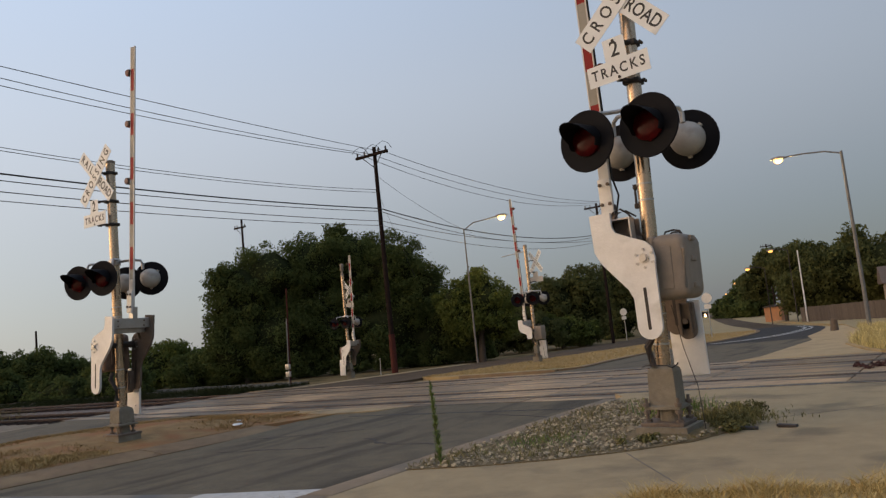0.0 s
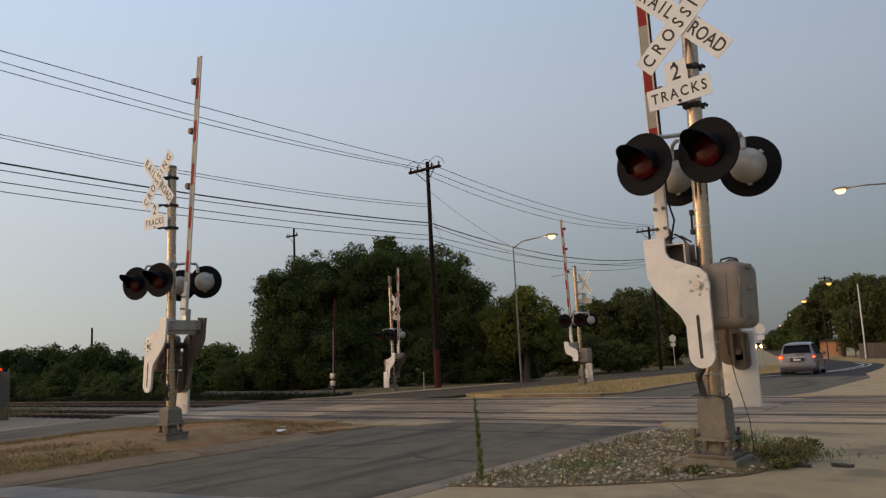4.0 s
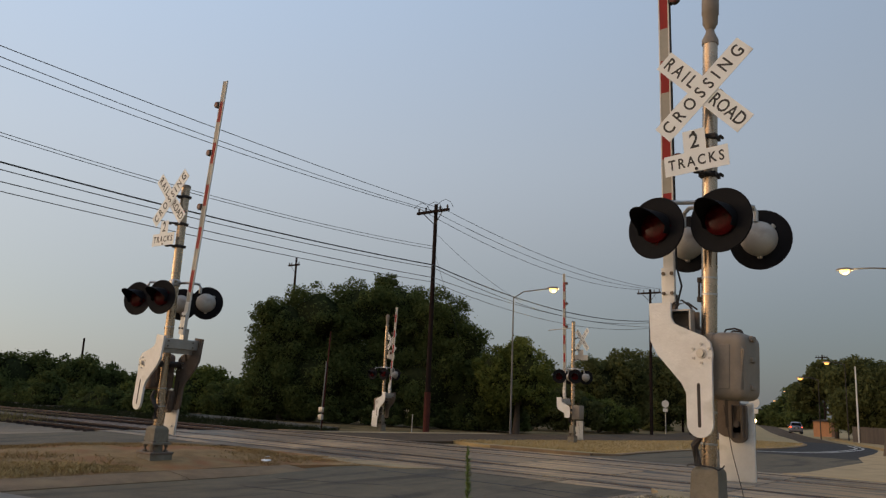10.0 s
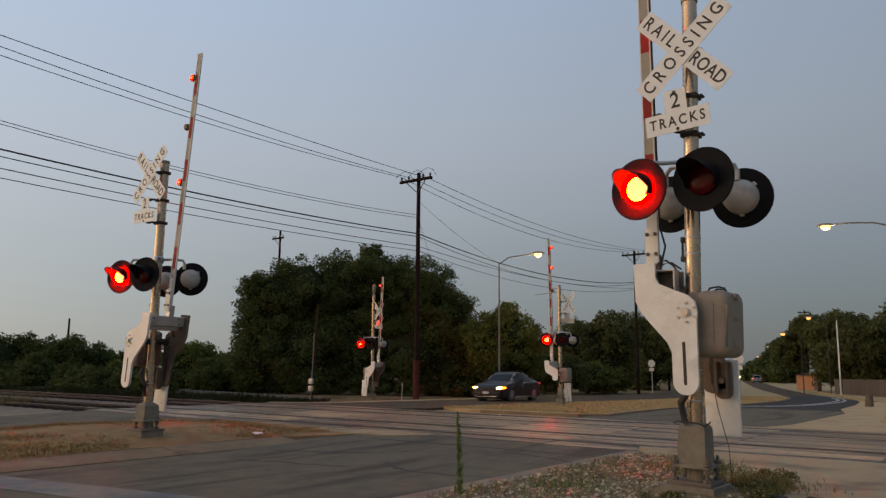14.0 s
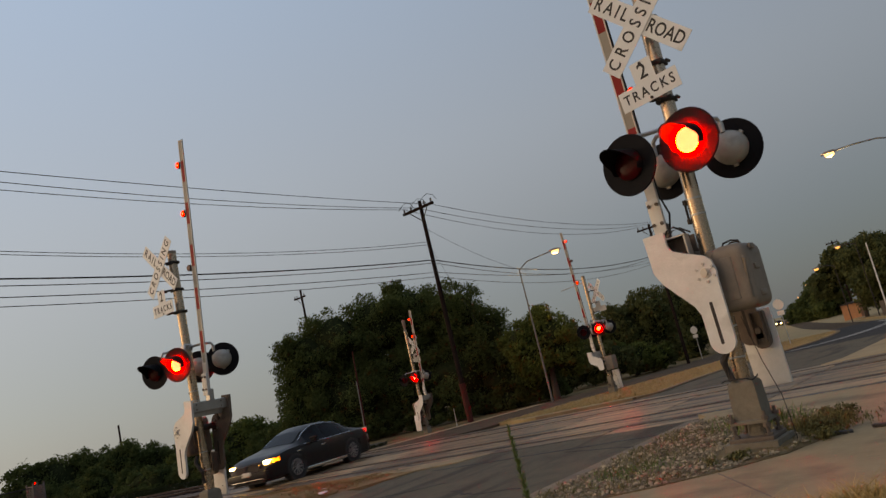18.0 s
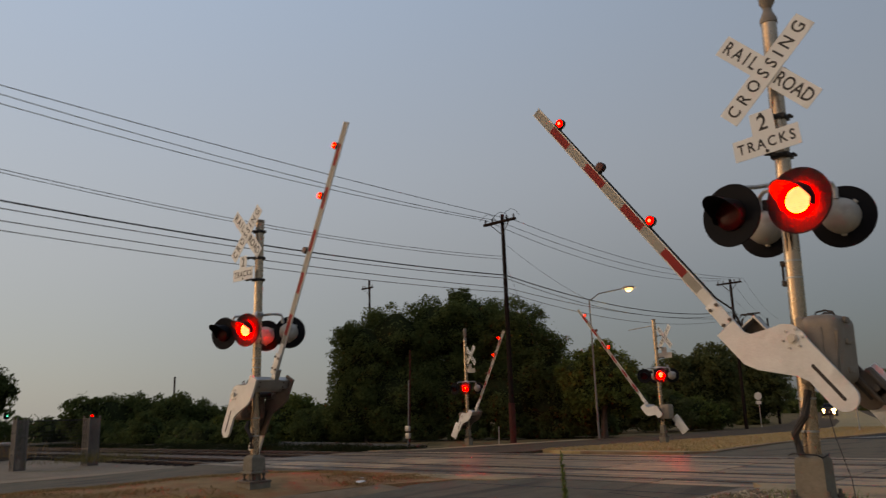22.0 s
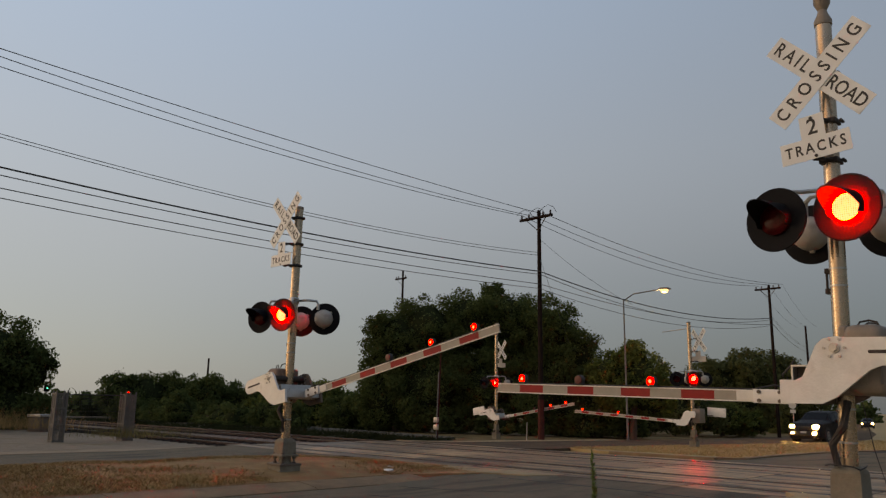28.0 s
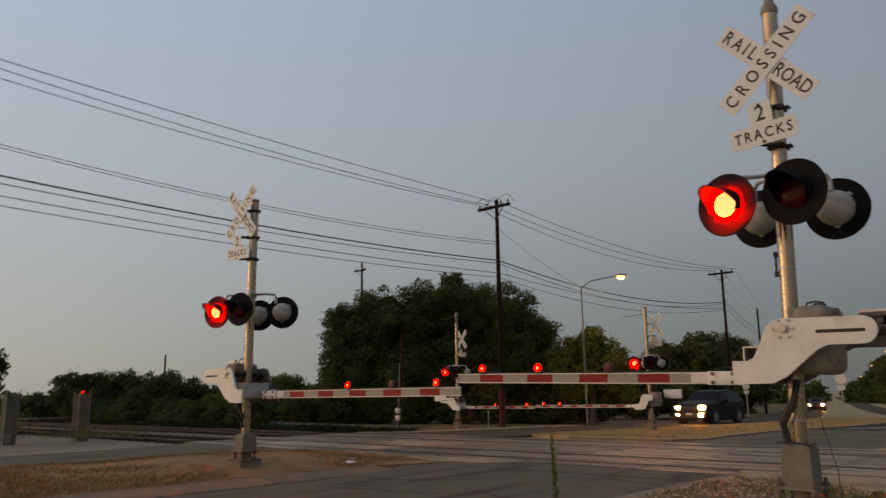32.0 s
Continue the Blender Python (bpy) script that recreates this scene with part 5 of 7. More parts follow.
for z in span(0.35, 1.5, 0.1):
    rod(b, (p0.x, p0.y, z), (p1.x, p1.y, z), 0.004, seg=4)
for z in (0.33, 1.5):
    rod(b, (p0.x, p0.y, z), (p1.x, p1.y, z), 0.016, seg=6)
part("mesh_panel", b, dark_iron, pil, "thin dark mesh panel", smooth=False)
b = bmesh.new()
lathe(b, [(0.02, 0.0), (0.022, 0.02), (0.01, 0.04)], pose(-0.15, 1.15, 1.60), 10)
part("pillar_lamp", b, lamp_lit, pil, "tiny red lamp")

# green line-side lamp and a grey relay box beyond the pillars
rs = thing("railway_signal", pose(-38.2, 11.75, -0.3), "thin line-side signal post with a small green light", "railway signal")
b = bmesh.new()
rod(b, (0, 0, 0), (0, 0, 1.95), 0.04, seg=8)
part("signal_post", b, galv, rs)
b = bmesh.new()
box(b, -0.08, -0.10, 1.80, 0.08, 0.10, 2.10, bevel=0.02)
part("signal_head", b, black_paint, rs, "small black signal head")
b = bmesh.new()
rod(b, (0.08, -0.0, 1.96), (0.12, -0.0, 1.96), 0.035, seg=12)
part("signal_lens", b, green_lit, rs, "lit green lens")
rb = thing("relay_box", pose(-35.0, 10.65, -0.3, 0, 0, 20), "low grey line-side relay box in dry grass", "relay box")
b = bmesh.new()
box(b, -0.35, -0.28, 0.0, 0.35, 0.28, 0.72, bevel=0.03)
part("box_body", b, brown_iron, rb)
b = bmesh.new()
box(b, -0.40, -0.33, 0.72, 0.40, 0.33, 0.84, bevel=0.03)
part("box_lid", b, galv, rb, "pale metal lid")

# wooden fence, orange shed and house beyond the far bend
fence = thing("wooden_fence", pose(0, 0, 0), "weathered grey board fence behind the dry grass", "fence")
f0, f1 = Vector((-12.2, 70.4, -0.72)), Vector((-1.0, 52.0, -0.55))
b0 = bmesh.new()
box(b0, 0.004, -0.012, 0.0, 0.20, 0.012, 1.22)
board_me = mesh_of("fence_board", b0, wood_light)
n_b = int((f1 - f0).length / 0.206)
ang_f = math.degrees(math.atan2(f1.y - f0.y, f1.x - f0.x))
for k in range(n_b):
    o = new("fence_board", board_me)
    o.parent = fence
    p = f0.lerp(f1, k / n_b)
    o.matrix_basis = pose(p.x, p.y, p.z - 0.05 + 0.05 * random.random(), 0, random.uniform(-0.8, 0.8), ang_f)
shed = thing("shed", pose(-19.3, 96.0, -1.08, 0, 0, -12), "small orange-brown wooden shed below far trees", "shed")
b = bmesh.new()
box(b, -0.98, -0.9, 0, 0.98, 0.9, 1.75, bevel=0.02)
part("shed_wall", b, mk("orange_boards", (0.46, 0.22, 0.105), (0.33, 0.16, 0.085), 3, 0.85, bump=0.4), shed, smooth=False)
b = bmesh.new()
slab(b, [(-1.08, 1.71), (1.08, 1.71), (1.03, 1.81), (0, 1.95), (-1.03, 1.81)], -1.1, 1.1, axis="y")
part("shed_roof", b, dark_iron, shed, smooth=False)
hs = thing("house", pose(-1.0, 74.0, -0.8, 0, 0, 8), "low pale house with a brown roof behind the fence", "house")
b = bmesh.new()
box(b, -5, -3, 0, 5, 3, 2.6)
part("house_wall", b, mk("pale_siding", (0.42, 0.36, 0.32), (0.34, 0.29, 0.26), 2, 0.85), hs, smooth=False)
b = bmesh.new()
slab(b, [(-3.6, 2.55), (3.6, 2.55), (0, 4.0)], -5.4, 5.4, axis="y")
bmesh.ops.transform(b, matrix=Matrix.Rotation(radians(90), 4, "Z"), verts=b.verts)
part("house_roof", b, mk("brown_shingle", (0.13, 0.09, 0.07), (0.09, 0.065, 0.05), 4, 0.9, bump=0.4), hs, smooth=False)
for x in (-3.2, 0.2, 3.3):
    b = bmesh.new()
    box(b, x - 0.5, -3.03, 0.9, x + 0.5, -2.99, 2.1)
    part("house_window", b, black_paint, hs, "dark window pane", smooth=False)


# ---- trees ----
def leaf_mesh(name, lobes, per_m2, size, material, rng, low=None):
    """Many small leaves in uneven clumps over the lobes; a small lobe is one clump."""
    vs, fs, base = [], [], 0
    centres = np.array([l[:3] for l in lobes])
    radii = np.array([l[3] for l in lobes])
    for q, (cx, cy, cz, r) in enumerate(lobes):
        clumps = [((cx, cy, cz), r)]
        if r > 0.45:
            clumps = []
            cr = max(0.26, 0.27 * r)
            for k in range(int(3.6 * (r / cr) ** 2)):
                d = rng.normal(size=3)
                d /= np.linalg.norm(d)
                c = np.array((cx, cy, cz)) + d * r * rng.uniform(0.62, 0.90)
                deep = np.linalg.norm(centres - c, axis=1) / radii
                deep[q] = 1.0
                if deep.min() > 0.62:
                    clumps.append((c, cr * rng.uniform(0.62, 1.25)))
            clumps.append(((cx, cy, cz), r * 0.74))
        for c, cr in clumps:
            n = max(8, int(4 * math.pi * cr * cr * per_m2 * (0.7 if cr < 0.45 * r or r <= 0.45 else 0.28)))
            d = rng.normal(size=(n, 3)) + np.array((0, 0, 0.35))
            d /= np.linalg.norm(d, axis=1)[:, None]
            ph = rng.uniform(0, 6.3, 3)
            lump = 1 + 0.22 * np.sin(4 * d[:, 0] + ph[0]) * np.sin(5 * d[:, 2] + ph[1]) + 0.16 * np.sin(9 * d[:, 1] + ph[2])
            rad = cr * lump * (1 - 0.6 * rng.random(n) ** 2)
            rad *= np.where(rng.random(n) < 0.07, rng.uniform(1.0, 1.4, n), 1.0)
            p = d * rad[:, None] * np.array([1.0, 1.0, 0.82]) + np.array(c)
            if low is not None:
                p[:, 2] = np.maximum(p[:, 2], low + 0.3 * rng.random(n))
            nrm = d + 0.75 * rng.normal(size=(n, 3)) + np.array((0, 0, 0.25))
            nrm /= np.linalg.norm(nrm, axis=1)[:, None]
            a = np.cross(nrm, rng.normal(size=(n, 3)))
            a /= np.linalg.norm(a, axis=1)[:, None]
            b_ = np.cross(nrm, a)
            s = size * (0.5 + 0.8 * rng.random(n))[:, None]
            quad = np.stack([p - a * s, p + b_ * s * 0.5 + nrm * s * 0.12, p + a * s, p - b_ * s * 0.5 - nrm * s * 0.1], 1).reshape(-1, 3)
            vs.append(quad)
            fs.append(np.arange(4 * n).reshape(-1, 4) + base)
            base += 4 * n
    v, f = np.concatenate(vs), np.concatenate(fs)
    me = bpy.data.meshes.new(name)
    me.vertices.add(len(v))
    me.vertices.foreach_set("co", v.ravel())
    me.loops.add(f.size)
    me.loops.foreach_set("vertex_index", f.ravel().astype(np.int32))
    me.polygons.add(len(f))
    me.polygons.foreach_set("loop_start", np.arange(0, f.size, 4, dtype=np.int32))
    me.update(calc_edges=True)
    me.materials.append(material)
    return me


def tree(name, label, category, group, lobes, material, seed, per_m2=90, size=0.085, trunk_r=0.22, low=None):
    rng = np.random.default_rng(seed)
    cx, cy = sum(l[0] for l in lobes) / len(lobes), sum(l[1] for l in lobes) / len(lobes)
    g = zr(cy) - 0.05
    t = thing(name, pose(cx, cy, g), label, category, group)
    loc = [(x - cx, y - cy, z - g, r) for x, y, z, r in lobes]
    top = max(l[2] for l in loc)
    b = bmesh.new()
    fork = Vector((0.1, 0, max(0.5, top * 0.35)))
    rod(b, (0, 0, -0.3), fork, trunk_r, trunk_r * 0.7, seg=10)
    for x, y, z, r in loc:
        rod(b, fork, (x * 0.9, y * 0.9, max(z, fork.z + 0.2)), trunk_r * 0.5, trunk_r * 0.12, seg=7)
    part("trunk", b, bark, t)
    o = new("crown", leaf_mesh("crown", loc, per_m2, size, material, rng, (low or 0.05)))
    o.parent = t
    # lumpy core whose dark colour paints the crown's inner shade
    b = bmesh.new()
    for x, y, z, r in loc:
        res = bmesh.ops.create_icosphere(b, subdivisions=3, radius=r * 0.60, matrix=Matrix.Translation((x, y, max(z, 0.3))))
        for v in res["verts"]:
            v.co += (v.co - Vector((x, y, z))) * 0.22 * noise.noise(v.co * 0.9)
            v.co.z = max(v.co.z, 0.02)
    part("inner_foliage", b, leaf_shade, t, "dark crown core, shade put into its colour")
    return t


tree("tree", "broad dark green tree with a dense low crown", "tree", "big trees", [(-35.5, 31.0, 3.5, 2.1), (-34.5, 32.1, 5.7, 2.4), (-36.1, 30.2, 1.3, 1.9), (-34.4, 32.1, 2.0, 2.9), (-36.3, 29.9, 5.6, 1.1), (-36.5, 30.2, 3.0, 1.4), (-36.2, 30.3, 4.4, 1.6), (-36.2, 30.2, 2.0, 1.6), (-35.6, 30.9, 5.2, 1.9)], leaf, 1)
tree("tree", "tall dark green tree, the highest of the group", "tree", "big trees", [(-33.2, 34.7, 6.2, 2.6), (-31.7, 36.2, 6.4, 2.4), (-32.9, 35.0, 2.4, 3.1), (-34.2, 33.8, 4.1, 2.3), (-31.1, 36.7, 3.1, 2.7), (-32.2, 35.6, 8.2, 0.8)], leaf, 2)
tree("tree", "broad dark green tree behind the utility pole", "tree", "big trees", [(-29.1, 37.0, 5.6, 2.4), (-27.9, 37.9, 4.2, 2.1), (-29.5, 36.7, 2.1, 2.9), (-27.4, 38.2, 1.4, 2.4), (-28.6, 37.4, 3.1, 2.3), (-25.6, 38.6, 1.4, 2.0)], leaf, 3)
tree("tree", "lighter yellow-green tree at the edge of the group", "tree", "big trees", [(-23.1, 37.5, 3.0, 1.6), (-23.8, 37.1, 2.1, 1.6), (-22.6, 37.8, 1.8, 1.5), (-24.4, 36.7, 3.0, 1.3), (-23.2, 37.5, 3.9, 1.0)], leaf_light, 4, size=0.09, per_m2=95)
tree("tree", "dark tree beyond the far lane", "tree", "far trees", [(-27.4, 55.7, 2.7, 2.5), (-25.4, 56.6, 3.4, 2.3), (-26.2, 56.3, 1.2, 2.6), (-30.5, 54.5, 1.8, 2.6)], leaf_mid, 5, 45, 0.14)
tree("tree", "dark tree beside a utility pole", "tree", "far trees", [(-30.8, 74.0, 4.1, 2.8), (-28.8, 74.8, 2.7, 2.6), (-30.0, 74.2, 1.0, 3.0)], leaf_mid, 6, 45, 0.14)
tree("bush", "yellow-green bush beside the far lane", "bush", "bushes", [(-23.9, 53.0, 0.4, 1.0), (-25.0, 52.4, 0.6, 1.25), (-26.2, 51.8, 0.8, 1.35), (-27.5, 51.2, 0.8, 1.3)], leaf_light, 7, 60, 0.11, 0.06)
tree("bush", "green bush below the far trees", "bush", "bushes", [(-25.8, 49.8, 0.8, 1.6), (-27.2, 49.0, 1.0, 1.7), (-29.2, 48.0, 1.0, 1.9)], leaf_mid, 8, 60, 0.11, 0.06)
tree("tree", "large dark tree overhanging the far bend", "tree", "far trees", [(-13.2, 82.4, 2.6, 3.0), (-17.9, 82.0, 3.2, 1.9), (-14.9, 82.7, 4.1, 3.0), (-16.6, 82.3, 4.6, 2.0)], leaf_mid, 9, 30, 0.18)
tree("tree", "large dark tree behind the wooden fence", "tree", "far trees", [(-11.9, 79.2, 3.0, 3.8), (-8.9, 79.4, 3.0, 4.0), (-12.3, 79.5, 1.0, 3.0), (-6.0, 78.0, 3.2, 3.4)], leaf_mid, 10, 30, 0.18)
tree("tree", "dark tree behind a low house", "tree", "far trees", [(-3.0, 84.8, 2.6, 4.4), (1.5, 85.5, 3.0, 4.2), (6.0, 84.0, 3.0, 4.0)], leaf, 11, 12, 0.28)
tree("tree", "dark tree far down the road", "tree", "far trees", [(-37.8, 163.0, 1.8, 4.8), (-41.2, 168.0, 0.4, 3.9), (-46.1, 175.8, -0.2, 3.4), (-33.6, 151.2, 2.4, 4.2)], leaf, 12, 7, 0.4)
tree("hedge", "dark green hedgerow beyond the tracks", "hedge", "hedges", [(-60.6, 26.4, 1.4, 2.3), (-59.6, 28.4, 1.5, 2.1), (-61.0, 24.3, 1.5, 2.0), (-58.5, 30.6, 1.3, 2.0)], leaf, 13, 45, 0.13, 0.1)
tree("hedge", "dark green hedgerow with a pointed bush", "hedge", "hedges", [(-56.8, 29.6, 1.1, 2.1), (-55.9, 31.4, 0.7, 2.0), (-57.2, 28.8, 1.9, 1.1), (-54.0, 32.0, 0.5, 1.9)], leaf, 14, 45, 0.13, 0.1)
tree("hedge", "green bushes beside the tracks", "hedge", "hedges", [(-47.7, 33.1, 0.7, 2.2), (-47.1, 33.9, 1.0, 1.9), (-48.5, 31.9, 0.2, 1.7), (-51.2, 31.4, 0.2, 1.8)], leaf_light, 15, 45, 0.13, 0.1)
tree("hedge", "low dark bushes beside the tall trees", "hedge", "hedges", [(-47.8, 36.4, 0.3, 2.0), (-44.1, 37.3, 0.2, 1.9), (-41.5, 34.0, 0.4, 1.9), (-39.0, 31.5, 0.4, 1.6)], leaf, 16, 45, 0.13, 0.1)
tree("tree", "dark leafy tree at the edge of the clearing", "tree", "big trees", [(-38.6, 10.2, 2.7, 1.7), (-38.4, 11.0, 2.3, 1.2), (-39.0, 9.0, 3.1, 2.3), (-38.5, 10.4, 0.6, 1.8), (-38.1, 11.75, 2.75, 0.5), (-39.5, 7.5, 1.6, 2.5)], leaf, 17, 85, 0.09)
tree("hedge", "low dark trees far along the tracks", "hedge", "hedges", [(-70.6, 25.2, 0.3, 1.7), (-69.8, 27.4, 0.3, 1.7), (-72.1, 22.0, 0.0, 1.7), (-76.0, 19.0, 0.0, 1.8), (-80.0, 22.0, 0.2, 2.0)], leaf, 18, 9, 0.3, 0.1)

# two added bushes stand for the deep shade under the crowns
tree("bush", "made-up bushes that fill the shade below the tall trees", "bush", "bushes", [(-28.8, 35.7, 0.0, 1.3), (-30.8, 34.4, 0.1, 1.4), (-33.0, 33.2, 0.0, 1.4), (-35.1, 31.9, 0.1, 1.4), (-37.2, 30.9, 0.0, 1.5), (-39.3, 29.7, 0.3, 1.6)], leaf, 19, 130, 0.085, 0.05)
tree("bush", "made-up bushes that fill the shade beside a utility pole", "bush", "bushes", [(-26.7, 37.3, -0.1, 1.2), (-28.5, 37.5, 0.1, 1.4), (-25.2, 39.8, -0.1, 1.1), (-27.1, 40.1, 0.4, 1.5)], leaf, 20, 130, 0.085, 0.05)
tree("hedge", "low dark scrub along the ballast", "hedge", "hedges", [(-36.0 - 2.6 * k, 23.4 + 0.5 * math.sin(k * 2.1) + 0.1 * k, 0.1 + 0.25 * math.sin(k * 1.7), 1.25 + 0.2 * math.sin(k * 2.9)) for k in range(10)], leaf, 21, 90, 0.10, 0.05)

# distant woods all round, low on the horizon
rng = np.random.default_rng(40)
lobes = []
for k in range(150):
    a = 2 * math.pi * (k + 0.6 * rng.random()) / 150
    d = 150 + 50 * rng.random()
    lobes.append((d * math.sin(a), d * math.cos(a) + 20, -1.2 + 1.0 * rng.random(), 3.2 + 1.3 * rng.random()))
o = new("distant_woods", leaf_mesh("distant_woods", lobes, 1.1, 0.8, leaf, rng, -1.4))
tagged(o, "low dark line of distant woods on the horizon", "woods", kind="stuff")


# ---- vehicles ----
def interp(tab, y):
    for a, b in zip(tab, tab[1:]):
        if a[0] <= y <= b[0]:
            u = (y - a[0]) / (b[0] - a[0])
            return [p + (q - p) * u for p, q in zip(a[1:], b[1:])]
    return list((tab[0] if y < tab[0][0] else tab[-1])[1:])


tyre_mat = mk("tyre_rubber", (0.022, 0.022, 0.022), (0.015, 0.015, 0.015), 30, 0.85)
rim_mat = mk("alloy_rim", (0.30, 0.29, 0.28), (0.22, 0.22, 0.21), 9, 0.45, 0.6)
glass_dark = mk("tinted_car_glass", (0.005, 0.005, 0.006), (0.007, 0.007, 0.008), 3, 0.16, spec=0.09)
chrome = mk("chrome_trim", (0.75, 0.75, 0.76), (0.62, 0.62, 0.64), 9, 0.12, 1.0)
plastic = mk("black_plastic", (0.025, 0.025, 0.026), (0.018, 0.018, 0.018), 15, 0.6)
tail_lit = glow("lit_tail_lamp", (1.0, 0.015, 0.008), 1.6)
brake_lit = glow("lit_brake_lamp", (1.0, 0.10, 0.03), 5.0)
amber_lit = glow("lit_amber_lamp", (1.0, 0.30, 0.02), 4.0)
head_lit = glow("lit_headlamp", (1.0, 0.60, 0.16), 1000.0)
head_dim = glow("lit_fog_lamp", (1.0, 0.62, 0.20), 300.0)
head_soft = glow("lit_soft_headlamp", (1.0, 0.62, 0.20), 160.0)
fog_soft = glow("lit_soft_fog_lamp", (1.0, 0.60, 0.18), 40.0)
plate_mat = mk("number_plate", (0.62, 0.60, 0.54), (0.55, 0.53, 0.48), 9, 0.5)


def grid_mesh(bm, rows):
    vv = [[bm.verts.new(p) for p in r] for r in rows]
    for a, b in zip(vv, vv[1:]):
        for k in range(len(a) - 1):
            bm.faces.new((a[k], a[k + 1], b[k + 1], b[k]))
    return vv


def car(name, at, label, group, tab, paint, wheels, wheel_r, glass_y, doors, screen, rear_screen, lamps, rails=False):
    """A lofted body with panes, wheels, lamps and trim. tab rows: y, half width, belt height, top height, half width of the roof; the front is at +y."""
    c = thing(name, at, label, "car", group)
    y0, y1 = tab[0][0], tab[-1][0]

    def ring(y):
        w, zb, zt, wr = interp(tab, y)
        pts = [(w * 0.88, 0.17), (w * 0.985, 0.24), (w, 0.42), (w * 1.005, 0.60), (w * 0.995, zb - 0.06), (w * 0.975, zb), (wr + (w * 0.975 - wr) * 0.30, zb + (zt - zb) * 0.62), (wr, zt - 0.045 * min(1, (zt - zb) * 4)), (wr * 0.72, zt), (0, zt + 0.012)]
        pts = [(x, min(z, zt + 0.012)) for x, z in pts]
        return [(-x, y, z) for x, z in pts] + [(x, y, z) for x, z in pts[-2::-1]]

    ys = span(y0, y1, 0.11)
    b = bmesh.new()
    vv = grid_mesh(b, [ring(y) for y in ys])
    for r in (vv[0], vv[-1]):
        b.faces.new(r)
    for a, q in zip(vv, vv[1:]):
        b.faces.new((a[0], a[-1], q[-1], q[0]))
    part("body", b, paint, c)
    # side panes
    for k, (ya, yb) in enumerate(glass_y):
        for sx in (-1, 1):
            b = bmesh.new()
            rows = []
            for y in span(ya, yb, 0.08):
                w, zb, zt, wr = interp(tab, y)
                rows.append([(sx * ((w * 0.975) + (wr - w * 0.975) * u + 0.008), y, zb + 0.02 + (zt - 0.075 - zb) * u) for u in (0.0, 0.3, 0.62, 0.95)])
            vv = grid_mesh(b, rows)
            part("side_window", b, glass_dark, c, "dark side window")
    # front and rear screens
    for nm, (ya, yb) in (("windscreen", screen), ("rear_window", rear_screen)):
        b = bmesh.new()
        rows = []
        for y in span(ya, yb, 0.06):
            w, zb, zt, wr = interp(tab, y)
            rows.append([(wr * u, y, zt + 0.022 - 0.02 * abs(u)) for u in (-0.90, -0.72, 0.0, 0.72, 0.90)])
        grid_mesh(b, rows)
        part(nm, b, glass_dark, c, "dark tinted screen")
    # door gaps, handles, sills, trim
    for sx in (-1, 1):
        for yd in doors:
            w, zb, zt, wr = interp(tab, yd)
            b = bmesh.new()
            box(b, sx * w * 1.0 - 0.004, yd - 0.006, 0.30, sx * w * 1.0 + 0.006, yd + 0.006, zb - 0.02)
            part("door_gap", b, plastic, c, smooth=False)
        for yd in doors[1:]:
            w, zb, zt, wr = interp(tab, yd + 0.22)
            b = bmesh.new()
            box(b, sx * w - 0.01, yd + 0.12, zb - 0.16, sx * w + 0.03, yd + 0.32, zb - 0.125, bevel=0.008)
            part("door_handle", b, chrome if rails else paint, c)
        b = bmesh.new()
        w = interp(tab, 0)[0]
        box(b, sx * w - 0.03, wheels[0] + 0.42, 0.19, sx * w + 0.012, wheels[1] - 0.42, 0.27, bevel=0.01)
        part("sill", b, chrome if rails else paint, c)
        if rails:
            b = bmesh.new()
            tube(b, [(sx * (interp(tab, y)[0] * 0.975 + 0.012), y, interp(tab, y)[1] + 0.012) for y in span(-1.65, 0.95, 0.2)], 0.011, 6)
            part("belt_trim", b, chrome, c, "bright trim along the windows")
            b = bmesh.new()
            tube(b, [(sx * (interp(tab, y)[3] + 0.02), y, interp(tab, y)[2] - 0.045) for y in span(-1.35, 0.95, 0.15)], 0.010, 6)
            part("roof_trim", b, chrome, c, "bright trim over the windows")
        w, zb, zt, wr = interp(tab, screen[1] - 0.35)
        b = bmesh.new()
        box(b, sx * (w + 0.02), screen[1] - 0.62, zb + 0.02, sx * (w + 0.17), screen[1] - 0.50, zb + 0.15, bevel=0.025)
        part("wing_mirror", b, paint, c)
        # black discs paint the dark hollow round each wheel; no arch is cut
        for yw in wheels:
            w = interp(tab, yw)[0]
            b = bmesh.new()
            rod(b, (sx * (w - 0.25), yw, wheel_r), (sx * (w + 0.008), yw, wheel_r), wheel_r + 0.055, seg=28)
            part("wheel_arch", b, plastic, c, smooth=False)
    for yw in wheels:
        for sx in (-1, 1):
            w = interp(tab, yw)[0]
            wh = new("wheel")
            wh.parent = c
            wh.matrix_basis = pose(sx * (w - 0.085), yw, wheel_r)
            b = bmesh.new()
            lathe(b, [(wheel_r * 0.66, -0.10), (wheel_r * 0.95, -0.10), (wheel_r, -0.075), (wheel_r, 0.075), (wheel_r * 0.95, 0.10), (wheel_r * 0.66, 0.10)], pose(0, 0, 0, 0, 90, 0), 28)
            part("tyre", b, tyre_mat, wh)
            b = bmesh.new()
            rod(b, (0, 0, 0), (sx * 0.105, 0, 0), 0.055, seg=12)
            for k in range(10):
                a = 2 * math.pi * k / 10
                rod(b, (sx * 0.09, 0.04 * math.cos(a), 0.04 * math.sin(a)), (sx * 0.10, wheel_r * 0.62 * math.cos(a), wheel_r * 0.62 * math.sin(a)), 0.020, 0.024, seg=6)
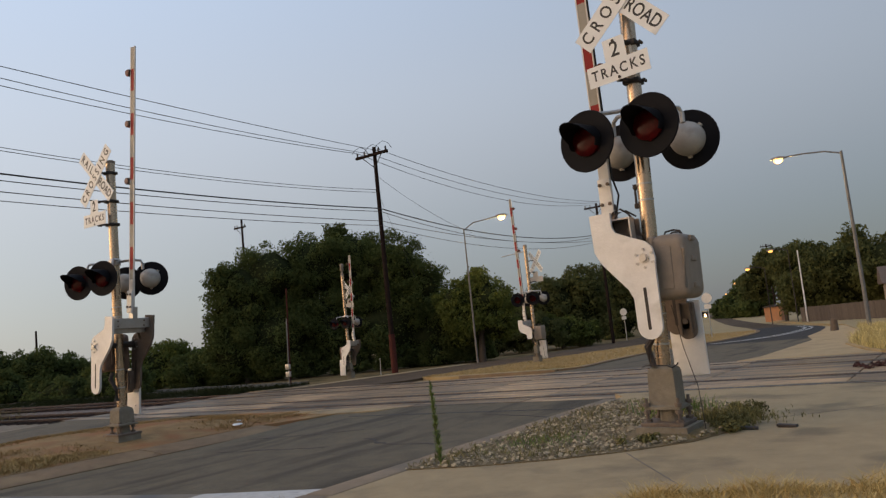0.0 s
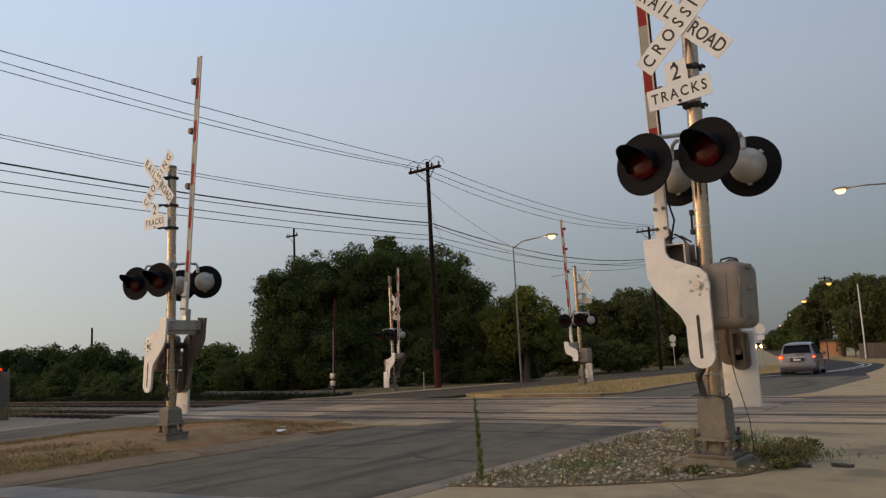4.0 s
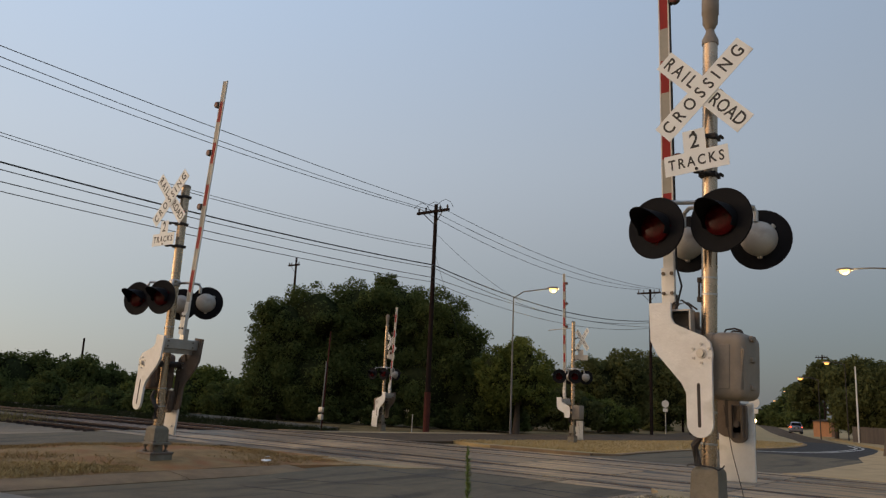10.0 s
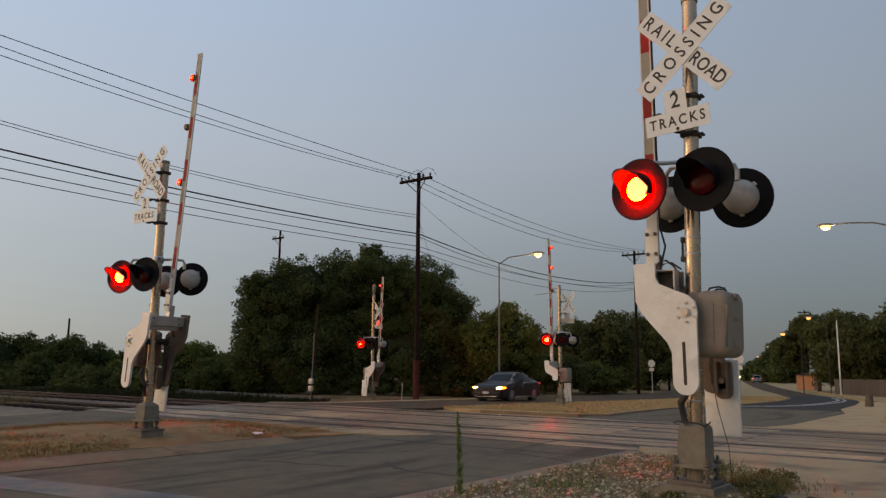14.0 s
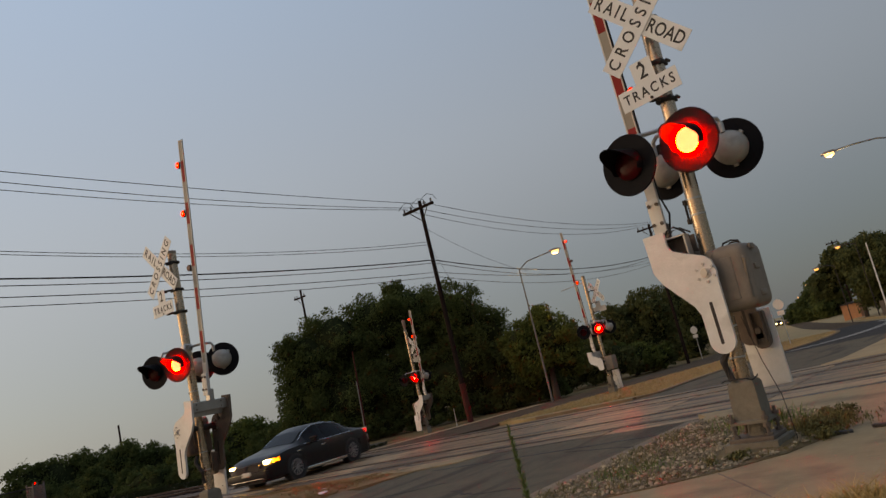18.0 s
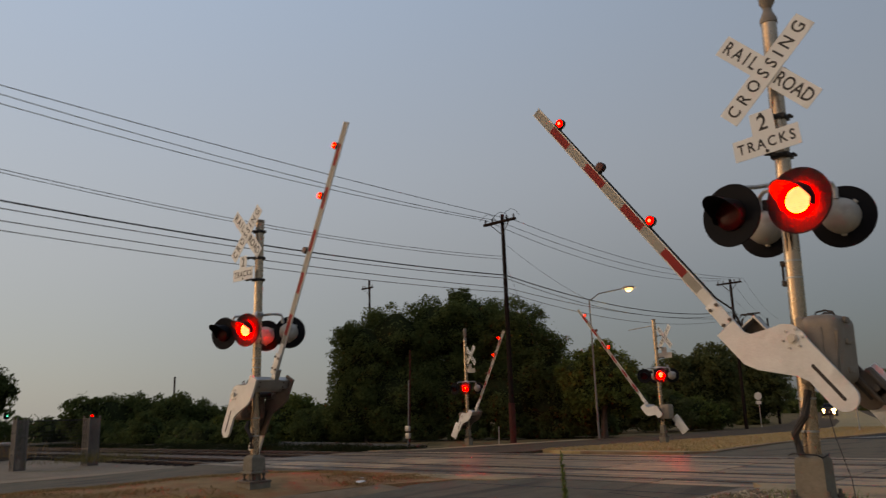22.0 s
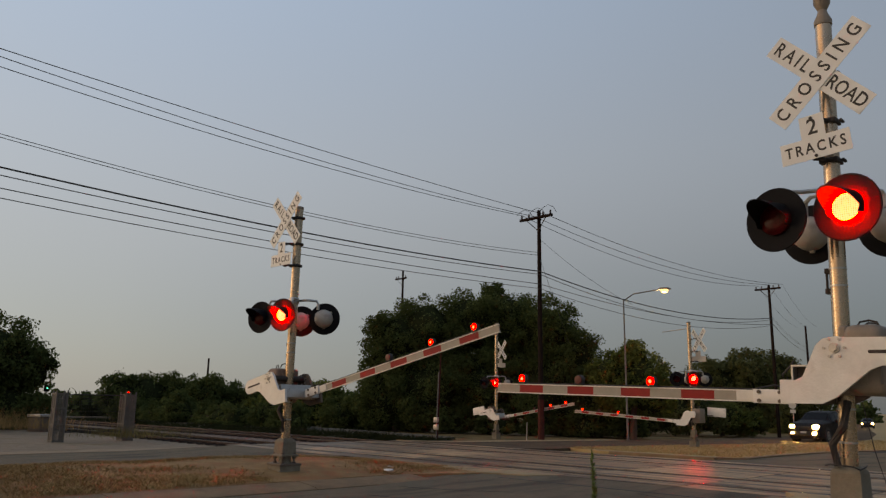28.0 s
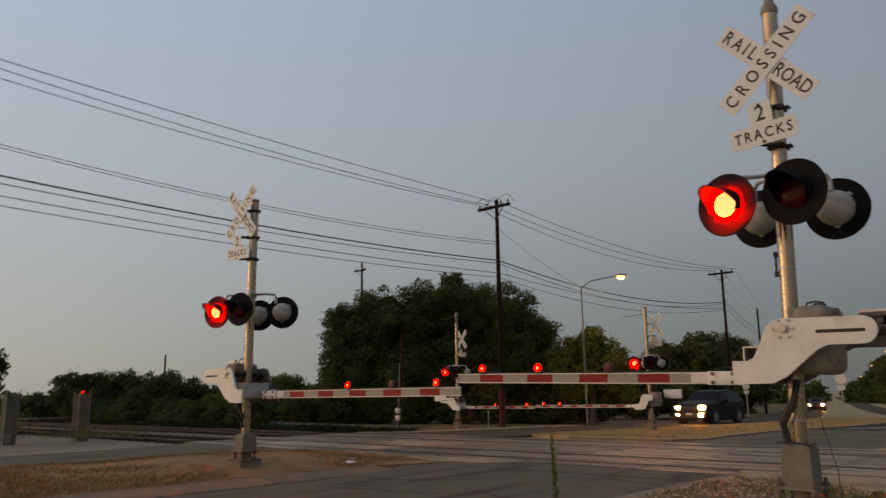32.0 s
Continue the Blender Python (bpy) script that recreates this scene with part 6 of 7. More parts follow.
            tube(b, [(sx * 0.098, wheel_r * 0.64 * math.cos(a), wheel_r * 0.64 * math.sin(a)) for a in [2 * math.pi * k / 24 for k in range(25)]], 0.014, 6)
            part("rim", b, rim_mat, wh, "silvery spoked rim")
    for nm, mat, (x0, ya, z0, x1, yb, z1), tag in lamps:
        b = bmesh.new()
        box(b, x0, ya, z0, x1, yb, z1, bevel=min(0.03, 0.3 * min(abs(x1 - x0), abs(yb - ya), abs(z1 - z0))))
        part(nm, b, mat, c, tag)
    return c


HATCH = [(-1.93, 0.70, 0.50, 0.54, 0.60), (-1.91, 0.80, 0.66, 0.70, 0.72), (-1.86, 0.83, 0.90, 0.98, 0.72), (-1.76, 0.845, 0.97, 1.22, 0.68), (-1.60, 0.85, 0.98, 1.42, 0.63), (-1.35, 0.855, 0.97, 1.49, 0.61), (-0.6, 0.86, 0.95, 1.54, 0.60),
         (0.1, 0.86, 0.93, 1.53, 0.60), (0.5, 0.86, 0.92, 1.44, 0.60), (1.0, 0.85, 0.92, 1.16, 0.66), (1.3, 0.84, 0.90, 0.98, 0.70), (1.65, 0.80, 0.80, 0.84, 0.68), (1.85, 0.72, 0.68, 0.71, 0.60), (1.95, 0.60, 0.50, 0.54, 0.50)]
SEDAN = [(-2.58, 0.74, 0.55, 0.60, 0.66), (-2.52, 0.86, 0.74, 0.80, 0.76), (-2.40, 0.90, 0.92, 1.02, 0.76), (-2.0, 0.925, 0.98, 1.08, 0.72), (-1.75, 0.93, 0.98, 1.14, 0.68), (-1.1, 0.935, 0.97, 1.43, 0.61), (-0.6, 0.94, 0.96, 1.53, 0.59), (0.1, 0.94, 0.95, 1.53, 0.59),
         (0.55, 0.94, 0.95, 1.38, 0.61), (1.15, 0.93, 0.96, 1.06, 0.72), (1.7, 0.92, 0.92, 0.97, 0.74), (2.2, 0.88, 0.82, 0.87, 0.72), (2.45, 0.80, 0.66, 0.71, 0.66), (2.56, 0.68, 0.48, 0.52, 0.56)]
silver_blue = mk("silver_blue_paint", (0.155, 0.158, 0.18), (0.13, 0.133, 0.152), 2, 0.32, 0.5, coat=0.4)
black_car = mk("black_car_paint", (0.012, 0.012, 0.014), (0.018, 0.017, 0.018), 2, 0.3, 0.0, spec=0.16, coat=0.08)
grey_car = mk("dark_grey_car_paint", (0.010, 0.0095, 0.010), (0.013, 0.012, 0.012), 2, 0.5, spec=0.12)

HATCH = [(r[0] * 0.95, r[1] * 0.96, r[2] * 0.97, r[3] * 1.005, r[4] * 0.96) for r in HATCH]
van = car("hatchback", pose(-7.85, -6.0, -0.16), "silver-blue compact hatchback driving across the tracks", "", HATCH, silver_blue, (-1.22, 1.22), 0.30,
          ((-1.55, -1.0), (-0.95, -0.1), (-0.04, 0.72)), (-0.98, -0.07, 0.86), (0.42, 1.18), (-1.752, -1.50),
          [("tail_lamp", tail_lit, (sx * 0.665, -1.79, 0.80, sx * 0.785, -1.66, 0.91), "lit red tail lamp") for sx in (-1, 1)]
          + [("brake_lamp", brake_lit, (sx * 0.672, -1.802, 0.825, sx * 0.78, -1.70, 0.875), "bright red bar of the tail lamp") for sx in (-1, 1)]
          + [("turn_lamp", amber_lit, (sx * 0.64, 1.50, 0.66, sx * 0.785, 1.66, 0.76), "lit amber side lamp") for sx in (-1, 1)]
          + [("rear_bumper", silver_blue, (-0.80, -1.98, 0.30, 0.80, -1.80, 0.58), "silver-blue rear bumper"), ("bumper_foot", plastic, (-0.70, -1.96, 0.19, 0.70, -1.78, 0.31), "black lower bumper"),
             ("plate_recess", plastic, (-0.30, -1.955, 0.66, 0.30, -1.90, 0.82), ""), ("number_plate", plate_mat, (-0.16, -1.965, 0.68, 0.16, -1.94, 0.79), "pale number plate"),
             ("tailgate_trim", chrome, (-0.36, -1.945, 0.83, 0.36, -1.90, 0.855), "bright tailgate strip"), ("rear_wiper", plastic, (-0.05, -1.79, 0.975, 0.32, -1.75, 0.993), ""),
             ("roof_spoiler", silver_blue, (-0.53, -1.62, 1.40, 0.53, -1.36, 1.45), "")])
sedan = car("sedan", pose(-31, 95, -1), "black sedan with headlamps lit, crossing the tracks", "", SEDAN, black_car, (-1.45, 1.42), 0.36,
            ((-1.55, -1.12), (-1.06, -0.22), (-0.15, 0.72)), (-1.10, -0.18, 0.98), (0.52, 1.12), (-1.72, -1.10),
            [("headlamp", head_soft, (sx * 0.64, 2.33, 0.69, sx * 0.77, 2.47, 0.75), "lit warm headlamp") for sx in (-1, 1)]
            + [("turn_lamp", amber_lit, (sx * 0.78, 2.12, 0.69, sx * 0.895, 2.34, 0.77), "lit amber corner lamp") for sx in (-1, 1)]
            + [("fog_lamp", fog_soft, (sx * 0.56, 2.50, 0.33, sx * 0.68, 2.58, 0.41), "lit fog lamp") for sx in (-1, 1)]
            + [("grille", dark_iron, (sx * 0.05, 2.44, 0.52, sx * 0.46, 2.56, 0.72), "split chromed grille") for sx in (-1, 1)]
            + [("tail_lamp", tail_lit, (sx * 0.68, -2.46, 0.76, sx * 0.84, -2.30, 0.93), "lit red tail lamp") for sx in (-1, 1)]
            + [("front_bumper", black_car, (-0.76, 2.40, 0.24, 0.76, 2.62, 0.50), "black front bumper"), ("number_plate", plate_mat, (-0.16, 2.60, 0.42, 0.16, 2.635, 0.54), "pale number plate"),
               ("bumper_trim", chrome, (-0.62, 2.60, 0.28, 0.62, 2.632, 0.30), "thin bright strip")], rails=True)
lights_front = [("headlamp", head_lit, (sx * 0.58, 2.33, 0.62, sx * 0.76, 2.47, 0.74), "lit warm headlamp") for sx in (-1, 1)] + [("fog_lamp", head_dim, (sx * 0.56, 2.50, 0.33, sx * 0.68, 2.58, 0.41), "lit fog lamp") for sx in (-1, 1)]
SUV = [(-2.40, 0.80, 0.70, 0.76, 0.70), (-2.36, 0.92, 0.95, 1.05, 0.80), (-2.28, 0.95, 1.10, 1.45, 0.76), (-2.10, 0.96, 1.12, 1.66, 0.70), (-1.2, 0.97, 1.10, 1.74, 0.68), (-0.2, 0.97, 1.08, 1.74, 0.68), (0.35, 0.97, 1.07, 1.66, 0.68),
       (0.95, 0.96, 1.08, 1.22, 0.76), (1.6, 0.95, 1.05, 1.12, 0.80), (2.15, 0.92, 0.98, 1.04, 0.78), (2.38, 0.86, 0.75, 0.82, 0.72), (2.45, 0.76, 0.55, 0.60, 0.62)]
waiting = car("suv", pose(-31, 98, -1), "dark grey tall car with bright headlamps pulling up at the gates", "", SUV, grey_car, (-1.45, 1.45), 0.37,
              ((-2.0, -1.15), (-1.10, -0.20), (-0.13, 0.62)), (-1.12, -0.16, 0.78), (0.42, 0.92), (-2.29, -2.08),
              [("headlamp", head_lit, (sx * 0.55, 2.28, 0.79, sx * 0.76, 2.41, 0.92), "lit warm headlamp") for sx in (-1, 1)]
              + [("fog_lamp", head_dim, (sx * 0.54, 2.40, 0.45, sx * 0.68, 2.485, 0.54), "lit fog lamp") for sx in (-1, 1)]
              + [("grille", plastic, (-0.50, 2.30, 0.66, 0.50, 2.45, 0.90), "black grille"), ("front_bumper", plastic, (-0.84, 2.30, 0.36, 0.84, 2.475, 0.60), "dark front bumper"),
                 ("number_plate", plate_mat, (-0.16, 2.47, 0.50, 0.16, 2.49, 0.60), "pale number plate")])
follower = car("sedan", pose(-40, 130, -1), "dark car with headlamps lit following down the road", "", SEDAN, grey_car, (-1.45, 1.42), 0.33,
               ((-1.06, -0.22), (-0.15, 0.72)), (-1.10, -0.18, 0.98), (0.52, 1.12), (-1.72, -1.10), lights_front[:2])


def shrink(c, k):
    """Scale a vehicle, before it is keyed, to fit its size in the camera's view."""
    for o in c.children_recursive:
        if o.data:
            o.data.transform(Matrix.Scale(k, 4))
        else:
            o.matrix_basis = Matrix.Translation(o.matrix_basis.translation * k)


shrink(sedan, 0.86)
shrink(follower, 0.91)
shrink(van, 0.905)


# ---- near ground: grass, gravel, weeds, litter ----
def blades(name, label, spots, material, rng, h, w, lean=0.5, kind="stuff", category="grass"):
    """One narrow bent triangle pair for each spot (x, y, z)."""
    n = len(spots)
    p = np.array(spots)
    a = rng.uniform(0, 2 * math.pi, n)
    side = np.stack([np.cos(a), np.sin(a), 0 * a], 1) * (w * (0.5 + rng.random(n)))[:, None]
    hh = h * (0.35 + 1.0 * rng.random(n) ** 1.5)
    b = rng.uniform(0, 2 * math.pi, n)
    tip = np.stack([np.cos(b) * lean * hh, np.sin(b) * lean * hh, hh], 1)
    mid = tip * np.array([0.35, 0.35, 0.6])
    v = np.stack([p - side, p + side, p + mid + side * 0.7, p + mid - side * 0.7, p + tip], 1).reshape(-1, 3)
    base = np.arange(n)[:, None] * 5
    f4 = (base + np.array([0, 1, 2, 3])).tolist()
    f3 = (base + np.array([3, 2, 4])).tolist()
    me = bpy.data.meshes.new(name)
    me.from_pydata(v.tolist(), [], f4 + f3)
    me.materials.append(material)
    ob = new(name, me)
    return tagged(ob, label, category, kind=kind)


def edge_x(y):
    for (xa, ya), (xb, yb) in zip(GRASS_EDGE[1:], GRASS_EDGE[2:]):
        if ya <= y <= yb:
            return xa + (xb - xa) * (y - ya) / (yb - ya)
    return -2.35


rng = np.random.default_rng(7)
spots = []
while len(spots) < 14000:
    x, y = rng.uniform(-2.5, 3.6), rng.uniform(-1.5, 6.4)
    if x > 0.6:
        lim = y < 5.5 + 0.25 * (x - 0.6)
    else:
        lim = y < (5.5 if x > 0 else 5.0 + 0.29 * (x + 1.1)) and x > edge_x(y) + 0.06 * rng.normal()
    if lim and noise.noise(Vector((x * 1.3, y * 1.3, 0))) + 0.7 > rng.random() * 0.9 and math.hypot(x, y) > 0.5:
        spots.append((x, y, 0.025))
def tufts(centres, count, spread):
    """Blades gathered in tufts round each centre."""
    c = np.repeat(np.array(centres), count, axis=0)
    c[:, :2] += rng.normal(size=(len(c), 2)) * spread
    return c


def lumpy(p, low, high, scale):
    """A height for each blade that rises and falls in soft lumps."""
    return np.array([low + (high - low) * min(1.0, max(0.0, 0.5 + 0.9 * noise.noise(Vector((x * scale, y * scale, 5.0))))) for x, y, z in p])


spots = tufts(spots, 11, 0.028)
blades("verge_grass", "dry straw-coloured grass on the verge", spots, tan_straw, rng, lumpy(spots, 0.022, 0.062, 4.0), 0.0024, 1.5)
edge_spots = []
for k in range(1300):
    y = rng.uniform(-1.0, 4.8)
    x = edge_x(y) + abs(rng.normal()) * 0.20 - 0.06 * rng.random()
    edge_spots.append((x, y, 0.0))
for k in range(1200):
    x = rng.uniform(-1.9, 3.5)
    y = (4.72 + 0.4 * max(0, x + 1.8) if x < -1.1 else 5.0 + 0.28 * (x + 1.1)) - abs(rng.normal()) * 0.15 + 0.05
    edge_spots.append((x, y, 0.01))
edge_spots = tufts(edge_spots, 9, 0.03)
blades("edge_grass", "taller straw-coloured grass along the pavement's edge", edge_spots, tan_straw, rng, lumpy(edge_spots, 0.05, 0.125, 3.0), 0.0026, 1.1)
kerb_spots = []
for k in range(2600):
    y = rng.choice([2.35, 2.42, 2.55, 2.95, 3.15]) + 0.13 * rng.normal()
    kerb_spots.append((-4.30 + 0.09 * rng.normal() + 0.12 * max(0, 2.8 - y), y, -0.01))
for k in range(500):
    kerb_spots.append((-4.32 + 0.03 * rng.normal(), 3.3 + 0.9 * rng.random() ** 1.4, -0.035))
for k in range(2400):
    u = rng.random() ** 1.5
    kerb_spots.append((-4.3 + 1.9 * u, 2.32 + 0.10 * rng.normal() + 0.1 * u, -0.01))
blades("kerb_grass", "tufts of yellowed grass along the kerb", kerb_spots, gold_straw, rng, 0.10, 0.0028, 0.9)
far_spots = []
for k in range(26000):
    x, y = rng.uniform(-15.1, -10.66), rng.uniform(-2, 11.2) if k % 3 else rng.uniform(-2, 6)
    bare = 0.35 * math.exp(-((x + 11.8) ** 2 / 3.0 + (y - 7.6) ** 2 / 2.2))
    thick = 0.45 + 0.8 * noise.noise(Vector((x * 0.45, y * 0.45, 3))) + 0.5 * noise.noise(Vector((x * 1.7, y * 1.7, 6)))
    if thick - bare > rng.random():
        far_spots.append((x, y, med_z(x, y) - 0.004))
far_spots = tufts(far_spots, 7, 0.06)
blades("median_grass", "sparse dry grass on the earthen median", far_spots, median_straw, rng, lumpy(far_spots, 0.018, 0.06, 1.2), 0.0045, 1.3)
far_spots = []
for k in range(3400):
    y = 6.6 - 10.0 * rng.random() ** 0.8
    x = -10.68 - min(3.2, 0.2 + 0.4 * (6.8 - y)) * rng.random() ** 1.3
    far_spots.append((x, y, med_z(x, y) - 0.004))
far_spots = [s for s in far_spots if noise.noise(Vector((s[0] * 0.7, s[1] * 0.5, 8))) > -0.22]
far_spots = tufts(far_spots, 10, 0.05)
blades("kerbside_grass", "golden dry grass along the median's kerb", far_spots, gold_straw, rng, lumpy(far_spots, 0.03, 0.08, 1.5), 0.0045, 1.2)
far_spots = []
for k in range(30000):
    y = 21.2 + 34 * rng.random() ** 1.5
    far_spots.append((rng.uniform(onc_r(y) + 0.2, far_l(y) - 0.2), y, zr(y) + 0.02))
blades("far_median_grass", "dry grass on the far median", far_spots, gold_straw, rng, 0.06, 0.009, 1.0)
far_spots = []
for k in range(24000):
    y = 18.4 + 24 * rng.random() ** 1.6
    xl = pav_r(y) + 0.1
    far_spots.append((xl + 9 * rng.random() ** 1.3, y, zr(y) + 0.05))
blades("east_bank_grass", "tall dry grass beside the far pavement", far_spots, straw, rng, 0.30, 0.006, 0.6)

far_spots = []
for k in range(16000):
    x = -21.8 - 36 * rng.random() ** 1.3
    far_spots.append((x, 18.5 + 3.5 * rng.random() ** 1.6, -0.18))
# blades take the painted shade colour, so the strip stays dark
blades("scrub_grass", "rank grass behind the tracks, coloured like shaded leaves", far_spots, leaf_shade, rng, lumpy(far_spots, 0.06, 0.30, 0.5), 0.012, 0.7)

# loose stones of the gravel bed
def in_gravel(x, y):
    inside = False
    for (xa, ya), (xb, yb) in zip(GRAVEL, GRAVEL[1:] + GRAVEL[:1]):
        if (ya > y) != (yb > y) and x < (xb - xa) * (y - ya) / (yb - ya) + xa:
            inside = not inside
    return inside


bm = bmesh.new()
vv, ff = [], []
count = 0
while count < 5600:
    x, y = rng.uniform(-4.5, -1.7), rng.uniform(5.5, 10.5)
    if not in_gravel(x, y) or (abs(x + 2.54) < 0.34 and abs(y - 7.36) < 0.34):
        continue
    r = 0.008 + 0.027 * rng.random() ** 2.8
    base = len(vv)
    sc = np.array([1.0, 0.6 + 0.4 * rng.random(), 0.45 + 0.3 * rng.random()]) * r
    a = rng.uniform(0, 6.3)
    for dx, dy, dz in ((1, 0, 0), (-1, 0, 0), (0, 1, 0), (0, -1, 0), (0, 0, 1), (0.6, 0.6, 0.7), (-0.6, 0.5, 0.6)):
        px_, py_, pz_ = dx * sc[0], dy * sc[1], dz * sc[2]
        vv.append((x + px_ * math.cos(a) - py_ * math.sin(a), y + px_ * math.sin(a) + py_ * math.cos(a), -0.004 + mound(x, y) + pz_ + r * 0.2))
    for f in ((0, 5, 4), (5, 2, 4), (0, 2, 5), (2, 6, 4), (6, 1, 4), (2, 1, 6), (1, 3, 4), (3, 0, 4)):
        ff.append(tuple(base + i for i in f))
    count += 1
bm.free()
me = bpy.data.meshes.new("gravel")
me.from_pydata(vv, [], ff)
me.materials.append(gravel_mat)
tagged(new("gravel", me), "loose pale gravel stones round the signal's foot", "gravel", kind="stuff")


def weed_clump(x, y, n, r, h, label, material=weed):
    n = max(n, 320)
    sp = [(x + r * rng.normal() * 0.5, y + r * rng.normal() * 0.5, 0.01) for _ in range(n)]
    blades("weed", label, sp, material, rng, h, 0.005, 0.6, kind="stuff", category="weed")


bush_green = mk("dull_weed_leaves", (0.155, 0.14, 0.055), (0.09, 0.085, 0.034), 5, 0.85, spec=0.08, tri=0.4)
def leafy_weed(label, lobes, material, seed):
    g = np.random.default_rng(seed)
    o = new("weed", leaf_mesh("weed", lobes, 2600, 0.018, material, g))
    tagged(o, label, "weed", kind="stuff")


def scatter_lobes(x, y, sx, sy, n, seed):
    g = np.random.default_rng(seed)
    return [(x + sx * g.normal(), y + sy * g.normal(), 0.005 + 0.05 * g.random() ** 2, 0.03 + 0.055 * g.random()) for _ in range(n)]


leafy_weed("bushy dull green weed beside the signal's base", scatter_lobes(-2.08, 7.7, 0.10, 0.16, 26, 61), bush_green, 51)
leafy_weed("sprawling dull green weed at the gravel's edge", scatter_lobes(-2.15, 8.45, 0.12, 0.30, 46, 62), bush_green, 52)
leafy_weed("small green weed in front of the base", scatter_lobes(-2.7, 6.85, 0.10, 0.07, 9, 63), bush_green, 53)
weed_clump(-3.0, 8.9, 160, 0.4, 0.15, "sparse weed in the gravel")
weed_clump(-3.7, 6.9, 220, 0.45, 0.04, "low green weed in the gravel")

dry_weed = mk("dry_weed", (0.20, 0.165, 0.065), (0.11, 0.10, 0.04), 4, 0.9, spec=0.15, tri=0.4)
weed_clump(-2.22, 8.0, 700, 0.32, 0.13, "withered brown stalks beside the base", dry_weed)
sp = []
while len(sp) < 2400:
    x, y = rng.uniform(-4.5, -1.7), rng.uniform(5.5, 10.5)
    if in_gravel(x, y) and noise.noise(Vector((x * 1.7, y * 1.7, 9))) > -0.08:
        sp.append((x, y, 0.01))
blades("gravel_weeds", "withered brown weeds scattered through the gravel", sp, dry_weed, rng, 0.05, 0.004, 1.0, category="weed")

weed_clump(-2.2, 8.2, 500, 0.5, 0.07, "dull brown-green weeds beside the signal's base", dry_weed)
weed_clump(-25.3, 10.6, 900, 1.8, 0.30, "rank weeds at the foot of the pillars", dry_weed)
weed_clump(-34.5, 8.5, 1600, 3.5, 0.7, "tall brown grass beside the relay box", median_straw)

# the tall single weed at the kerb
tall = thing("tall_weed", pose(-4.07, 5.72, -0.01), "single tall narrow green weed at the kerb", "weed")
b = bmesh.new()
tube(b, [(0, 0, 0), (-0.02, 0.0, 0.25), (-0.03, 0.0, 0.5), (-0.035, 0.0, 0.74)], 0.006, 6)
part("stalk", b, weed, tall)
lp, lf = [], []
for k in range(330):
    z = 0.03 + 0.72 * rng.random()
    a = rng.uniform(0, 6.3)
    L = 0.055 * (1.15 - z) + 0.018
    c = np.array([-0.04 * z, 0, z])
    d = np.array([math.cos(a) * 0.75, math.sin(a) * 0.75, 0.65]) * L
    s_ = np.array([-math.sin(a), math.cos(a), 0]) * 0.006
    i = len(lp)
    lp += [tuple(c), tuple(c + d * 0.5 + s_), tuple(c + d), tuple(c + d * 0.5 - s_)]
    lf.append((i, i + 1, i + 2, i + 3))
me = bpy.data.meshes.new("leaves")
me.from_pydata(lp, [], lf)
me.materials.append(weed)
o = new("leaves", me)
o.parent = tall

# pavement joints, debris, litter
for nm, pts in (("pavement_joint", [(-2.62, 6.42), (-1.75, 5.2)]), ("pavement_joint", [(-4.4, 2.25), (-2.35, 2.55)]), ("pavement_joint", [(-1.85, 8.3), (1.2, 10.9)])):
    b = bmesh.new()
    d = Vector((pts[1][0] - pts[0][0], pts[1][1] - pts[0][1], 0))
    box(b, 0, -0.005, -0.02, d.length, 0.005, -0.0105)
    solid(nm, b, brown_iron, "dark joint across the concrete pavement", "joint", "pavement joints", kind="structure", at=Matrix.Translation((*pts[0], 0)) @ pose(0, 0, 0, 0, 0, math.degrees(math.atan2(d.y, d.x))), smooth=False)
for x, y, a in ((-1.89, 7.61, 10), (-1.57, 7.72, -8)):
    b = bmesh.new()
    box(b, -0.085, -0.03, -0.012, 0.085, 0.03, 0.018, bevel=0.012)
    for v in b.verts:
        v.co += Vector((0.015 * noise.noise(v.co * 30), 0.012 * noise.noise(v.co * 25 + Vector((3, 0, 0))), 0.01 * noise.noise(v.co * 20)))
    solid("debris", b, dark_iron, "dark flattened lump of debris on the pavement", "debris", "lumps of debris", at=pose(x, y, 0, 0, 0, a))
for x, y, z, s_, lab in ((-10.75, 9.05, -0.02, 0.075, "crumpled white litter on the median"), (-2.40, 1.69, -0.01, 0.045, "small white scrap at the pavement's grassy edge"), (-11.4, 9.6, -0.02, 0.05, "small white scrap on the median")):
    b = bmesh.new()
    bmesh.ops.create_icosphere(b, subdivisions=2, radius=s_)
    for v in b.verts:
        v.co.z = max(0, v.co.z * 0.4)
        v.co += v.co * 0.8 * noise.noise(v.co * 22)
    solid("litter", b, sign_white, lab, "litter", "scraps of litter", at=pose(x, y, z), smooth=False)
g = np.random.default_rng(71)
heap_mat = mk("dark_red_debris", (0.07, 0.018, 0.014), (0.035, 0.012, 0.010), 8, 0.9, tri=0.4)
o = new("debris_heap", leaf_mesh("debris_heap", [(-1.75 + 0.09 * k + 0.05 * g.normal(), 14.55 + 0.2 * g.normal(), -0.08, 0.06 + 0.05 * g.random()) for k in range(12)], 900, 0.03, heap_mat, g))
tagged(o, "low heap of dark red debris on the crossing", "debris", kind="stuff")
stump = thing("tree_stump", pose(-5.62, 40.2, -0.42), "short grey stump in tall dry grass", "stump")
b = bmesh.new()
rod(b, (0, 0, -0.1), (0.04, 0, 0.5), 0.19, 0.15, seg=10)
part("stump_wood", b, wood_light, stump)
b = bmesh.new()
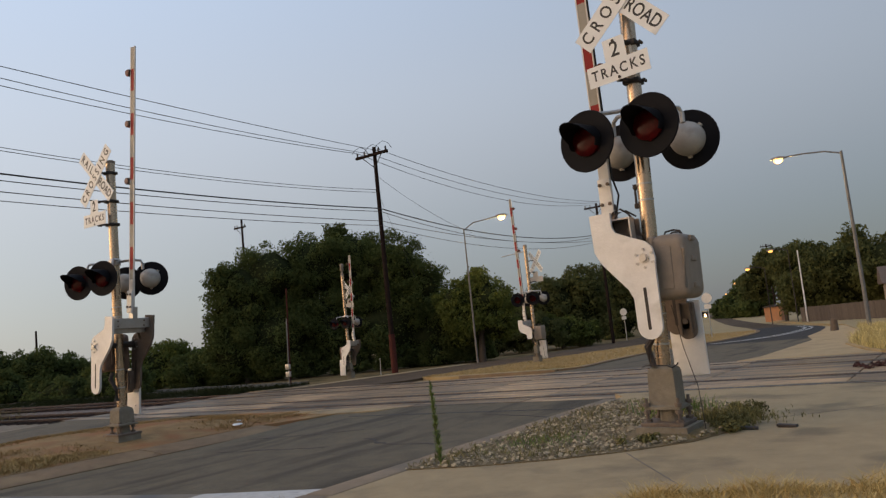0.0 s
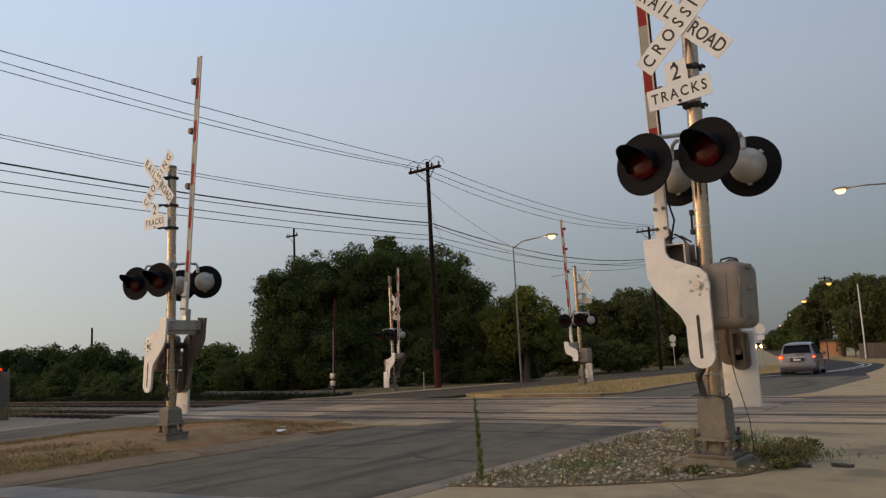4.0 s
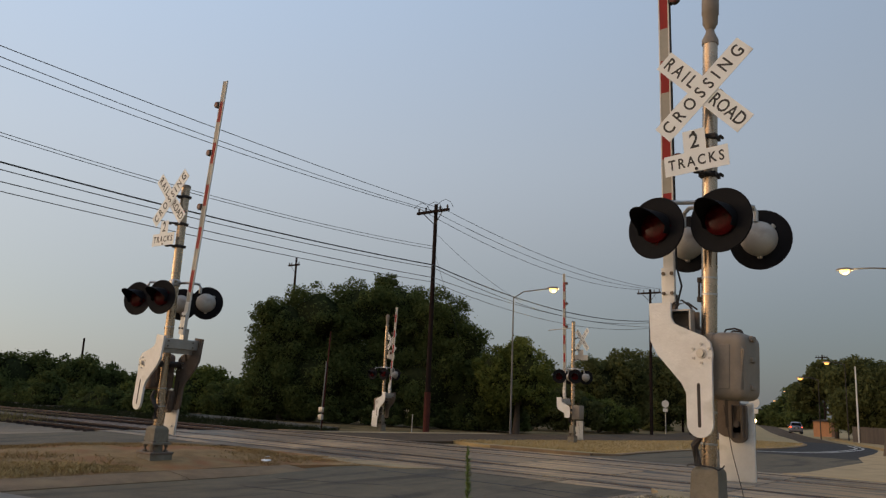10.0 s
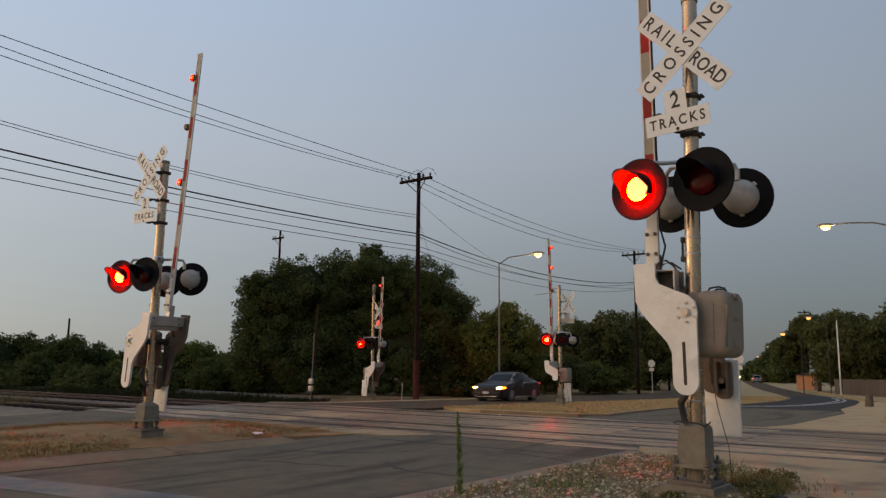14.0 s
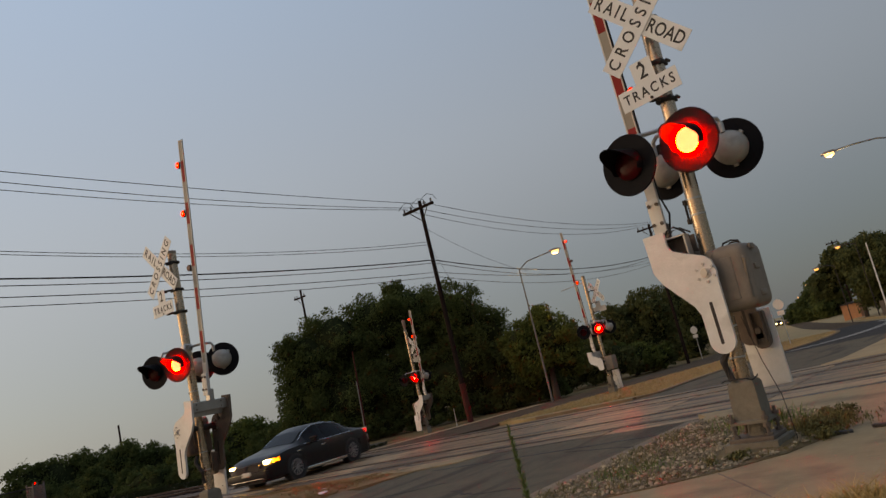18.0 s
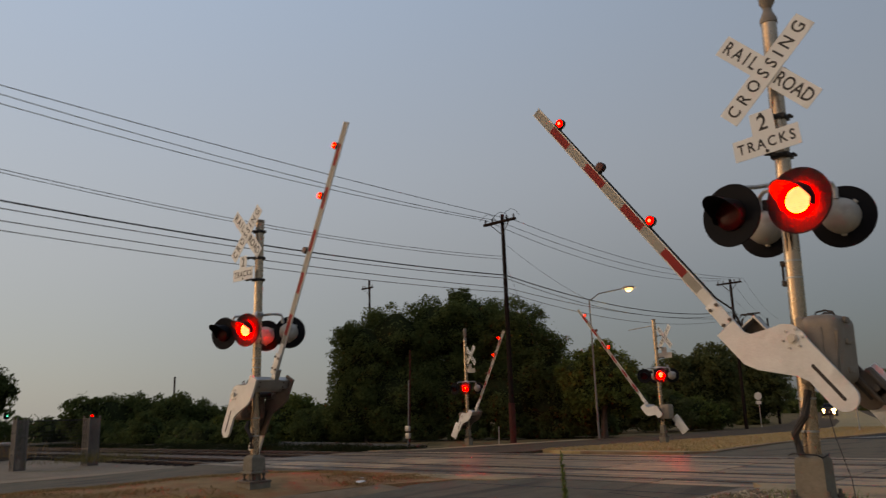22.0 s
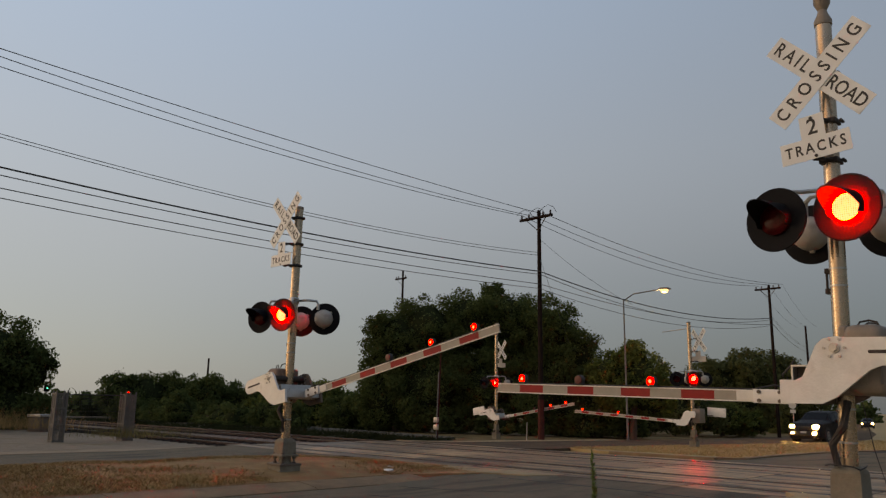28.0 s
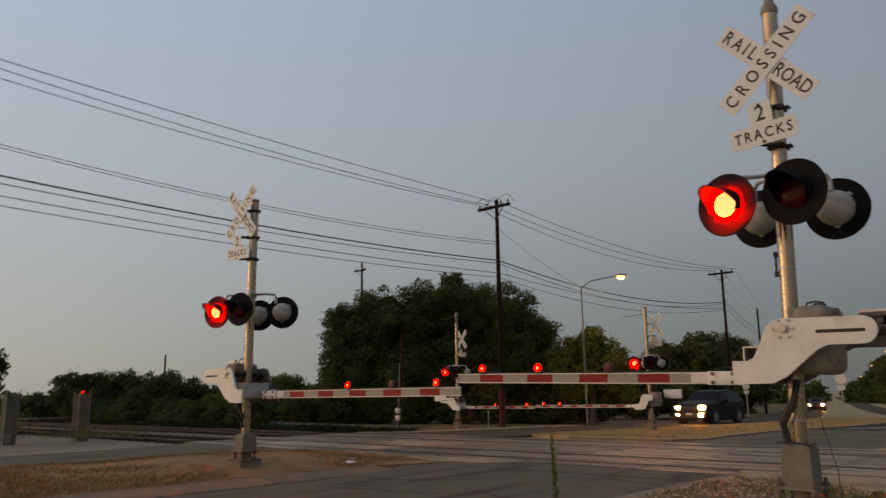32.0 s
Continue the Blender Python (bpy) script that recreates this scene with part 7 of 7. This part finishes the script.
box(b, -4.75, 10.42, -0.16, -9.4, 10.47, -0.1025)
solid("pavement_seam", b, rubber, "dark seam where the asphalt meets the crossing", "seam", kind="structure", smooth=False)

# cracks in the asphalt
def crack(pts, w):
    b = bmesh.new()
    top, bot = [], []
    for i, (x, y) in enumerate(pts):
        k = w * (0.4 + 0.8 * random.random()) * (0.2 if i in (0, len(pts) - 1) else 1)
        z = zr(y) + 0.003
        top.append(b.verts.new((x, y + k, z)))
        bot.append(b.verts.new((x, y - k, z)))
    for i in range(len(pts) - 1):
        b.faces.new((bot[i], bot[i + 1], top[i + 1], top[i]))
    r = bmesh.ops.extrude_face_region(b, geom=list(b.faces))
    for v in [g for g in r["geom"] if isinstance(g, bmesh.types.BMVert)]:
        v.co.z -= 0.01
    solid("asphalt_crack", b, gap_dark, "dark tar-filled crack in the asphalt", "crack", "cracks", kind="structure", smooth=False)


def wander(a, b, n, jit):
    return [(a[0] + (b[0] - a[0]) * k / n + jit * random.uniform(-1, 1), a[1] + (b[1] - a[1]) * k / n + jit * random.uniform(-1, 1)) for k in range(n + 1)]


crack(wander((-7.2, 8.3), (-6.45, 7.8), 6, 0.05), 0.045)
crack(wander((-6.5, 7.85), (-5.6, 7.85), 7, 0.05), 0.02)
crack(wander((-9.6, 8.2), (-7.8, 9.0), 9, 0.06), 0.02)
crack(wander((-9.0, 7.2), (-7.3, 7.6), 8, 0.06), 0.018)
crack(wander((-6.4, 10.2), (-4.7, 9.6), 8, 0.04), 0.03)

# dark rubber pads along both sides of each rail, in lengths
pad_cache = {}
for k, y in enumerate(RAILS):
    for y0, y1 in ((y + 0.065, y + PAD_IN - 0.008), (y - PAD_OUT + 0.008, y - 0.04)) if k % 2 == 0 else ((y - PAD_IN + 0.008, y - 0.065), (y + 0.04, y + PAD_OUT - 0.008)):
        key = round(y1 - y0, 3)
        if key not in pad_cache:
            b = bmesh.new()
            box(b, 0.006, 0.0, -0.10, 3.44, y1 - y0, 0.0, bevel=0.008)
            pad_cache[key] = mesh_of("rubber_pad", b, pad_rubber)
        for q in range(8):
            o = new("rubber_pad", pad_cache[key])
            o.parent = crossing
            o.matrix_basis = pose(-20.85 + 3.45 * q, y0, -0.084 + 0.003 * random.random())

# crossing panels, each a slab of its own
shared = {}
for y0, y1 in bands:
    x = -20.85
    while x < 6.7:
        ln = 2.4
        key = round(y1 - y0, 3)
        if key not in shared:
            b = bmesh.new()
            box(b, 0.01, 0.0, -0.10, ln - 0.01, y1 - y0, 0.0, bevel=0.012)
            shared[key] = mesh_of("crossing_panel", b, panel_mat)
        o = new("crossing_panel", shared[key])
        o.parent = crossing
        o.matrix_basis = pose(x, y0, -0.082 + 0.004 * random.random(), random.uniform(-0.1, 0.1), random.uniform(-0.08, 0.08), 0)
        x += ln


# ---- movement ----
def motions():
    def swing(arm, keys):
        s = 1 if arm in (arm_med, arm_west) else -1
        z = arm["pivot_z"]
        walk(arm, [(t, pose(0.06 if arm is arm_near else 0.0, 0, z, 0, -s * a, 0)) for t, a in keys])

    swing(arm_near, [(0, 88), (20.1, 88), (20.5, 76.5), (21, 67.2), (21.5, 59), (22, 51.6), (22.5, 44.6), (23, 38.9), (24, 27.9), (25, 17.9), (25.5, 13.8), (26.5, 7.4), (27.5, 2.6), (28.1, 0), (32, -0.2)])
    swing(arm_med, [(0, 84.7), (20.1, 84.7), (20.5, 80.4), (21, 75.4), (22, 64.5), (23, 53.3), (24, 44), (25, 36), (25.5, 32.7), (26.5, 24.5), (27.5, 16.5), (28, 11.7), (28.5, 8), (29, 4), (29.5, 1.5), (30, 0.6), (32, 0.5)])
    swing(arm_far, [(0, 89), (18.9, 89), (19.3, 84), (19.8, 77.5), (20, 74), (20.5, 68), (21, 63.5), (21.8, 56.3), (22.5, 50.2), (23, 45.8), (23.5, 41), (24, 36.8), (24.5, 32), (25, 27), (25.5, 22.5), (27.5, 6.5), (28, 3.7), (29, 0), (32, 0)])
    swing(arm_west, [(0, 87.5), (20.1, 87.5), (20.6, 79), (21, 75), (21.4, 69.5), (21.8, 64.3), (22.2, 59.5), (23, 49.5), (23.5, 45.5), (24, 41), (24.5, 36.5), (25, 32.8), (25.5, 28.5), (27.5, 13), (28, 9), (29, 2), (29.5, 0), (32, 0)])
    # lamps: two alternate, the arm's tip burns steadily
    flips = [13.72, 14.35, 14.88, 15.50] + [16.05 + 0.6 * k for k in range(27)]
    for sh, rest, open_, which in LENS_COVERS:
        rows = [(0, rest), (flips[0] - 0.034, rest)]
        if which == "on":
            rows += [(flips[0] + 0.034, open_), (32, open_)]
        else:
            is_open = False
            for k, t in enumerate(flips):
                want = (k % 2 == 0) == (which == "L")
                if t > 31.9:
                    break
                if want != is_open:
                    if k:
                        rows.append((t - 0.034, open_ if is_open else rest))
                    rows.append((t + 0.034, open_ if want else rest))
                    is_open = want
            rows.append((32, open_ if is_open else rest))
        walk(sh, rows)

    # the hatchback drives away over the tracks and down the bend
    def drive(c, rows, wheel_r, facing, spin):
        walk(c, rows)
        for wh in [o for o in c.children if o.name.startswith("wheel") and not o.data]:
            base = wh.matrix_basis.copy()
            keys, turned, last = [(0, base)], 0.0, None
            for k in range(round(spin[0] * FPS), round(spin[1] * FPS) + 1):
                t = k / FPS
                pos = None
                for (ta, ma), (tb, mb) in zip(rows, rows[1:]):
                    if ta <= t <= tb:
                        pos = ma.translation.lerp(mb.translation, (t - ta) / (tb - ta))
                if pos is None:
                    continue
                if last is not None:
                    turned += min(84.0, math.degrees((pos - last).length / wheel_r))
                last = pos
                if t > 0:
                    keys.append((t, base @ pose(0, 0, 0, -turned)))
            keys.append((32, keys[-1][1]))
            walk(wh, keys)

    rows = []
    trail = ((0, -8.6, -9.9), (0.5, -8.6, -3.0), (1.0, -8.6, 4.75), (1.3, -8.65, 8.7), (1.6, -8.7, 12.3), (2.0, -8.65, 17.2), (2.5, -8.45, 22.2), (3.0, -8.3, 27.0), (3.5, -8.35, 31.9), (4.0, -8.7, 37.0), (4.5, -9.4, 42.3), (5.0, -10.3, 48.0),
             (6.0, -11.9, 58.0), (7.0, -14.2, 68.5), (8.0, -17.2, 80.0), (9.0, -20.9, 92.5), (10.0, -24.7, 105.5), (11.0, -28.6, 118.0), (12.0, -31.9, 128.0), (13.0, -35.2, 138.0), (14.0, -38.5, 148.0), (17.0, -48.0, 178.0), (32.0, -112.0, 360.0))
    for k, (t, x, y) in enumerate(trail):
        a, b = trail[max(0, k - 1)], trail[min(len(trail) - 1, k + 1)]
        rows.append((t, pose(x, y, zr(y) + 0.004, 0, 0, -math.degrees(math.atan2(b[1] - a[1], b[2] - a[2])))))
    drive(van, rows, 0.272, 1, (0.7, 2.6))
    rows = []
    trail = ((0, -48.0, 152), (6, -31.3, 95), (7, -28.9, 87.4), (9, -24.2, 73.2), (10.5, -21.7, 60.2), (11, -21.15, 56), (11.5, -20.7, 51.9), (12, -20.35, 47.6), (12.5, -20.2, 43.9), (13, -20.1, 40.2), (13.5, -19.8, 36), (14, -19.3, 31), (15, -18.7, 26.3), (15.5, -18.6, 24.4),
             (16.5, -18.1, 20.4), (17.5, -17.8, 16.5), (18.3, -17.15, 12.75), (19, -16.4, 9.6), (19.5, -16.05, 7.42), (20, -15.85, 5.2), (20.5, -15.75, 2.9), (22, -16.2, -6), (25, -17.2, -30), (32, -18.0, -55))
    for k, (t, x, y) in enumerate(trail):
        a, b = trail[max(0, k - 1)], trail[min(len(trail) - 1, k + 1)]
        rows.append((t, pose(x, y, zr(y) + 0.004, 0, 0, 180 + math.degrees(math.atan2((b[1] - a[1]), -(b[2] - a[2]))))))
    drive(sedan, rows, 0.31, -1, (13.5, 20.6))
    for c, trail in ((waiting, ((0, -70, 240), (14, -52, 178), (22.5, -34.2, 108), (23.5, -29.4, 93.4), (24, -26.6, 84.4), (25, -22.9, 68.5), (25.5, -21.2, 61.8), (26.5, -18.4, 52), (27.5, -17.4, 47), (28, -17.4, 45.6), (29, -17.5, 43.2), (30, -17.7, 41), (31, -17.8, 38.9), (32, -17.8, 37.6))),
                     (follower, ((0, -95, 330), (20, -55, 185), (25, -48, 152.6), (27.5, -39.1, 124), (28, -37.2, 118), (29, -34.0, 107.6), (30, -31.3, 99), (31, -29.1, 92.4), (32, -27.4, 86)))):
        rows = []
        for k, (t, x, y) in enumerate(trail):
            a, b = trail[max(0, k - 1)], trail[min(len(trail) - 1, k + 1)]
            rows.append((t, pose(x, y + 2.3, zr(y + 2.3) + 0.004, 0, 0, 180 + math.degrees(math.atan2((b[1] - a[1]), -(b[2] - a[2]))))))
        drive(c, rows, 0.30, -1, (27.0, 27.1))


motions()
